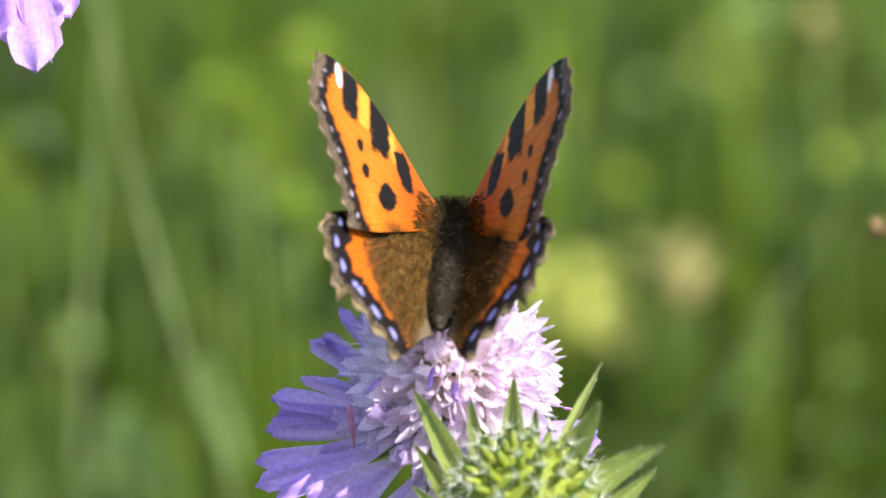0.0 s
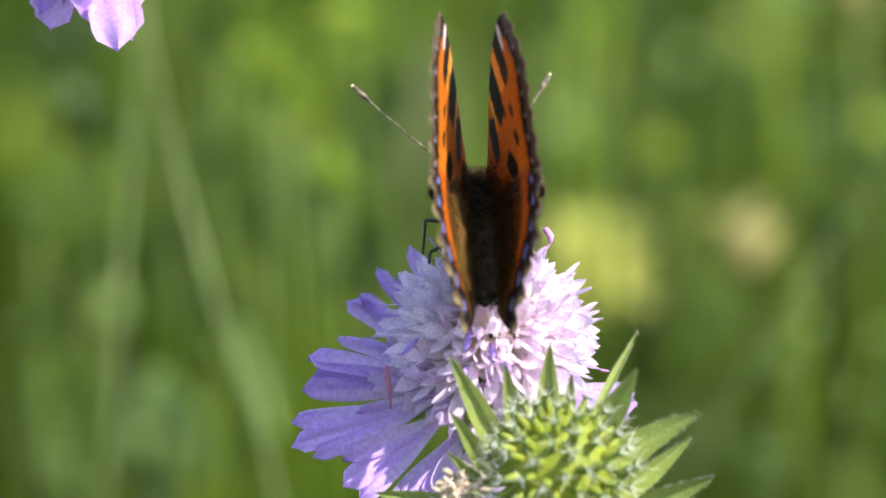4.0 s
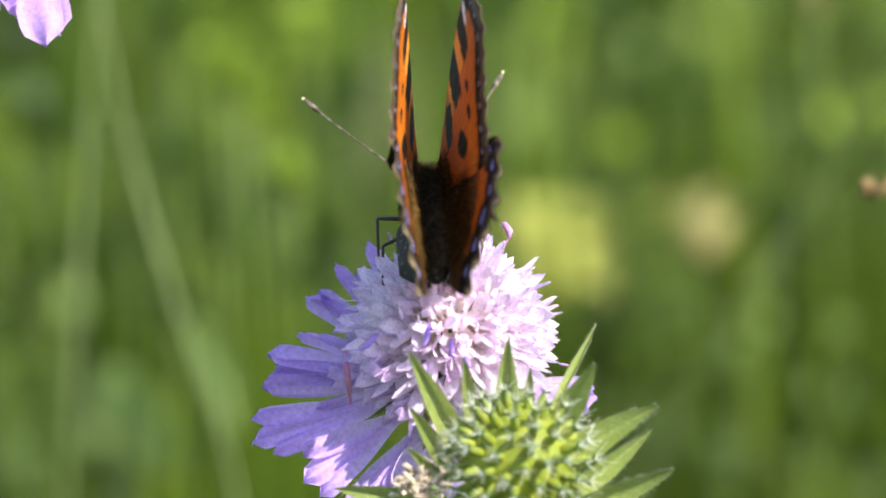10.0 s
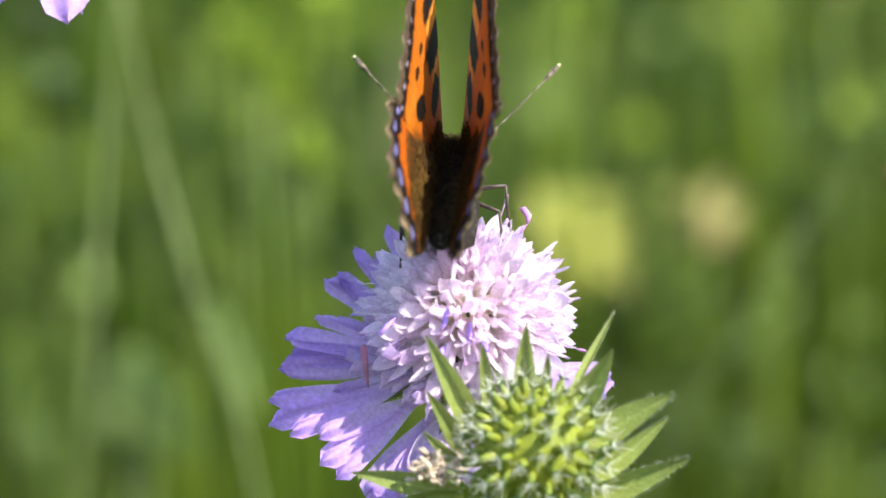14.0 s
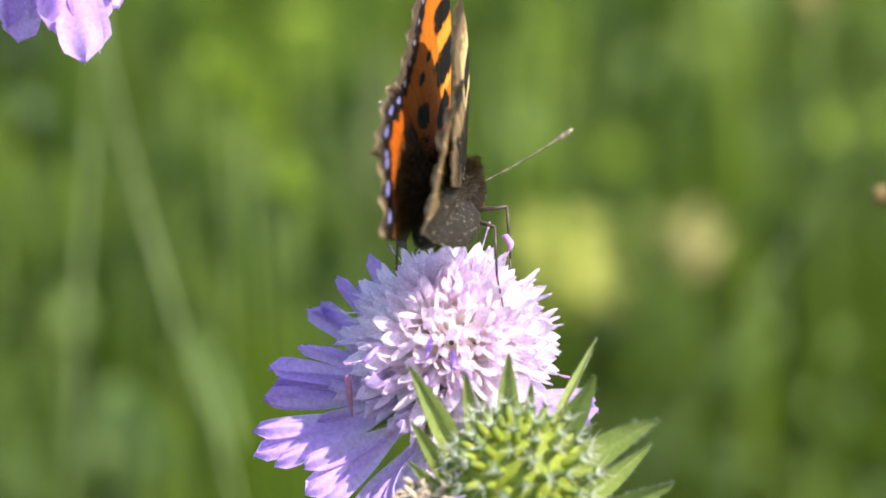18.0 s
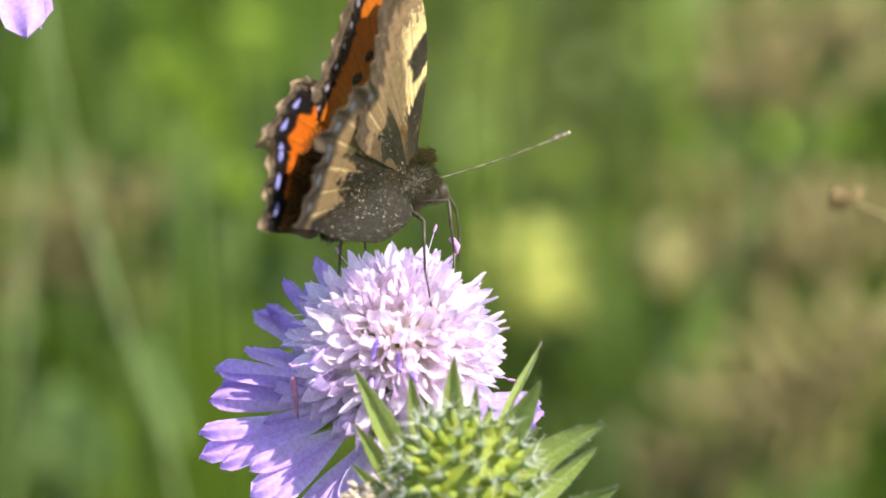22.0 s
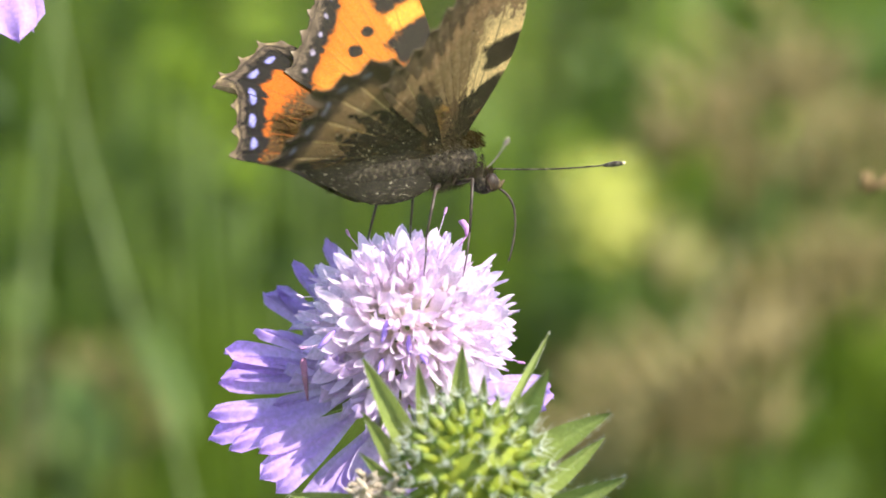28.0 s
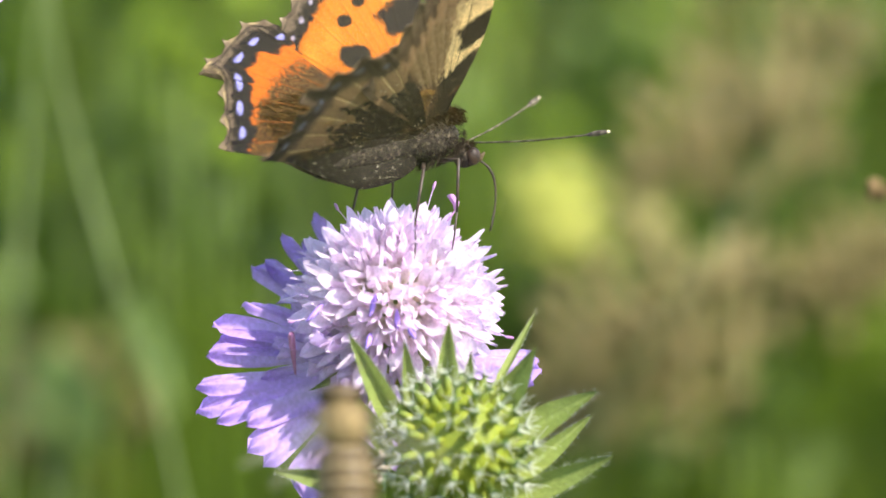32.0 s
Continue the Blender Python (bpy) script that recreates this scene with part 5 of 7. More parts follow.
# blades whose dark colour paints the shaded gaps of the meadow
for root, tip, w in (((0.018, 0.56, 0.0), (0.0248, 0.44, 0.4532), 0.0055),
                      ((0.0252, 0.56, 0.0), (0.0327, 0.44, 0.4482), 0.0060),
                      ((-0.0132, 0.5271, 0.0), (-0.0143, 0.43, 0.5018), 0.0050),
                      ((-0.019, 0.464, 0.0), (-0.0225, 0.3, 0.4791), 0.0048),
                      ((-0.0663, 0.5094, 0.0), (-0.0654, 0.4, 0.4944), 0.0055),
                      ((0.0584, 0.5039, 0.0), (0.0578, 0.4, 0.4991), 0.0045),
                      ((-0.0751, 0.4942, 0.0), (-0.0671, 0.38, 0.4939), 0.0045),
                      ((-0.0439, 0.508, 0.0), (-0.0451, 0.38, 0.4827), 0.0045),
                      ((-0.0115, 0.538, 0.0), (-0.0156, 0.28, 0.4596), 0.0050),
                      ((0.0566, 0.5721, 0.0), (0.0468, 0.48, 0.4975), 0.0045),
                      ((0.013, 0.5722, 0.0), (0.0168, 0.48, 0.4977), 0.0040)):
    broad_leaf(root, tip, 0.62 * w, M_SHADE_GREEN, "broad_grass_blade", "broad grass blade with shade in its dark green colour")
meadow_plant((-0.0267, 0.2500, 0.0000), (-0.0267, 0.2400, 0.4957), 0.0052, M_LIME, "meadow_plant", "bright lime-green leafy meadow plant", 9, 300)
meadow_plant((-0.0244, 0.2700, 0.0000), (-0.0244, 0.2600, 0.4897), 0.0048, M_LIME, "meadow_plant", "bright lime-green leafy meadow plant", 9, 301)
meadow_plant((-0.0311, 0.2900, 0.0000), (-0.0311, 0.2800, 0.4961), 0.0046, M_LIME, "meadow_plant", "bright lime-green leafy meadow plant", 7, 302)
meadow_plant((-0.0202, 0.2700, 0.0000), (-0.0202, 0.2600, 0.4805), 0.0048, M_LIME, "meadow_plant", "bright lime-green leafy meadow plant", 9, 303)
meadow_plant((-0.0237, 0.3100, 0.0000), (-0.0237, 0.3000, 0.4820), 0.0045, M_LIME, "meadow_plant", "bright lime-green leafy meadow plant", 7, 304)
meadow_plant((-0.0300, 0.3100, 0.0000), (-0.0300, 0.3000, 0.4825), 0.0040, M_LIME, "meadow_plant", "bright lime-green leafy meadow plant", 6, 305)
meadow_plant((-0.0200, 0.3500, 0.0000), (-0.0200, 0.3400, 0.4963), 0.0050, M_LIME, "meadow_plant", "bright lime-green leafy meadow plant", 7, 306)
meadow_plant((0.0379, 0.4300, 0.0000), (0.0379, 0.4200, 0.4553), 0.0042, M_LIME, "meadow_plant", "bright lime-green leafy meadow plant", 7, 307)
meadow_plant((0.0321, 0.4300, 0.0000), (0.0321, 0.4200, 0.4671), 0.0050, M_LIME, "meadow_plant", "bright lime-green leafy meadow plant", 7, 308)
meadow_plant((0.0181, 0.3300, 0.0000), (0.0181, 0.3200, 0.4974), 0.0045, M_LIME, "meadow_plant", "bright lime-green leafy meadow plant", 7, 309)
meadow_plant((-0.0448, 0.2700, 0.0000), (-0.0448, 0.2600, 0.4456), 0.0050, M_GREYLEAF, "meadow_plant", "pale grey-green leafy meadow plant", 14, 310)
meadow_plant((-0.0445, 0.2900, 0.0000), (-0.0445, 0.2800, 0.4368), 0.0050, M_GREYLEAF, "meadow_plant", "pale grey-green leafy meadow plant", 14, 311)
meadow_plant((-0.0475, 0.2800, 0.0000), (-0.0475, 0.2700, 0.4392), 0.0045, M_GREYLEAF, "meadow_plant", "pale grey-green leafy meadow plant", 12, 312)
meadow_plant((-0.0654, 0.3100, 0.0000), (-0.0654, 0.3000, 0.4710), 0.0034, M_GREYLEAF, "meadow_plant", "pale grey-green leafy meadow plant", 14, 313)
meadow_plant((-0.0651, 0.3100, 0.0000), (-0.0651, 0.3000, 0.4531), 0.0034, M_GREYLEAF, "meadow_plant", "pale grey-green leafy meadow plant", 14, 314)
meadow_plant((0.0437, 0.4300, 0.0000), (0.0437, 0.4200, 0.4400), 0.0042, M_GREYLEAF, "meadow_plant", "pale grey-green leafy meadow plant", 8, 315)
meadow_plant((-0.0320, 0.3500, 0.0000), (-0.0320, 0.3400, 0.4460), 0.0042, M_GREYLEAF, "meadow_plant", "pale grey-green leafy meadow plant", 7, 316)
meadow_plant((0.0524, 0.4300, 0.0000), (0.0524, 0.4200, 0.4287), 0.0057, M_GREYLEAF, "meadow_plant", "pale grey-green leafy meadow plant", 8, 317)
meadow_plant((0.0446, 0.4300, 0.0000), (0.0446, 0.4200, 0.4180), 0.0058, M_GREYLEAF, "meadow_plant", "pale grey-green leafy meadow plant", 9, 318)
meadow_plant((0.0573, 0.4300, 0.0000), (0.0573, 0.4200, 0.4356), 0.0054, M_GREYLEAF, "meadow_plant", "pale grey-green leafy meadow plant", 8, 319)
meadow_plant((-0.0259, 0.3100, 0.0000), (-0.0259, 0.3000, 0.4741), 0.0030, M_GREYLEAF, "meadow_plant", "pale grey-green leafy meadow plant", 8, 320)
meadow_plant((-0.0617, 0.3100, 0.0000), (-0.0617, 0.3000, 0.4321), 0.0050, M_GREYLEAF, "meadow_plant", "pale grey-green leafy meadow plant", 8, 321)
meadow_plant((0.0556, 0.3100, 0.0000), (0.0556, 0.3000, 0.5019), 0.0045, M_BEIGE, "meadow_plant", "faded beige flower clump in the meadow", 12, 322)
# dark plants set where the meadow is shaded: the shade is in their colour
meadow_plant((0.0251, 0.4300, 0.0000), (0.0251, 0.4200, 0.4329), 0.0087, M_SHADE_GREEN, "meadow_plant", "leafy plant with meadow shade in its dark green colour", 14, 323)
meadow_plant((0.0222, 0.4300, 0.0000), (0.0222, 0.4200, 0.4260), 0.0070, M_SHADE_GREEN, "meadow_plant", "leafy plant with meadow shade in its dark green colour", 10, 324)
meadow_plant((-0.0151, 0.2700, 0.0000), (-0.0151, 0.2600, 0.4693), 0.0050, M_SHADE_GREEN, "meadow_plant", "leafy plant with meadow shade in its dark green colour", 8, 325)
meadow_plant((-0.0327, 0.3100, 0.0000), (-0.0327, 0.3000, 0.4691), 0.0055, M_SHADE_GREEN, "meadow_plant", "leafy plant with meadow shade in its dark green colour", 9, 326)
meadow_plant((-0.0599, 0.3300, 0.0000), (-0.0599, 0.3200, 0.4826), 0.0070, M_SHADE_GREEN, "meadow_plant", "leafy plant with meadow shade in its dark green colour", 12, 327)
meadow_plant((0.0310, 0.4300, 0.0000), (0.0310, 0.4200, 0.4416), 0.0072, M_SHADE_GREEN, "meadow_plant", "leafy plant with meadow shade in its dark green colour", 10, 328)
meadow_plant((-0.0395, 0.3300, 0.0000), (-0.0395, 0.3200, 0.4747), 0.0050, M_SHADE_GREEN, "meadow_plant", "leafy plant with meadow shade in its dark green colour", 9, 329)
meadow_plant((-0.0587, 0.3100, 0.0000), (-0.0587, 0.3000, 0.4608), 0.0050, M_SHADE_GREEN, "meadow_plant", "leafy plant with meadow shade in its dark green colour", 9, 330)
meadow_plant((0.0592, 0.4300, 0.0000), (0.0592, 0.4200, 0.4542), 0.0075, M_SHADE_GREEN, "meadow_plant", "leafy plant with meadow shade in its dark green colour", 10, 331)
meadow_plant((0.0614, 0.3700, 0.0000), (0.0614, 0.3600, 0.4699), 0.0070, M_SHADE_GREEN, "meadow_plant", "leafy plant with meadow shade in its dark green colour", 10, 332)
meadow_plant((-0.0134, 0.3700, 0.0000), (-0.0134, 0.3600, 0.4823), 0.0060, M_SHADE_GREEN, "meadow_plant", "leafy plant with meadow shade in its dark green colour", 9, 333)
meadow_plant((0.0101, 0.3700, 0.0000), (0.0101, 0.3600, 0.4965), 0.0060, M_SHADE_GREEN, "meadow_plant", "leafy plant with meadow shade in its dark green colour", 9, 334)
meadow_plant((-0.0397, 0.3300, 0.0000), (-0.0397, 0.3200, 0.4548), 0.0050, M_SHADE_GREEN, "meadow_plant", "leafy plant with meadow shade in its dark green colour", 9, 335)
meadow_plant((-0.0412, 0.3700, 0.0000), (-0.0412, 0.3600, 0.4951), 0.0060, M_SHADE_GREEN, "meadow_plant", "leafy plant with meadow shade in its dark green colour", 9, 336)
meadow_plant((0.0660, 0.3700, 0.0000), (0.0660, 0.3600, 0.4416), 0.0070, M_GRASS, "meadow_plant", "fresh green leafy meadow plant among the grass", 10, 337)
meadow_plant((0.0596, 0.3700, 0.0000), (0.0596, 0.3600, 0.4307), 0.0070, M_GRASS, "meadow_plant", "fresh green leafy meadow plant among the grass", 10, 338)
meadow_plant((0.0661, 0.3500, 0.0000), (0.0661, 0.3400, 0.4282), 0.0070, M_GRASS, "meadow_plant", "fresh green leafy meadow plant among the grass", 10, 339)
meadow_plant((-0.0613, 0.3500, 0.0000), (-0.0613, 0.3400, 0.4400), 0.0060, M_GRASS, "meadow_plant", "fresh green leafy meadow plant among the grass", 9, 340)
meadow_plant((-0.0152, 0.3500, 0.0000), (-0.0152, 0.3400, 0.4450), 0.0060, M_GRASS, "meadow_plant", "fresh green leafy meadow plant among the grass", 9, 341)
meadow_plant((0.0710, 0.4100, 0.0000), (0.0710, 0.4000, 0.4896), 0.0075, M_GRASS, "meadow_plant", "fresh green leafy meadow plant among the grass", 9, 342)
meadow_plant((-0.0688, 0.4100, 0.0000), (-0.0688, 0.4000, 0.4878), 0.0075, M_SHADE_GREEN, "meadow_plant", "leafy plant with meadow shade in its dark green colour", 9, 343)
meadow_plant((-0.0521, 1.1296, 0.0000), (-0.0521, 1.1196, 0.4201), 0.0192, M_LIME, "meadow_plant", "fresh green leafy meadow plant among the grass", 9, 100)
meadow_plant((-0.0034, 0.6819, 0.0000), (-0.0034, 0.6719, 0.4191), 0.0121, M_GRASS, "meadow_plant", "fresh green leafy meadow plant among the grass", 9, 101)
meadow_plant((0.0321, 0.7024, 0.0000), (0.0321, 0.6924, 0.4237), 0.0142, M_GRASS, "meadow_plant", "fresh green leafy meadow plant among the grass", 9, 102)
meadow_plant((0.1000, 0.6310, 0.0000), (0.1000, 0.6210, 0.4695), 0.0130, M_GRASS, "meadow_plant", "fresh green leafy meadow plant among the grass", 9, 103)
meadow_plant((0.0955, 0.9414, 0.0000), (0.0955, 0.9314, 0.4443), 0.0122, M_GRASS, "meadow_plant", "fresh green leafy meadow plant among the grass", 9, 104)
meadow_plant((0.0639, 0.6643, 0.0000), (0.0639, 0.6543, 0.4240), 0.0089, M_LIME, "meadow_plant", "fresh green leafy meadow plant among the grass", 9, 105)
meadow_plant((-0.0968, 0.7365, 0.0000), (-0.0968, 0.7265, 0.4580), 0.0123, M_GRASS, "meadow_plant", "fresh green leafy meadow plant among the grass", 9, 106)
meadow_plant((0.0571, 0.8980, 0.0000), (0.0571, 0.8880, 0.4629), 0.0164, M_GRASS, "meadow_plant", "fresh green leafy meadow plant among the grass", 9, 107)
meadow_plant((0.0843, 1.2379, 0.0000), (0.0843, 1.2279, 0.3198), 0.0209, M_GRASS, "meadow_plant", "fresh green leafy meadow plant among the grass", 9, 108)
meadow_plant((-0.0067, 0.6754, 0.0000), (-0.0067, 0.6654, 0.4772), 0.0133, M_GRASS, "meadow_plant", "fresh green leafy meadow plant among the grass", 9, 109)
meadow_plant((-0.1081, 0.9569, 0.0000), (-0.1081, 0.9469, 0.4038), 0.0167, M_LIME, "meadow_plant", "fresh green leafy meadow plant among the grass", 9, 110)
meadow_plant((-0.1046, 0.9576, 0.0000), (-0.1046, 0.9476, 0.3290), 0.0100, M_GRASS, "meadow_plant", "fresh green leafy meadow plant among the grass", 9, 111)
meadow_plant((0.1550, 1.1482, 0.0000), (0.1550, 1.1382, 0.3308), 0.0208, M_GRASS, "meadow_plant", "fresh green leafy meadow plant among the grass", 9, 112)
meadow_plant((-0.0762, 0.9519, 0.0000), (-0.0762, 0.9419, 0.4002), 0.0162, M_GRASS, "meadow_plant", "fresh green leafy meadow plant among the grass", 9, 113)
meadow_plant((-0.0332, 1.0965, 0.0000), (-0.0332, 1.0865, 0.3052), 0.0107, M_GRASS, "meadow_plant", "fresh green leafy meadow plant among the grass", 9, 114)
meadow_plant((-0.1245, 0.9311, 0.0000), (-0.1245, 0.9211, 0.4193), 0.0183, M_LIME, "meadow_plant", "fresh green leafy meadow plant among the grass", 9, 115)
meadow_plant((0.1119, 0.6790, 0.0000), (0.1119, 0.6690, 0.3772), 0.0127, M_GRASS, "meadow_plant", "fresh green leafy meadow plant among the grass", 9, 116)
meadow_plant((-0.0043, 0.6420, 0.0000), (-0.0043, 0.6320, 0.4081), 0.0080, M_GRASS, "meadow_plant", "fresh green leafy meadow plant among the grass", 9, 117)
meadow_plant((-0.0998, 0.7959, 0.0000), (-0.0998, 0.7859, 0.3673), 0.0160, M_GRASS, "meadow_plant", "fresh green leafy meadow plant among the grass", 9, 118)
meadow_plant((0.0861, 1.2036, 0.0000), (0.0861, 1.1936, 0.3545), 0.0117, M_GRASS, "meadow_plant", "fresh green leafy meadow plant among the grass", 9, 119)
meadow_plant((0.0738, 0.9152, 0.0000), (0.0738, 0.9052, 0.3625), 0.0094, M_LIME, "meadow_plant", "fresh green leafy meadow plant among the grass", 9, 120)
meadow_plant((-0.0854, 0.6083, 0.0000), (-0.0854, 0.5983, 0.3860), 0.0079, M_GRASS, "meadow_plant", "fresh green leafy meadow plant among the grass", 9, 121)
meadow_plant((-0.0040, 0.8544, 0.0000), (-0.0040, 0.8444, 0.3529), 0.0099, M_GRASS, "meadow_plant", "fresh green leafy meadow plant among the grass", 9, 122)
meadow_plant((0.0688, 0.7835, 0.0000), (0.0688, 0.7735, 0.4692), 0.0095, M_GRASS, "meadow_plant", "fresh green leafy meadow plant among the grass", 9, 123)
meadow_plant((0.1001, 0.6281, 0.0000), (0.1001, 0.6181, 0.4628), 0.0107, M_GRASS, "meadow_plant", "fresh green leafy meadow plant among the grass", 9, 124)
meadow_plant((0.1277, 0.8500, 0.0000), (0.1277, 0.8400, 0.3777), 0.0139, M_LIME, "meadow_plant", "fresh green leafy meadow plant among the grass", 9, 125)
meadow_plant((-0.0614, 0.9190, 0.0000), (-0.0614, 0.9090, 0.3496), 0.0101, M_GRASS, "meadow_plant", "fresh green leafy meadow plant among the grass", 9, 126)
meadow_plant((-0.0573, 1.0140, 0.0000), (-0.0573, 1.0040, 0.4241), 0.0142, M_GRASS, "meadow_plant", "fresh green leafy meadow plant among the grass", 9, 127)
meadow_plant((0.0237, 0.7367, 0.0000), (0.0237, 0.7267, 0.4743), 0.0080, M_GRASS, "meadow_plant", "fresh green leafy meadow plant among the grass", 9, 128)
meadow_plant((-0.0920, 0.6945, 0.0000), (-0.0920, 0.6845, 0.3781), 0.0115, M_GRASS, "meadow_plant", "fresh green leafy meadow plant among the grass", 9, 129)
meadow_plant((0.0862, 1.0529, 0.0000), (0.0862, 1.0429, 0.4385), 0.0195, M_LIME, "meadow_plant", "fresh green leafy meadow plant among the grass", 9, 130)
meadow_plant((-0.0081, 0.8569, 0.0000), (-0.0081, 0.8469, 0.4082), 0.0148, M_GRASS, "meadow_plant", "fresh green leafy meadow plant among the grass", 9, 131)
meadow_plant((-0.0925, 1.0986, 0.0000), (-0.0925, 1.0886, 0.3248), 0.0148, M_GRASS, "meadow_plant", "fresh green leafy meadow plant among the grass", 9, 132)
meadow_plant((0.0909, 0.7651, 0.0000), (0.0909, 0.7551, 0.3682), 0.0151, M_GRASS, "meadow_plant", "fresh green leafy meadow plant among the grass", 9, 133)
# scattered filler plants; the dark ones carry painted shade in their green
meadow_plant((-0.0193, 0.4435, 0.0000), (-0.0193, 0.4335, 0.4755), 0.0075, M_SHADE_GREEN, "meadow_plant", "leafy plant with meadow shade in its dark green colour", 6, 200)
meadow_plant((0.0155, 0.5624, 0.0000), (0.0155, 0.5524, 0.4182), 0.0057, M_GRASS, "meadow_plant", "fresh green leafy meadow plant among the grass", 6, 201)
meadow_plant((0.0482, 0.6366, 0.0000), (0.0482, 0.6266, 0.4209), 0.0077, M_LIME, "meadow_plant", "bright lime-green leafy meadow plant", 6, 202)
meadow_plant((0.0571, 0.4378, 0.0000), (0.0571, 0.4278, 0.4573), 0.0038, M_SHADE_GREEN, "meadow_plant", "leafy plant with meadow shade in its dark green colour", 6, 203)
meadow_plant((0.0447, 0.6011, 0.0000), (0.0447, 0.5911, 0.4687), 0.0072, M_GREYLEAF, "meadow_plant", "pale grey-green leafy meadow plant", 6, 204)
meadow_plant((-0.0695, 0.3954, 0.0000), (-0.0695, 0.3854, 0.4323), 0.0069, M_SHADE_GREEN, "meadow_plant", "leafy plant with meadow shade in its dark green colour", 6, 205)
meadow_plant((0.0694, 0.6235, 0.0000), (0.0694, 0.6135, 0.4617), 0.0080, M_SHADE_GREEN, "meadow_plant", "leafy plant with meadow shade in its dark green colour", 6, 206)
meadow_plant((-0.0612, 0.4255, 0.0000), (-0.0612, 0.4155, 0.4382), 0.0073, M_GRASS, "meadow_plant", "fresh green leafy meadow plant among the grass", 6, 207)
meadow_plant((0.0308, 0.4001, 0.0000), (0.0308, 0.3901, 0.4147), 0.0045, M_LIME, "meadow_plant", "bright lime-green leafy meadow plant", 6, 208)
meadow_plant((0.0208, 0.4448, 0.0000), (0.0208, 0.4348, 0.4413), 0.0074, M_SHADE_GREEN, "meadow_plant", "leafy plant with meadow shade in its dark green colour", 6, 209)
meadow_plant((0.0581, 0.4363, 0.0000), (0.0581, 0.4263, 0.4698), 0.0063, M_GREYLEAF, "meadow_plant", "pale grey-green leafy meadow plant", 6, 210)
meadow_plant((-0.0167, 0.5436, 0.0000), (-0.0167, 0.5336, 0.4234), 0.0056, M_SHADE_GREEN, "meadow_plant", "leafy plant with meadow shade in its dark green colour", 6, 211)
meadow_plant((-0.0879, 0.5384, 0.0000), (-0.0879, 0.5284, 0.4769), 0.0073, M_SHADE_GREEN, "meadow_plant", "leafy plant with meadow shade in its dark green colour", 6, 212)
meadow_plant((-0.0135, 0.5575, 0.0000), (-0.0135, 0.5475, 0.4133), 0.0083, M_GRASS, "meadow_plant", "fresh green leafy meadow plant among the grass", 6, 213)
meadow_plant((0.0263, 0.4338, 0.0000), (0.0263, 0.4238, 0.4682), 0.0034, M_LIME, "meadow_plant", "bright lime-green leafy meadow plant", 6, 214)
meadow_plant((-0.0962, 0.6628, 0.0000), (-0.0962, 0.6528, 0.3853), 0.0084, M_SHADE_GREEN, "meadow_plant", "leafy plant with meadow shade in its dark green colour", 6, 215)
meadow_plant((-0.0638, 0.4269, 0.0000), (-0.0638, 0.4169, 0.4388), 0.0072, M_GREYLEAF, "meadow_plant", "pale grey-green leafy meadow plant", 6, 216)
meadow_plant((0.0309, 0.5796, 0.0000), (0.0309, 0.5696, 0.4097), 0.0060, M_SHADE_GREEN, "meadow_plant", "leafy plant with meadow shade in its dark green colour", 6, 217)
meadow_plant((0.0605, 0.4602, 0.0000), (0.0605, 0.4502, 0.4066), 0.0054, M_SHADE_GREEN, "meadow_plant", "leafy plant with meadow shade in its dark green colour", 6, 218)
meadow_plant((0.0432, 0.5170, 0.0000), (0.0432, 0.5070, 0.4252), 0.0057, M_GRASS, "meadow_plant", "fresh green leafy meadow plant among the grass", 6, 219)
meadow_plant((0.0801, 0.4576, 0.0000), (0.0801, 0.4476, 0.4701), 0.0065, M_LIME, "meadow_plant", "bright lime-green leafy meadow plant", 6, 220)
meadow_plant((-0.0388, 0.4876, 0.0000), (-0.0388, 0.4776, 0.4083), 0.0080, M_SHADE_GREEN, "meadow_plant", "leafy plant with meadow shade in its dark green colour", 6, 221)
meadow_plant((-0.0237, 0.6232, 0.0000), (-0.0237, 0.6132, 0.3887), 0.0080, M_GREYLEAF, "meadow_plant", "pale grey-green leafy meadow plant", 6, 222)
meadow_plant((-0.0449, 0.4008, 0.0000), (-0.0449, 0.3908, 0.4848), 0.0038, M_SHADE_GREEN, "meadow_plant", "leafy plant with meadow shade in its dark green colour", 6, 223)
meadow_plant((0.0292, 0.4680, 0.0000), (0.0292, 0.4580, 0.4887), 0.0060, M_SHADE_GREEN, "meadow_plant", "leafy plant with meadow shade in its dark green colour", 6, 224)
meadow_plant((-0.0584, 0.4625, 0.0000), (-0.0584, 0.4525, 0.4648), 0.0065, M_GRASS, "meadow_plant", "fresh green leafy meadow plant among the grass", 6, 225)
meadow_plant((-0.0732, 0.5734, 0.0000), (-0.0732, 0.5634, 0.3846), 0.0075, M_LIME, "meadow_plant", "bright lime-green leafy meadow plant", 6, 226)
meadow_plant((0.0121, 0.6982, 0.0000), (0.0121, 0.6882, 0.4226), 0.0095, M_SHADE_GREEN, "meadow_plant", "leafy plant with meadow shade in its dark green colour", 6, 227)
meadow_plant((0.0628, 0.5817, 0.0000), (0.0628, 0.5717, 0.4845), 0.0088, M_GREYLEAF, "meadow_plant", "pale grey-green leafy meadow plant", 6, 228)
meadow_plant((0.0279, 0.5953, 0.0000), (0.0279, 0.5853, 0.4326), 0.0047, M_SHADE_GREEN, "meadow_plant", "leafy plant with meadow shade in its dark green colour", 6, 229)
meadow_plant((0.0373, 0.4078, 0.0000), (0.0373, 0.3978, 0.4306), 0.0054, M_SHADE_GREEN, "meadow_plant", "leafy plant with meadow shade in its dark green colour", 6, 230)
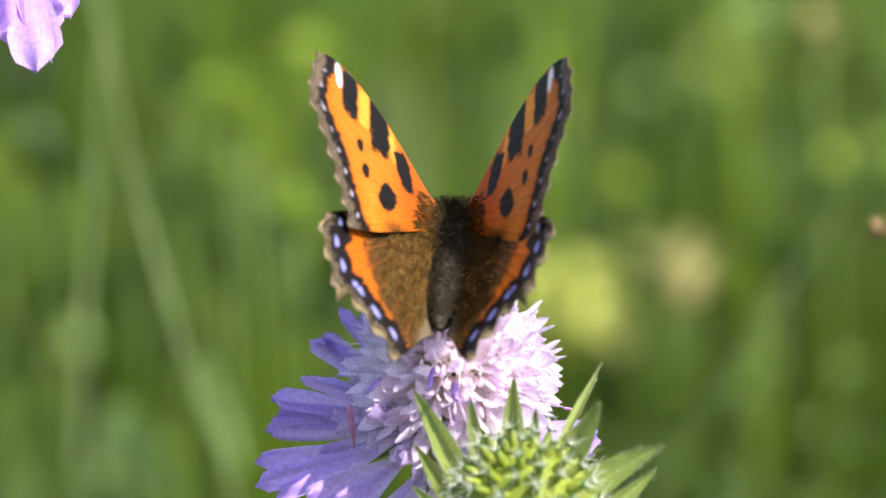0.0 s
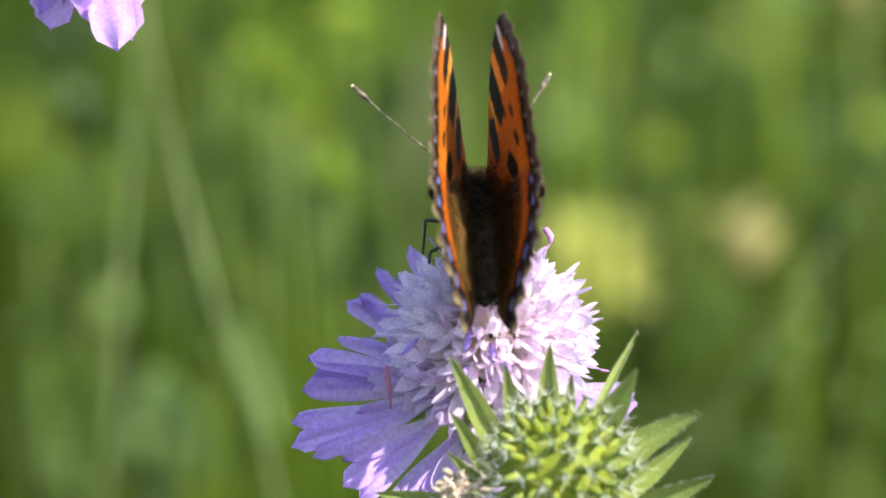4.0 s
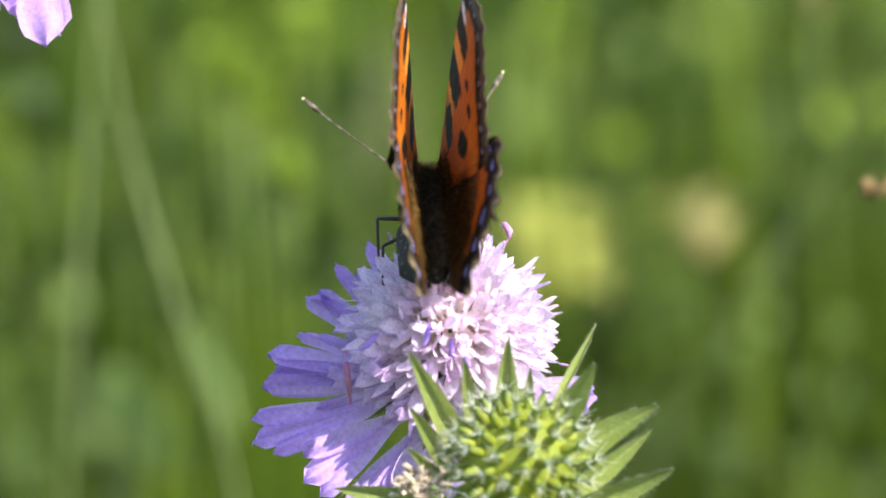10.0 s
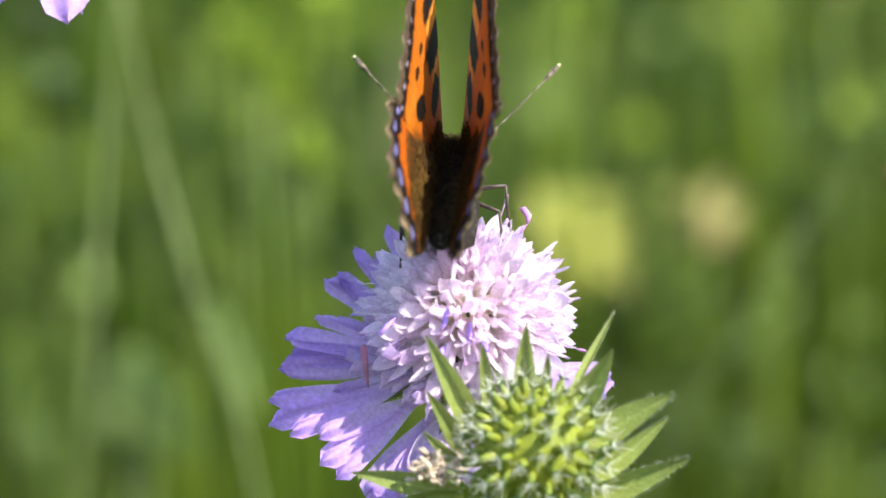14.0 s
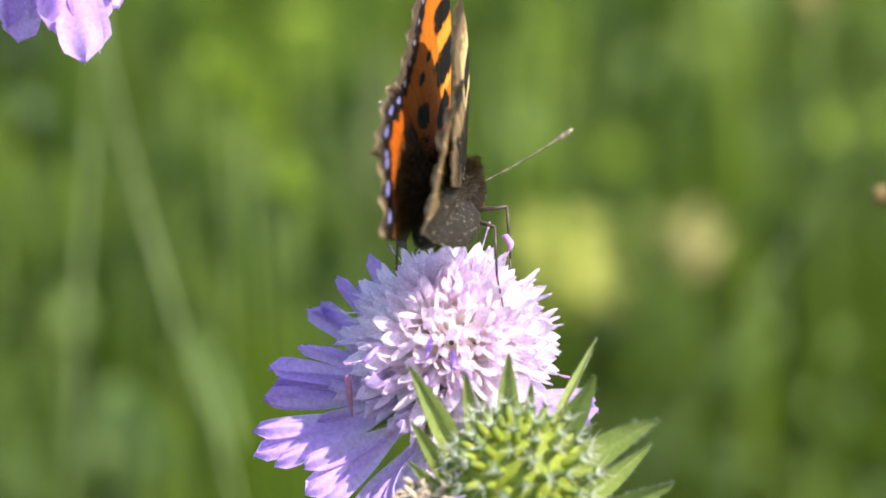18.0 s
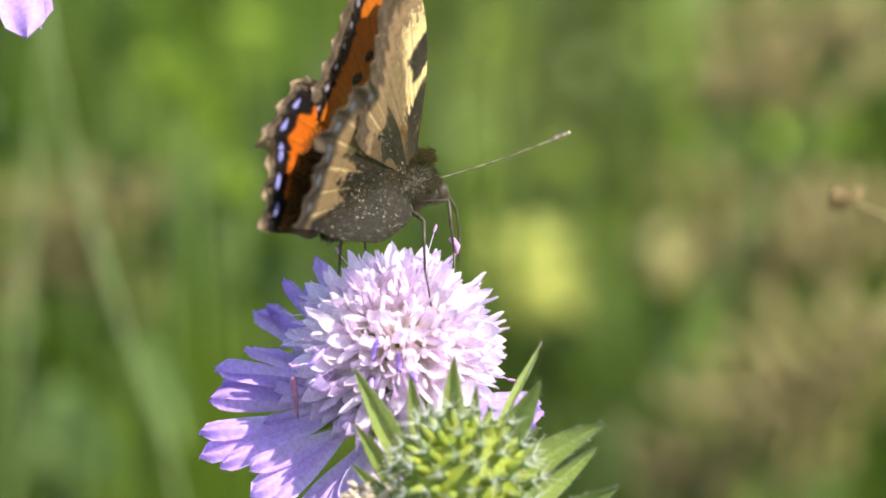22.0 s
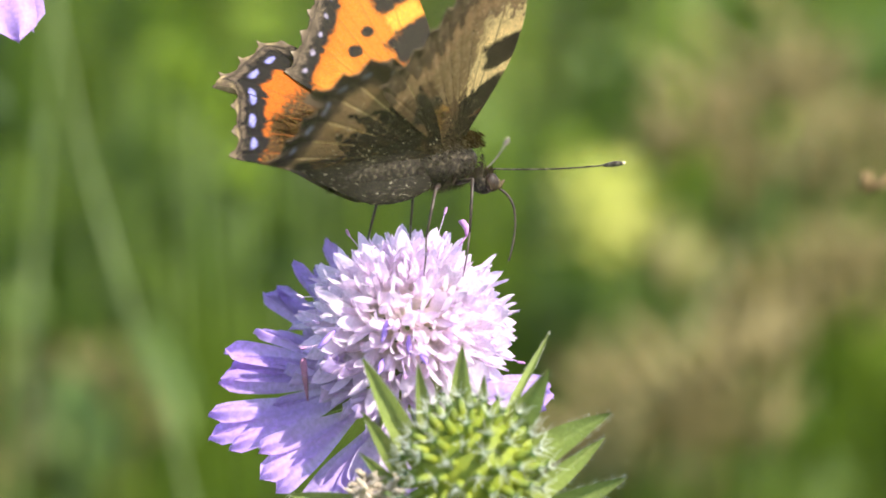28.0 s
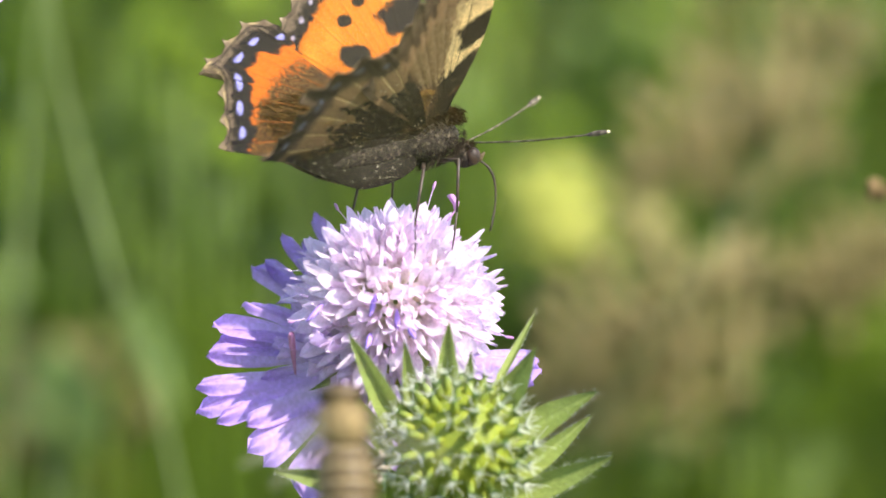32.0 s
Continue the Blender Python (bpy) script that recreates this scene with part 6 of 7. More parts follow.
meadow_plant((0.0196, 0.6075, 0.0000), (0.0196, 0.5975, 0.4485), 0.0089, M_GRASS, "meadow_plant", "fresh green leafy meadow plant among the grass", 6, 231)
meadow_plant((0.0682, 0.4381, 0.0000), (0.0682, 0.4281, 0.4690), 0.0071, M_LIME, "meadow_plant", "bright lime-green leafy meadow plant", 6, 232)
meadow_plant((0.0243, 0.6614, 0.0000), (0.0243, 0.6514, 0.3892), 0.0056, M_SHADE_GREEN, "meadow_plant", "leafy plant with meadow shade in its dark green colour", 6, 233)
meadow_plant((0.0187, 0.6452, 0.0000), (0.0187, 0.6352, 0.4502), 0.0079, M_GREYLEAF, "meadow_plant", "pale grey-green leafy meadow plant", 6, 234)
meadow_plant((-0.0498, 0.5777, 0.0000), (-0.0498, 0.5677, 0.4360), 0.0049, M_SHADE_GREEN, "meadow_plant", "leafy plant with meadow shade in its dark green colour", 6, 235)
meadow_plant((-0.0507, 0.4109, 0.0000), (-0.0507, 0.4009, 0.4571), 0.0053, M_SHADE_GREEN, "meadow_plant", "leafy plant with meadow shade in its dark green colour", 6, 236)
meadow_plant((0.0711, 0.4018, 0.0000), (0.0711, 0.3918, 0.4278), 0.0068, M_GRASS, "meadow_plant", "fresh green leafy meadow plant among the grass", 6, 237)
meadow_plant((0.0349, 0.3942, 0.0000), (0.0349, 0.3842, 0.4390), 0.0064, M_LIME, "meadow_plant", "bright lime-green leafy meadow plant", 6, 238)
meadow_plant((-0.0532, 0.4875, 0.0000), (-0.0532, 0.4775, 0.4174), 0.0052, M_SHADE_GREEN, "meadow_plant", "leafy plant with meadow shade in its dark green colour", 6, 239)
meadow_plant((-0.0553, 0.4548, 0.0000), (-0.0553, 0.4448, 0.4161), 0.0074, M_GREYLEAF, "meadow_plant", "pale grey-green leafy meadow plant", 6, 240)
meadow_plant((0.0034, 0.6014, 0.0000), (0.0034, 0.5914, 0.4706), 0.0067, M_SHADE_GREEN, "meadow_plant", "leafy plant with meadow shade in its dark green colour", 6, 241)
meadow_plant((-0.0815, 0.4709, 0.0000), (-0.0815, 0.4609, 0.4178), 0.0034, M_SHADE_GREEN, "meadow_plant", "leafy plant with meadow shade in its dark green colour", 6, 242)
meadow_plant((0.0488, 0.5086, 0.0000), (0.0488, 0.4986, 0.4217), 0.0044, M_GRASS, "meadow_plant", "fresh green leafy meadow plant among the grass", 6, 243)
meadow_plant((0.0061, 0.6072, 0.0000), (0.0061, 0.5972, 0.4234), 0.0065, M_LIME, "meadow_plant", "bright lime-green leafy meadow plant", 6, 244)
meadow_plant((0.0120, 0.4461, 0.0000), (0.0120, 0.4361, 0.4309), 0.0040, M_SHADE_GREEN, "meadow_plant", "leafy plant with meadow shade in its dark green colour", 6, 245)
meadow_plant((0.0368, 0.4100, 0.0000), (0.0368, 0.4000, 0.4240), 0.0070, M_GREYLEAF, "meadow_plant", "pale grey-green leafy meadow plant", 9, 400)
meadow_plant((0.0462, 0.3900, 0.0000), (0.0462, 0.3800, 0.4194), 0.0070, M_GREYLEAF, "meadow_plant", "pale grey-green leafy meadow plant", 9, 401)
meadow_plant((0.0602, 0.4300, 0.0000), (0.0602, 0.4200, 0.4188), 0.0070, M_GREYLEAF, "meadow_plant", "pale grey-green leafy meadow plant", 9, 402)
meadow_plant((0.0321, 0.4100, 0.0000), (0.0321, 0.4000, 0.4153), 0.0060, M_GRASS, "meadow_plant", "fresh green leafy meadow plant among the grass", 8, 403)
meadow_plant((0.0689, 0.4300, 0.0000), (0.0689, 0.4200, 0.4266), 0.0070, M_GREYLEAF, "meadow_plant", "pale grey-green leafy meadow plant", 8, 404)
meadow_plant((0.0731, 0.4100, 0.0000), (0.0731, 0.4000, 0.4150), 0.0070, M_GREYLEAF, "meadow_plant", "pale grey-green leafy meadow plant", 8, 405)
meadow_plant((-0.0404, 0.3700, 0.0000), (-0.0404, 0.3600, 0.4223), 0.0060, M_GREYLEAF, "meadow_plant", "pale grey-green leafy meadow plant", 9, 406)
meadow_plant((-0.0301, 0.3900, 0.0000), (-0.0301, 0.3800, 0.4247), 0.0060, M_GRASS, "meadow_plant", "fresh green leafy meadow plant among the grass", 9, 407)
meadow_plant((-0.0218, 0.3900, 0.0000), (-0.0218, 0.3800, 0.4189), 0.0060, M_GREYLEAF, "meadow_plant", "pale grey-green leafy meadow plant", 9, 408)
meadow_plant((-0.0621, 0.3700, 0.0000), (-0.0621, 0.3600, 0.4271), 0.0060, M_GREYLEAF, "meadow_plant", "pale grey-green leafy meadow plant", 9, 409)
meadow_plant((-0.0719, 0.3900, 0.0000), (-0.0719, 0.3800, 0.4325), 0.0060, M_GRASS, "meadow_plant", "fresh green leafy meadow plant among the grass", 8, 410)
grass_g1 = dry_grass((0.0309, 0.2493, -0.0600), (0.0309, 0.2493, 0.4622), 0.024, 49, "dry straw-coloured grass head swaying in the meadow", 110, 2.7, 0.85)
grass_g2 = dry_grass((0.0418, 0.2919, -0.0600), (0.0418, 0.2919, 0.4826), 0.024, 50, "dry straw-coloured grass head swaying in the meadow", 110, 2.7, 0.85)
grass_g3 = dry_grass((0.0616, 0.3094, -0.0600), (0.0616, 0.3094, 0.4597), 0.024, 51, "dry straw-coloured grass head swaying in the meadow", 110, 2.7, 0.85)
grass_g5 = dry_grass((0.0523, 0.3530, -0.0600), (0.0523, 0.3530, 0.4886), 0.024, 53, "dry straw-coloured grass head swaying in the meadow", 110, 2.7, 0.85)
grass_g6 = dry_grass((0.0278, 0.2680, -0.0600), (0.0278, 0.2680, 0.4493), 0.024, 54, "dry straw-coloured grass head swaying in the meadow", 110, 2.7, 0.85)
grass_g7 = dry_grass((-0.0595, 0.3269, -0.0600), (-0.0595, 0.3269, 0.4366), 0.024, 55, "dry straw-coloured grass head swaying in the meadow", 110, 2.7, 0.85)
grass_g4 = dry_grass((-0.0015, -0.3153, -0.0600), (-0.0015, -0.3153, 0.5419), 0.006, 52, "dry straw-coloured grass head swaying near the lens", 4, 0.3, 0.45)
seed_stalk = seed_on_stem((0.0936, 0.0721, -0.0300), (0.0436, 0.0521, 0.4983))
bee = build_bee()


# ---- what moves ----
# seconds, place, pitch, roll, heading, lift of the left and right forewings, their sweep, lift of the hindwings, twist of the forewings
FLIGHT = [
    (0, 0.00117, 0.00441, 0.50354, 33.9, -1.1, -6.9, 56.2, 51.8, -6.0, -7.1, 48.4, 42.1, 4.4, 11.9),
    (0.5, 0.00087, 0.00444, 0.50375, 34.2, -0.5, -4.2, 40.2, 42.1, -3.9, -5.3, 34.5, 34.2, 3.9, 9.5),
    (1, 0.00067, 0.00447, 0.50401, 34.6, 0.2, -1.4, 24.3, 30.4, -1.9, -3.6, 20.6, 24.4, 3.4, 7.0),
    (1.5, 0.00062, 0.00439, 0.50326, 33.1, 0.3, -1.0, 53.1, 43.3, -3.1, -3.9, 50.3, 38.1, 5.6, 10.5),
    (2, 0.00044, 0.00432, 0.50251, 31.6, 0.5, -0.6, 81.9, 79.2, -4.4, -4.2, 80.1, 74.8, 7.8, 14.0),
    (2.5, 0.00015, 0.00436, 0.50267, 32.7, 0.6, 0.5, 79.6, 84.9, -5.3, -5.2, 77.2, 79.9, 8.5, 14.6),
    (4.5, 0.00006, 0.00440, 0.50320, 37.1, 1.1, 4.9, 70.5, 80.6, -9.0, -9.0, 65.9, 73.2, 11.6, 17.0),
    (5, -0.00008, 0.00440, 0.50322, 38.2, 1.2, 6.0, 68.2, 81.2, -10.0, -10.0, 63.1, 73.3, 12.3, 17.6),
    (5.5, 0.00008, 0.00437, 0.50290, 37.7, 0.5, 6.3, 70.0, 83.6, -9.8, -9.4, 64.8, 75.8, 11.7, 16.7),
    (6, 0.00018, 0.00433, 0.50254, 37.2, -0.2, 6.6, 71.7, 80.9, -9.7, -8.9, 66.5, 73.2, 11.1, 15.9),
    (6.5, 0.00012, 0.00435, 0.50278, 36.8, -0.3, 5.6, 68.4, 79.7, -9.4, -8.1, 62.9, 71.3, 9.7, 15.8),
    (7, -0.00006, 0.00436, 0.50293, 36.3, -0.3, 4.6, 65.1, 80.5, -9.0, -7.3, 59.4, 71.4, 8.2, 15.7),
    (7.5, -0.00018, 0.00438, 0.50317, 35.9, -0.4, 3.5, 61.9, 80.3, -8.7, -6.5, 55.9, 70.5, 6.8, 15.6),
    (8, -0.00042, 0.00442, 0.50349, 35.4, -0.5, 2.5, 58.6, 72.1, -8.3, -5.7, 52.4, 61.6, 5.3, 15.6),
    (8.5, -0.00040, 0.00439, 0.50328, 30.7, -2.2, 1.6, 70.8, 62.0, -7.8, -6.1, 66.1, 52.8, 7.5, 12.8),
    (9, -0.00032, 0.00437, 0.50306, 25.9, -4.0, 0.7, 83.0, 68.8, -7.3, -6.4, 79.7, 61.1, 9.7, 10.1),
    (9.5, -0.00039, 0.00437, 0.50304, 26.9, -3.7, 1.2, 82.5, 72.3, -7.6, -6.5, 79.1, 64.6, 10.1, 9.7),
    (10, -0.00055, 0.00440, 0.50321, 27.9, -3.3, 1.6, 82.0, 72.7, -7.9, -6.7, 78.5, 65.0, 10.5, 9.3),
    (10.5, -0.00081, 0.00442, 0.50327, 28.9, -3.0, 2.0, 81.4, 74.1, -8.2, -6.8, 77.9, 66.5, 10.9, 8.9),
    (11, -0.00080, 0.00444, 0.50343, 29.9, -2.6, 2.5, 80.9, 73.5, -8.4, -7.0, 77.3, 66.0, 11.3, 8.5),
    (11.5, -0.00061, 0.00446, 0.50353, 29.1, -2.6, 1.4, 84.0, 80.2, -8.1, -6.7, 79.6, 72.5, 10.7, 10.6),
    (12, -0.00029, 0.00447, 0.50366, 28.4, -2.6, 0.4, 87.5, 79.8, -7.8, -6.5, 82.2, 72.1, 10.1, 12.6),
    (12.5, -0.00007, 0.00448, 0.50380, 27.6, -2.7, -0.7, 81.0, 75.4, -7.5, -6.2, 74.8, 67.6, 9.5, 14.7),
    (13, 0.00018, 0.00451, 0.50404, 26.8, -2.7, -1.8, 76.1, 70.1, -7.2, -5.9, 69.1, 62.1, 8.8, 16.8),
    (13.5, -0.00004, 0.00452, 0.50409, 26.1, -2.5, -3.8, 79.5, 71.9, -5.7, -3.5, 73.0, 64.0, 8.9, 15.0),
    (14, -0.00013, 0.00456, 0.50438, 25.3, -2.3, -5.8, 82.8, 73.7, -4.3, -1.1, 76.8, 65.9, 9.0, 13.3),
    (14.5, -0.00012, 0.00457, 0.50458, 24.5, -2.1, -7.9, 86.2, 78.5, -2.9, 1.3, 80.7, 70.7, 9.1, 11.5),
    (16.5, 0.00190, 0.00460, 0.50490, 19.2, -1.1, -15.2, 88.4, 69.8, -8.0, -23.9, 85.2, 65.8, 4.4, 11.8),
    (17, 0.00256, 0.00467, 0.50538, 17.9, -0.9, -17.0, 88.9, 69.7, -9.2, -30.3, 86.4, 66.5, 3.2, 11.9),
    (17.5, 0.00224, 0.00466, 0.50539, 17.0, -0.9, -15.6, 87.7, 72.7, -7.5, -28.8, 85.1, 69.6, 5.2, 10.8),
    (18, 0.00195, 0.00461, 0.50514, 16.1, -0.9, -14.2, 86.5, 75.8, -5.8, -27.3, 83.8, 72.7, 7.1, 9.8),
    (18.5, 0.00185, 0.00459, 0.50498, 18.8, -0.7, -16.1, 87.7, 74.2, -7.2, -23.9, 84.1, 71.2, 6.3, 12.2),
    (19, 0.00174, 0.00461, 0.50508, 21.5, -0.5, -18.1, 88.8, 72.7, -8.7, -20.6, 84.5, 69.7, 5.5, 14.7),
    (19.5, 0.00191, 0.00466, 0.50544, 21.2, -0.1, -20.0, 89.0, 71.7, -8.8, -20.4, 84.7, 69.0, 5.3, 13.7),
    (20, 0.00200, 0.00465, 0.50548, 20.9, 0.4, -21.9, 89.3, 72.8, -8.8, -20.2, 85.0, 70.4, 5.1, 12.8),
    (20.5, 0.00229, 0.00462, 0.50525, 20.7, 0.8, -23.8, 89.5, 71.8, -8.9, -19.9, 85.3, 69.8, 5.0, 11.8),
    (21, 0.00247, 0.00462, 0.50528, 20.4, 1.3, -25.7, 89.7, 66.9, -8.9, -19.7, 85.5, 65.1, 4.8, 10.9),
    (21.5, 0.00252, 0.00468, 0.50571, 18.9, -0.0, -30.2, 92.0, 67.5, -9.4, -17.3, 88.1, 63.0, 5.6, 9.9),
    (22, 0.00239, 0.00473, 0.50617, 17.4, -1.3, -34.7, 94.3, 70.0, -9.8, -14.8, 90.7, 63.0, 6.3, 9.0),
    (22.5, 0.00259, 0.00471, 0.50605, 16.8, -1.1, -36.6, 88.5, 73.5, -8.5, -13.2, 85.8, 68.1, 8.6, 8.7),
    (23, 0.00286, 0.00472, 0.50633, 16.3, -0.9, -38.4, 82.8, 74.9, -7.2, -11.5, 80.8, 71.2, 11.0, 8.5),
    (23.5, 0.00348, 0.00477, 0.50668, 15.8, -2.6, -39.3, 79.4, 61.2, -6.8, -11.7, 76.6, 53.1, 4.6, 9.8),
    (24, 0.00384, 0.00484, 0.50723, 16.4, -1.7, -46.0, 72.0, 46.0, -7.8, -9.9, 69.8, 38.9, 0.8, 9.8),
    (24.5, 0.00351, 0.00481, 0.50702, 16.7, -2.6, -46.9, 77.3, 46.2, -8.6, -11.9, 75.0, 39.6, -0.4, 9.4),
    (25, 0.00333, 0.00483, 0.50726, 17.0, -3.4, -47.8, 82.7, 49.3, -9.3, -13.9, 80.2, 43.2, -1.7, 9.0),
    (25.5, 0.00350, 0.00482, 0.50721, 15.1, -3.1, -49.4, 78.6, 47.6, -9.6, -13.0, 75.6, 42.1, -0.5, 8.8),
    (27.5, 0.00509, 0.00478, 0.50687, 7.4, -1.9, -55.6, 62.5, 47.7, -10.9, -9.5, 57.3, 44.3, 4.4, 7.8),
    (28, 0.00552, 0.00481, 0.50704, 5.5, -1.7, -57.2, 58.5, 49.0, -11.2, -8.7, 52.8, 46.2, 5.6, 7.6),
    (28.5, 0.00537, 0.00477, 0.50659, 4.4, -2.4, -57.6, 63.7, 58.1, -7.2, -9.1, 57.9, 53.2, 5.7, 8.7),
    (29, 0.00533, 0.00477, 0.50645, 3.2, -3.2, -58.0, 68.8, 61.1, -3.3, -9.6, 63.1, 54.2, 5.8, 9.7),
    (29.5, 0.00558, 0.00485, 0.50699, 6.6, -1.3, -57.4, 60.4, 49.2, -6.4, -9.9, 54.1, 43.0, 6.0, 7.4),
    (30, 0.00616, 0.00489, 0.50748, 10.1, 0.7, -56.7, 52.0, 29.3, -9.5, -10.2, 45.2, 23.8, 6.1, 5.0),
    (30.5, 0.00620, 0.00493, 0.50790, 11.2, 0.7, -59.3, 52.9, 28.1, -10.9, -9.0, 45.6, 24.5, 5.2, 3.8),
    (31, 0.00597, 0.00496, 0.50808, 12.3, 0.6, -61.8, 53.8, 30.9, -12.2, -7.9, 46.1, 29.2, 4.3, 2.5),
    (31.5, 0.00550, 0.00489, 0.50744, 10.9, 1.1, -57.5, 56.8, 43.6, -8.2, -10.5, 50.8, 40.1, 5.8, 5.7),
    (32, 0.00502, 0.00486, 0.50710, 9.6, 1.5, -53.2, 59.9, 51.3, -4.2, -13.1, 55.6, 45.9, 7.3, 8.9)]
# seconds, rise and turn to the left of each antenna
ANTENNA_LEFT = [(0, 0.6, 46.7), (1.0, 0.6, 46.7), (2.0, 19.7, 54.0), (5.0, 16.7, 51.6), (6.0, 13.0, 51.2), (7.0, 26.7, 53.2), (9.0, 18.2, 49.6), (11.0, 18.7, 49.3), (13.0, 24.5, 46.1), (28.0, 3.2, 47.4), (29.0, 8.4, 47.9), (30.0, -0.1, 36.3), (31.0, 1.1, 39.2), (32.0, 2.4, 23.2)]
ANTENNA_RIGHT = [(0, -3.8, -31.6), (1.0, -3.8, -31.6), (2.0, 10.1, -28.5), (5.0, 12.9, -30.3), (7.0, 21.7, -33.4), (11.0, 16.2, -32.8), (13.0, 15.7, -39.3), (17.0, 0.8, -24.8), (19.0, 3.8, -29.6), (21.0, 0.7, -29.4), (22.0, -1.7, -25.8), (23.0, 1.5, -19.6), (24.0, -6.2, -13.4), (25.0, -9.6, -14.3), (28.0, 1.8, -67.9), (29.0, 5.1, -66.9), (30.0, 1.9, -70.7), (31.0, 4.8, -72.0), (32.0, 5.0, -68.1)]
# seconds, lean to the right in degrees, rise in metres
SWAY_MAIN = [(0, -0.031, -0.00078), (0.5, -0.028, -0.00074), (1, -0.010, -0.00063), (1.5, -0.016, -0.00051), (2, -0.014, -0.00044), (2.5, -0.026, -0.00027), (4.5, -0.017, -0.00030), (5, -0.013, -0.00042), (5.5, -0.011, -0.00022), (6, -0.019, -0.00015), (6.5, -0.014, -0.00015), (7, -0.013, -0.00020), (7.5, -0.014, -0.00032), (8, -0.001, -0.00015), (8.5, -0.002, -0.00013), (9, -0.016, -0.00026), (9.5, -0.007, -0.00041), (10, -0.010, -0.00032), (10.5, -0.025, -0.00040), (11, -0.016, -0.00025), (11.5, -0.004, -0.00030), (12, -0.010, -0.00030), (12.5, -0.004, -0.00016), (13, -0.010, -0.00006), (13.5, -0.011, -0.00017), (14, -0.013, -0.00021), (14.5, -0.008, -0.00025), (16.5, -0.011, -0.00009), (17, 0.002, 0.00034), (17.5, 0.007, 0.00032), (18, -0.004, -0.00016), (18.5, 0.005, -0.00030), (19, 0.002, -0.00007), (19.5, 0.009, 0.00046), (20, 0.002, 0.00046), (20.5, -0.010, 0.00021), (21, -0.001, 0.00029), (21.5, 0.004, 0.00008), (22, 0.005, -0.00007), (22.5, -0.001, -0.00023), (23, -0.010, 0.00012), (23.5, 0.009, 0.00035), (24, 0.021, 0.00049), (24.5, 0.005, 0.00008), (25, 0.014, 0.00021), (25.5, -0.013, 0.00034), (27.5, 0.014, 0.00026), (28, 0.024, 0.00053), (28.5, 0.015, 0.00025), (29, 0.029, 0.00044), (29.5, 0.036, 0.00067), (30, 0.057, 0.00081), (30.5, 0.051, 0.00081), (31, 0.036, 0.00062), (31.5, 0.024, 0.00045), (32, 0.038, 0.00081)]
SWAY_SIDE = [(0, -0.302, -0.00017), (0.5, -0.293, -0.00092), (1, 0.034, 0.00003), (1.5, 0.334, 0.00070), (2, 0.373, -0.00104), (2.5, 0.098, -0.00171), (4.5, 0.139, 0.00056), (5, 0.244, 0.00124), (5.5, 0.147, 0.00048), (6, 0.012, -0.00055), (6.5, -0.161, -0.00093), (7, -0.195, -0.00055), (7.5, -0.082, -0.00017), (8, 0.028, -0.00025), (8.5, 0.125, 0.00024), (9, 0.178, 0.00070), (9.5, 0.036, 0.00037), (10, -0.154, -0.00085), (10.5, -0.198, -0.00126), (11, -0.141, -0.00045), (11.5, 0.009, 0.00033), (12, 0.124, 0.00081), (12.5, 0.086, 0.00077), (13, -0.086, 0.00002), (13.5, -0.191, -0.00030), (14, -0.152, -0.00051), (14.5, -0.093, -0.00025), (16.5, -0.019, 0.00038), (17, -0.122, -0.00040), (17.5, -0.017, -0.00079), (18, 0.230, -0.00008), (18.5, 0.377, 0.00127), (19, 0.268, 0.00074), (19.5, 0.011, -0.00098), (20, -0.146, -0.00126), (20.5, -0.119, -0.00063), (21, 0.026, -0.00017), (21.5, 0.212, -0.00030), (22, 0.184, 0.00215), (22.5, -0.116, 0.00335), (23, -0.225, 0.00216), (23.5, -0.069, 0.00098), (24, 0.032, 0.00026), (24.5, 0.012, -0.00131), (25, -0.067, -0.00201), (25.5, -0.201, 0.00046), (27.5, 0.156, -0.00020), (28, 0.019, 0.00032), (29, -0.108, -0.00015), (30, -0.079, 0.00057), (31, -0.041, -0.00141), (32, -0.114, 0.00070)]
SWAY_YELLOW = [(0, 0.000, -0.00089), (2.5, -0.218, -0.00000), (9, -0.196, 0.00223), (14, -0.141, 0.00089), (18.5, 0.054, 0.00179), (19, 0.707, 0.00312), (19.5, 2.264, 0.00286), (20, 3.341, 0.00759), (20.5, 0.642, 0.01009), (21, -0.816, 0.00179), (21.5, -1.143, 0.00089), (22, 0.392, 0.00071), (22.5, 3.591, 0.00812), (23, 3.896, 0.01161), (23.5, 1.382, 0.00384), (24, -0.152, 0.00107), (24.5, 0.054, -0.00134), (25, 0.729, 0.00205), (25.5, 2.057, 0.00500), (27.5, 0.903, 0.00268), (28, 1.632, 0.00937), (28.5, 1.556, 0.00750), (29, 0.925, 0.00241), (29.5, 0.522, -0.00062), (30, 0.609, 0.00411), (30.5, 1.252, 0.00759), (31, 1.121, 0.00705), (31.5, 0.990, 0.00482), (32, 0.958, 0.00545)]
SWAY_BEIGE = [(0, -0.364, -0.00026), (1, 0.021, -0.00104), (2, 0.187, -0.00122), (4.5, 0.166, 0.00052), (9, 0.166, 0.00087), (13, -0.094, -0.00009), (14.5, -0.083, 0.00026), (17, -0.260, -0.00000), (19, 0.125, 0.00009), (20, -0.208, -0.00191), (21, 0.249, -0.00157), (22, 0.364, -0.00131), (25, 0.208, -0.00087), (28, 0.426, -0.00261), (31, 0.156, -0.00191), (32, 0.042, -0.00000)]
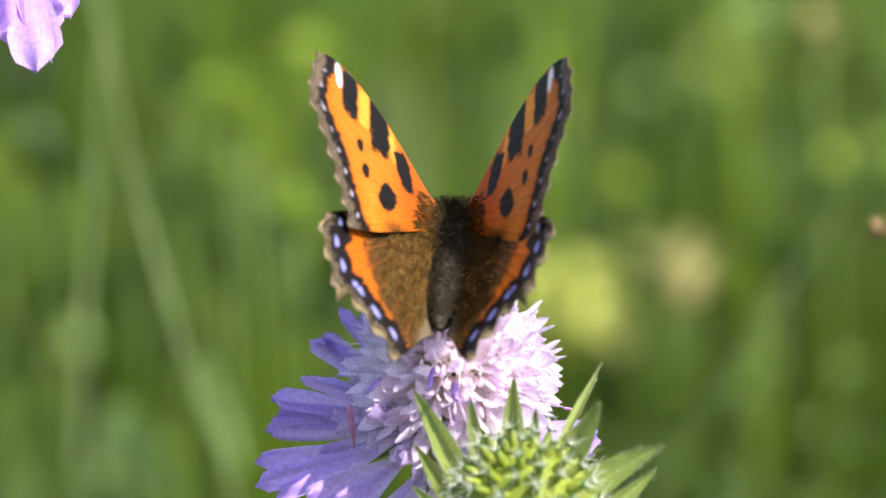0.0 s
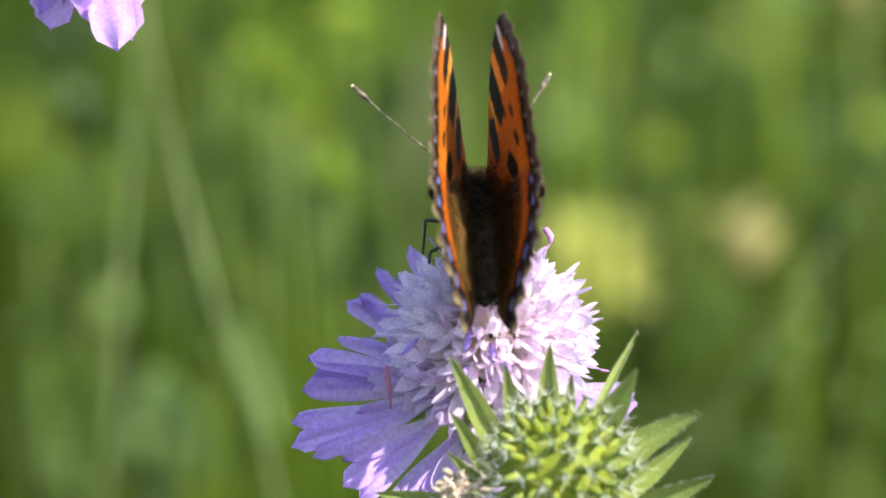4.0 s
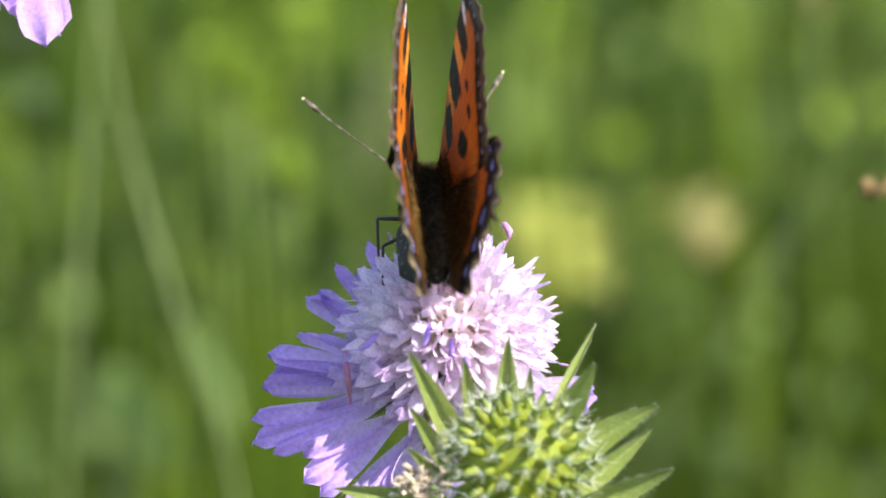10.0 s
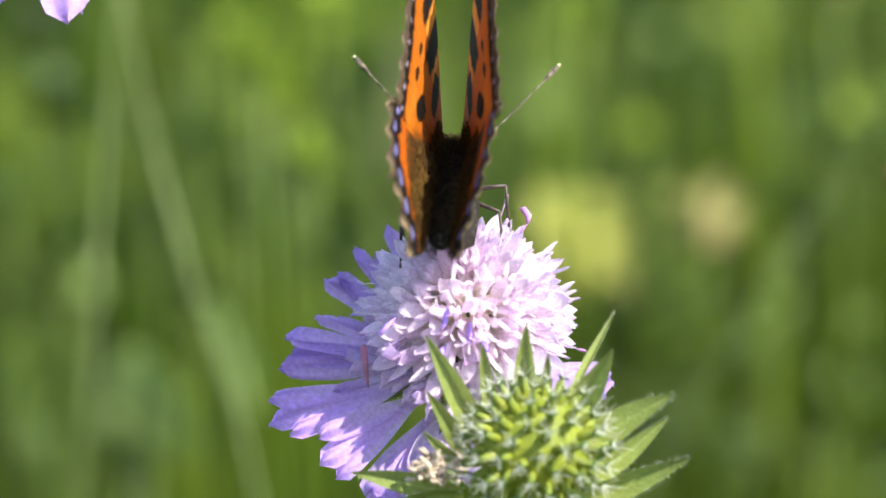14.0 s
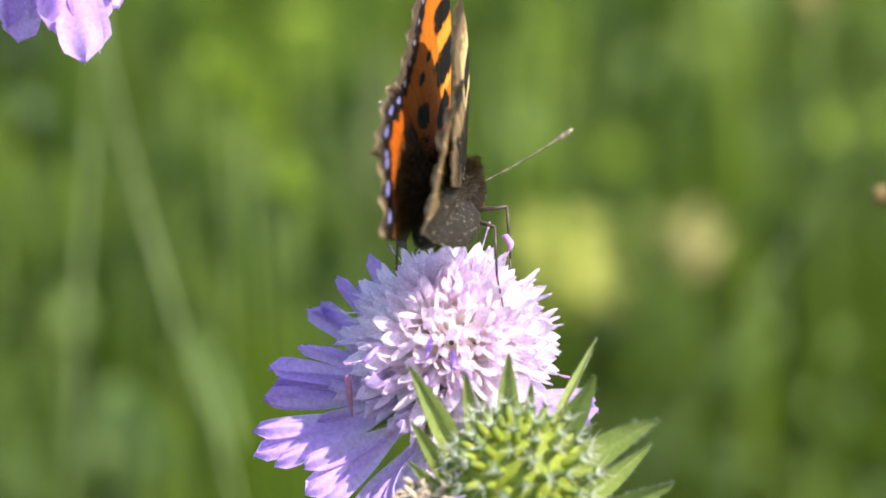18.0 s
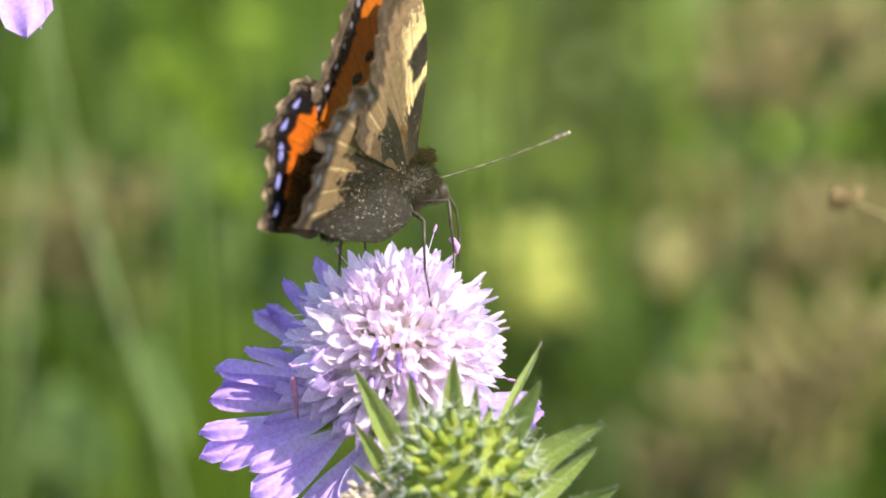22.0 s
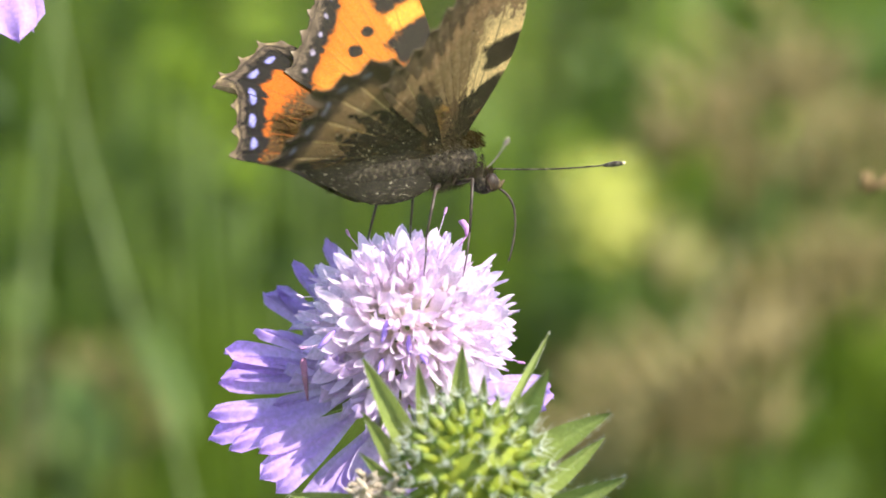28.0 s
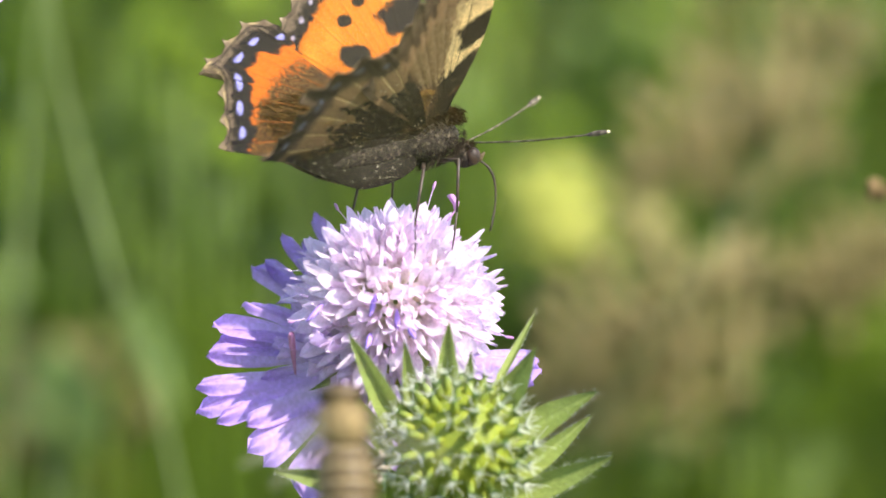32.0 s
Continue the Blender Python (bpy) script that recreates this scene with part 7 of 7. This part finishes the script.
SWAY_G1 = [(0, 5.884, -0.01268), (18.5, 5.988, -0.01619), (19.5, 3.159, -0.00642), (20, 2.255, -0.00357), (21, 2.789, -0.00608), (22, 3.501, -0.00605), (23, 0.636, 0.00100), (23.5, 1.211, 0.00083), (25, 1.524, 0.00834), (25.5, 1.467, 0.00841), (27.5, 1.332, -0.00991), (28, 1.346, -0.01053), (29, 1.712, -0.01047), (30, 1.792, -0.00525), (31, 1.498, -0.00434), (32, 0.968, -0.00410)]
SWAY_G2 = [(0, 6.165, 0.01877), (18.5, 6.266, 0.01508), (19.5, 1.491, 0.01790), (20, 0.090, 0.01506), (21, 1.568, 0.00846), (22, 2.081, 0.01266), (23, 1.437, 0.01928), (25.5, 1.195, 0.01966), (28, 1.081, 0.00376), (29, 1.965, 0.00222), (30, 1.812, 0.00695), (31, 1.293, 0.00705), (32, 1.012, -0.00428)]
SWAY_G3 = [(0, 5.252, 0.00481), (18.5, 5.362, 0.00103), (20, 0.932, 0.00138), (23, 0.691, 0.00709), (25.5, 0.002, 0.00748), (28, 0.051, -0.00295), (31, 0.742, -0.00539), (32, 1.054, -0.00433)]
SWAY_G5 = [(0, 6.842, -0.00833), (18.5, 6.954, -0.01230), (20, 1.514, -0.01292), (21, 0.394, -0.01854), (22, 0.378, -0.02648), (23, 0.635, -0.03721), (25, -0.861, -0.04137), (25.5, -1.483, -0.03686), (28, 1.542, -0.01558), (30, 1.698, -0.02012), (31, 1.503, -0.01642), (32, 1.089, -0.00459)]
SWAY_G6 = [(0, 8.980, -0.00592), (18.5, 9.088, -0.00951), (20, 3.427, -0.00921), (22, 2.590, -0.00860), (23, 0.405, 0.00583), (25, 0.062, 0.00052), (28, 0.881, -0.00681), (30, 2.734, -0.00457), (31, 0.543, -0.00377), (32, 1.000, -0.00425)]
SWAY_G7 = [(0, -5.390, 0.05120), (17.5, -5.554, 0.04474), (18.5, -0.204, 0.04173), (19, 0.482, 0.04549), (20, 3.207, 0.03586), (21, 2.832, 0.02796), (22, 1.547, 0.02760), (23, 0.709, 0.02263), (25, 2.514, 0.02225), (25.5, 2.983, 0.05609), (28, 1.047, -0.00295), (30, 1.059, -0.00511), (32, 1.087, -0.00496)]
SWAY_G4 = [(0, -2.077, -0.00030), (18, -2.060, -0.00086), (19, -0.827, -0.00257), (19.5, -0.583, -0.00178), (20, -0.226, -0.00083), (20.5, 0.221, -0.00041), (21, 0.502, -0.00186), (22, 0.576, -0.00196), (22.5, 0.449, -0.00060), (23, 0.161, 0.00046), (23.5, -0.141, 0.00288), (24.5, 0.079, 0.00437), (27.5, 0.232, 0.00222), (28, 0.250, -0.00006), (28.5, 0.321, -0.00031), (29, 0.359, -0.00081), (29.5, 0.491, 0.00177), (31, 0.390, 0.00190), (32, 0.176, -0.00079)]
SWAY_SEED = [(0, 0.000, -0.00000), (10, -0.030, 0.00017), (14, 0.030, 0.00028), (23, 0.259, 0.00084), (28, 0.452, 0.00112), (29, 0.452, 0.00128), (32, 0.664, -0.00167)]
BEE_FLIGHT = [(0, 0.0232, -0.0516, 0.4092), (30.8, 0.0099, -0.0458, 0.4662), (31.2, 0.0038, -0.0445, 0.4764), (31.5, 0.0008, -0.0438, 0.4821), (31.7, -0.0008, -0.0434, 0.4853), (31.8, -0.0016, -0.0433, 0.4861), (31.9, -0.0026, -0.0432, 0.4873), (32, -0.0026, -0.0431, 0.4882)]


def sway(thing, rows):
    x, y, z = thing.matrix_basis.translation
    walk(thing, [(t, pose(x, y, z + rise, 0, lean, 0)) for t, lean, rise in rows])


def motions():
    walk(butterfly, [(r[0], pose(*r[1:7])) for r in FLIGHT])
    for (side, kind), w in wings.items():
        s = 1 if side == "left" else -1
        rows = []
        for r in FLIGHT:
            k = 0 if side == "left" else 1
            lift, sweep, twist = (r[7 + k], r[9 + k], r[13 + k]) if kind == "fore" else (r[11 + k], 0.0, 0.0)
            if kind == "hind" and side == "right" and r[0] > 16:
                near = 0.45 if r[0] < 26 else 0.0
                lift, sweep = near * r[8] + (1 - near) * r[12], 4.4 * near
            rows.append((r[0], pose(-s * 0.9 * MM, 0, 0.7 * MM, 0, s * lift, 0) @ pose(0, 0, 0, twist, 0, -s * sweep)))
        walk(w, rows)
    for s, side, rows in ((-1, "left", ANTENNA_LEFT), (1, "right", ANTENNA_RIGHT)):
        walk(antennae[side], [(t, pose(s * 0.5 * MM, 4.0 * MM, -1.7 * MM, rise, 0, turn)) for t, rise, turn in rows])
    walk(bee, [(t, pose(x, y, z, 68, 0, 8)) for t, x, y, z in BEE_FLIGHT])
    for thing, rows in ((main_flower, SWAY_MAIN), (side_flower, SWAY_SIDE), (yellow_flower, SWAY_YELLOW), (beige_bud, SWAY_BEIGE), (grass_g1, SWAY_G1), (grass_g2, SWAY_G2), (grass_g3, SWAY_G3), (grass_g4, SWAY_G4), (grass_g5, SWAY_G5), (grass_g6, SWAY_G6), (grass_g7, SWAY_G7), (seed_stalk, SWAY_SEED)):
        sway(thing, rows)


motions()
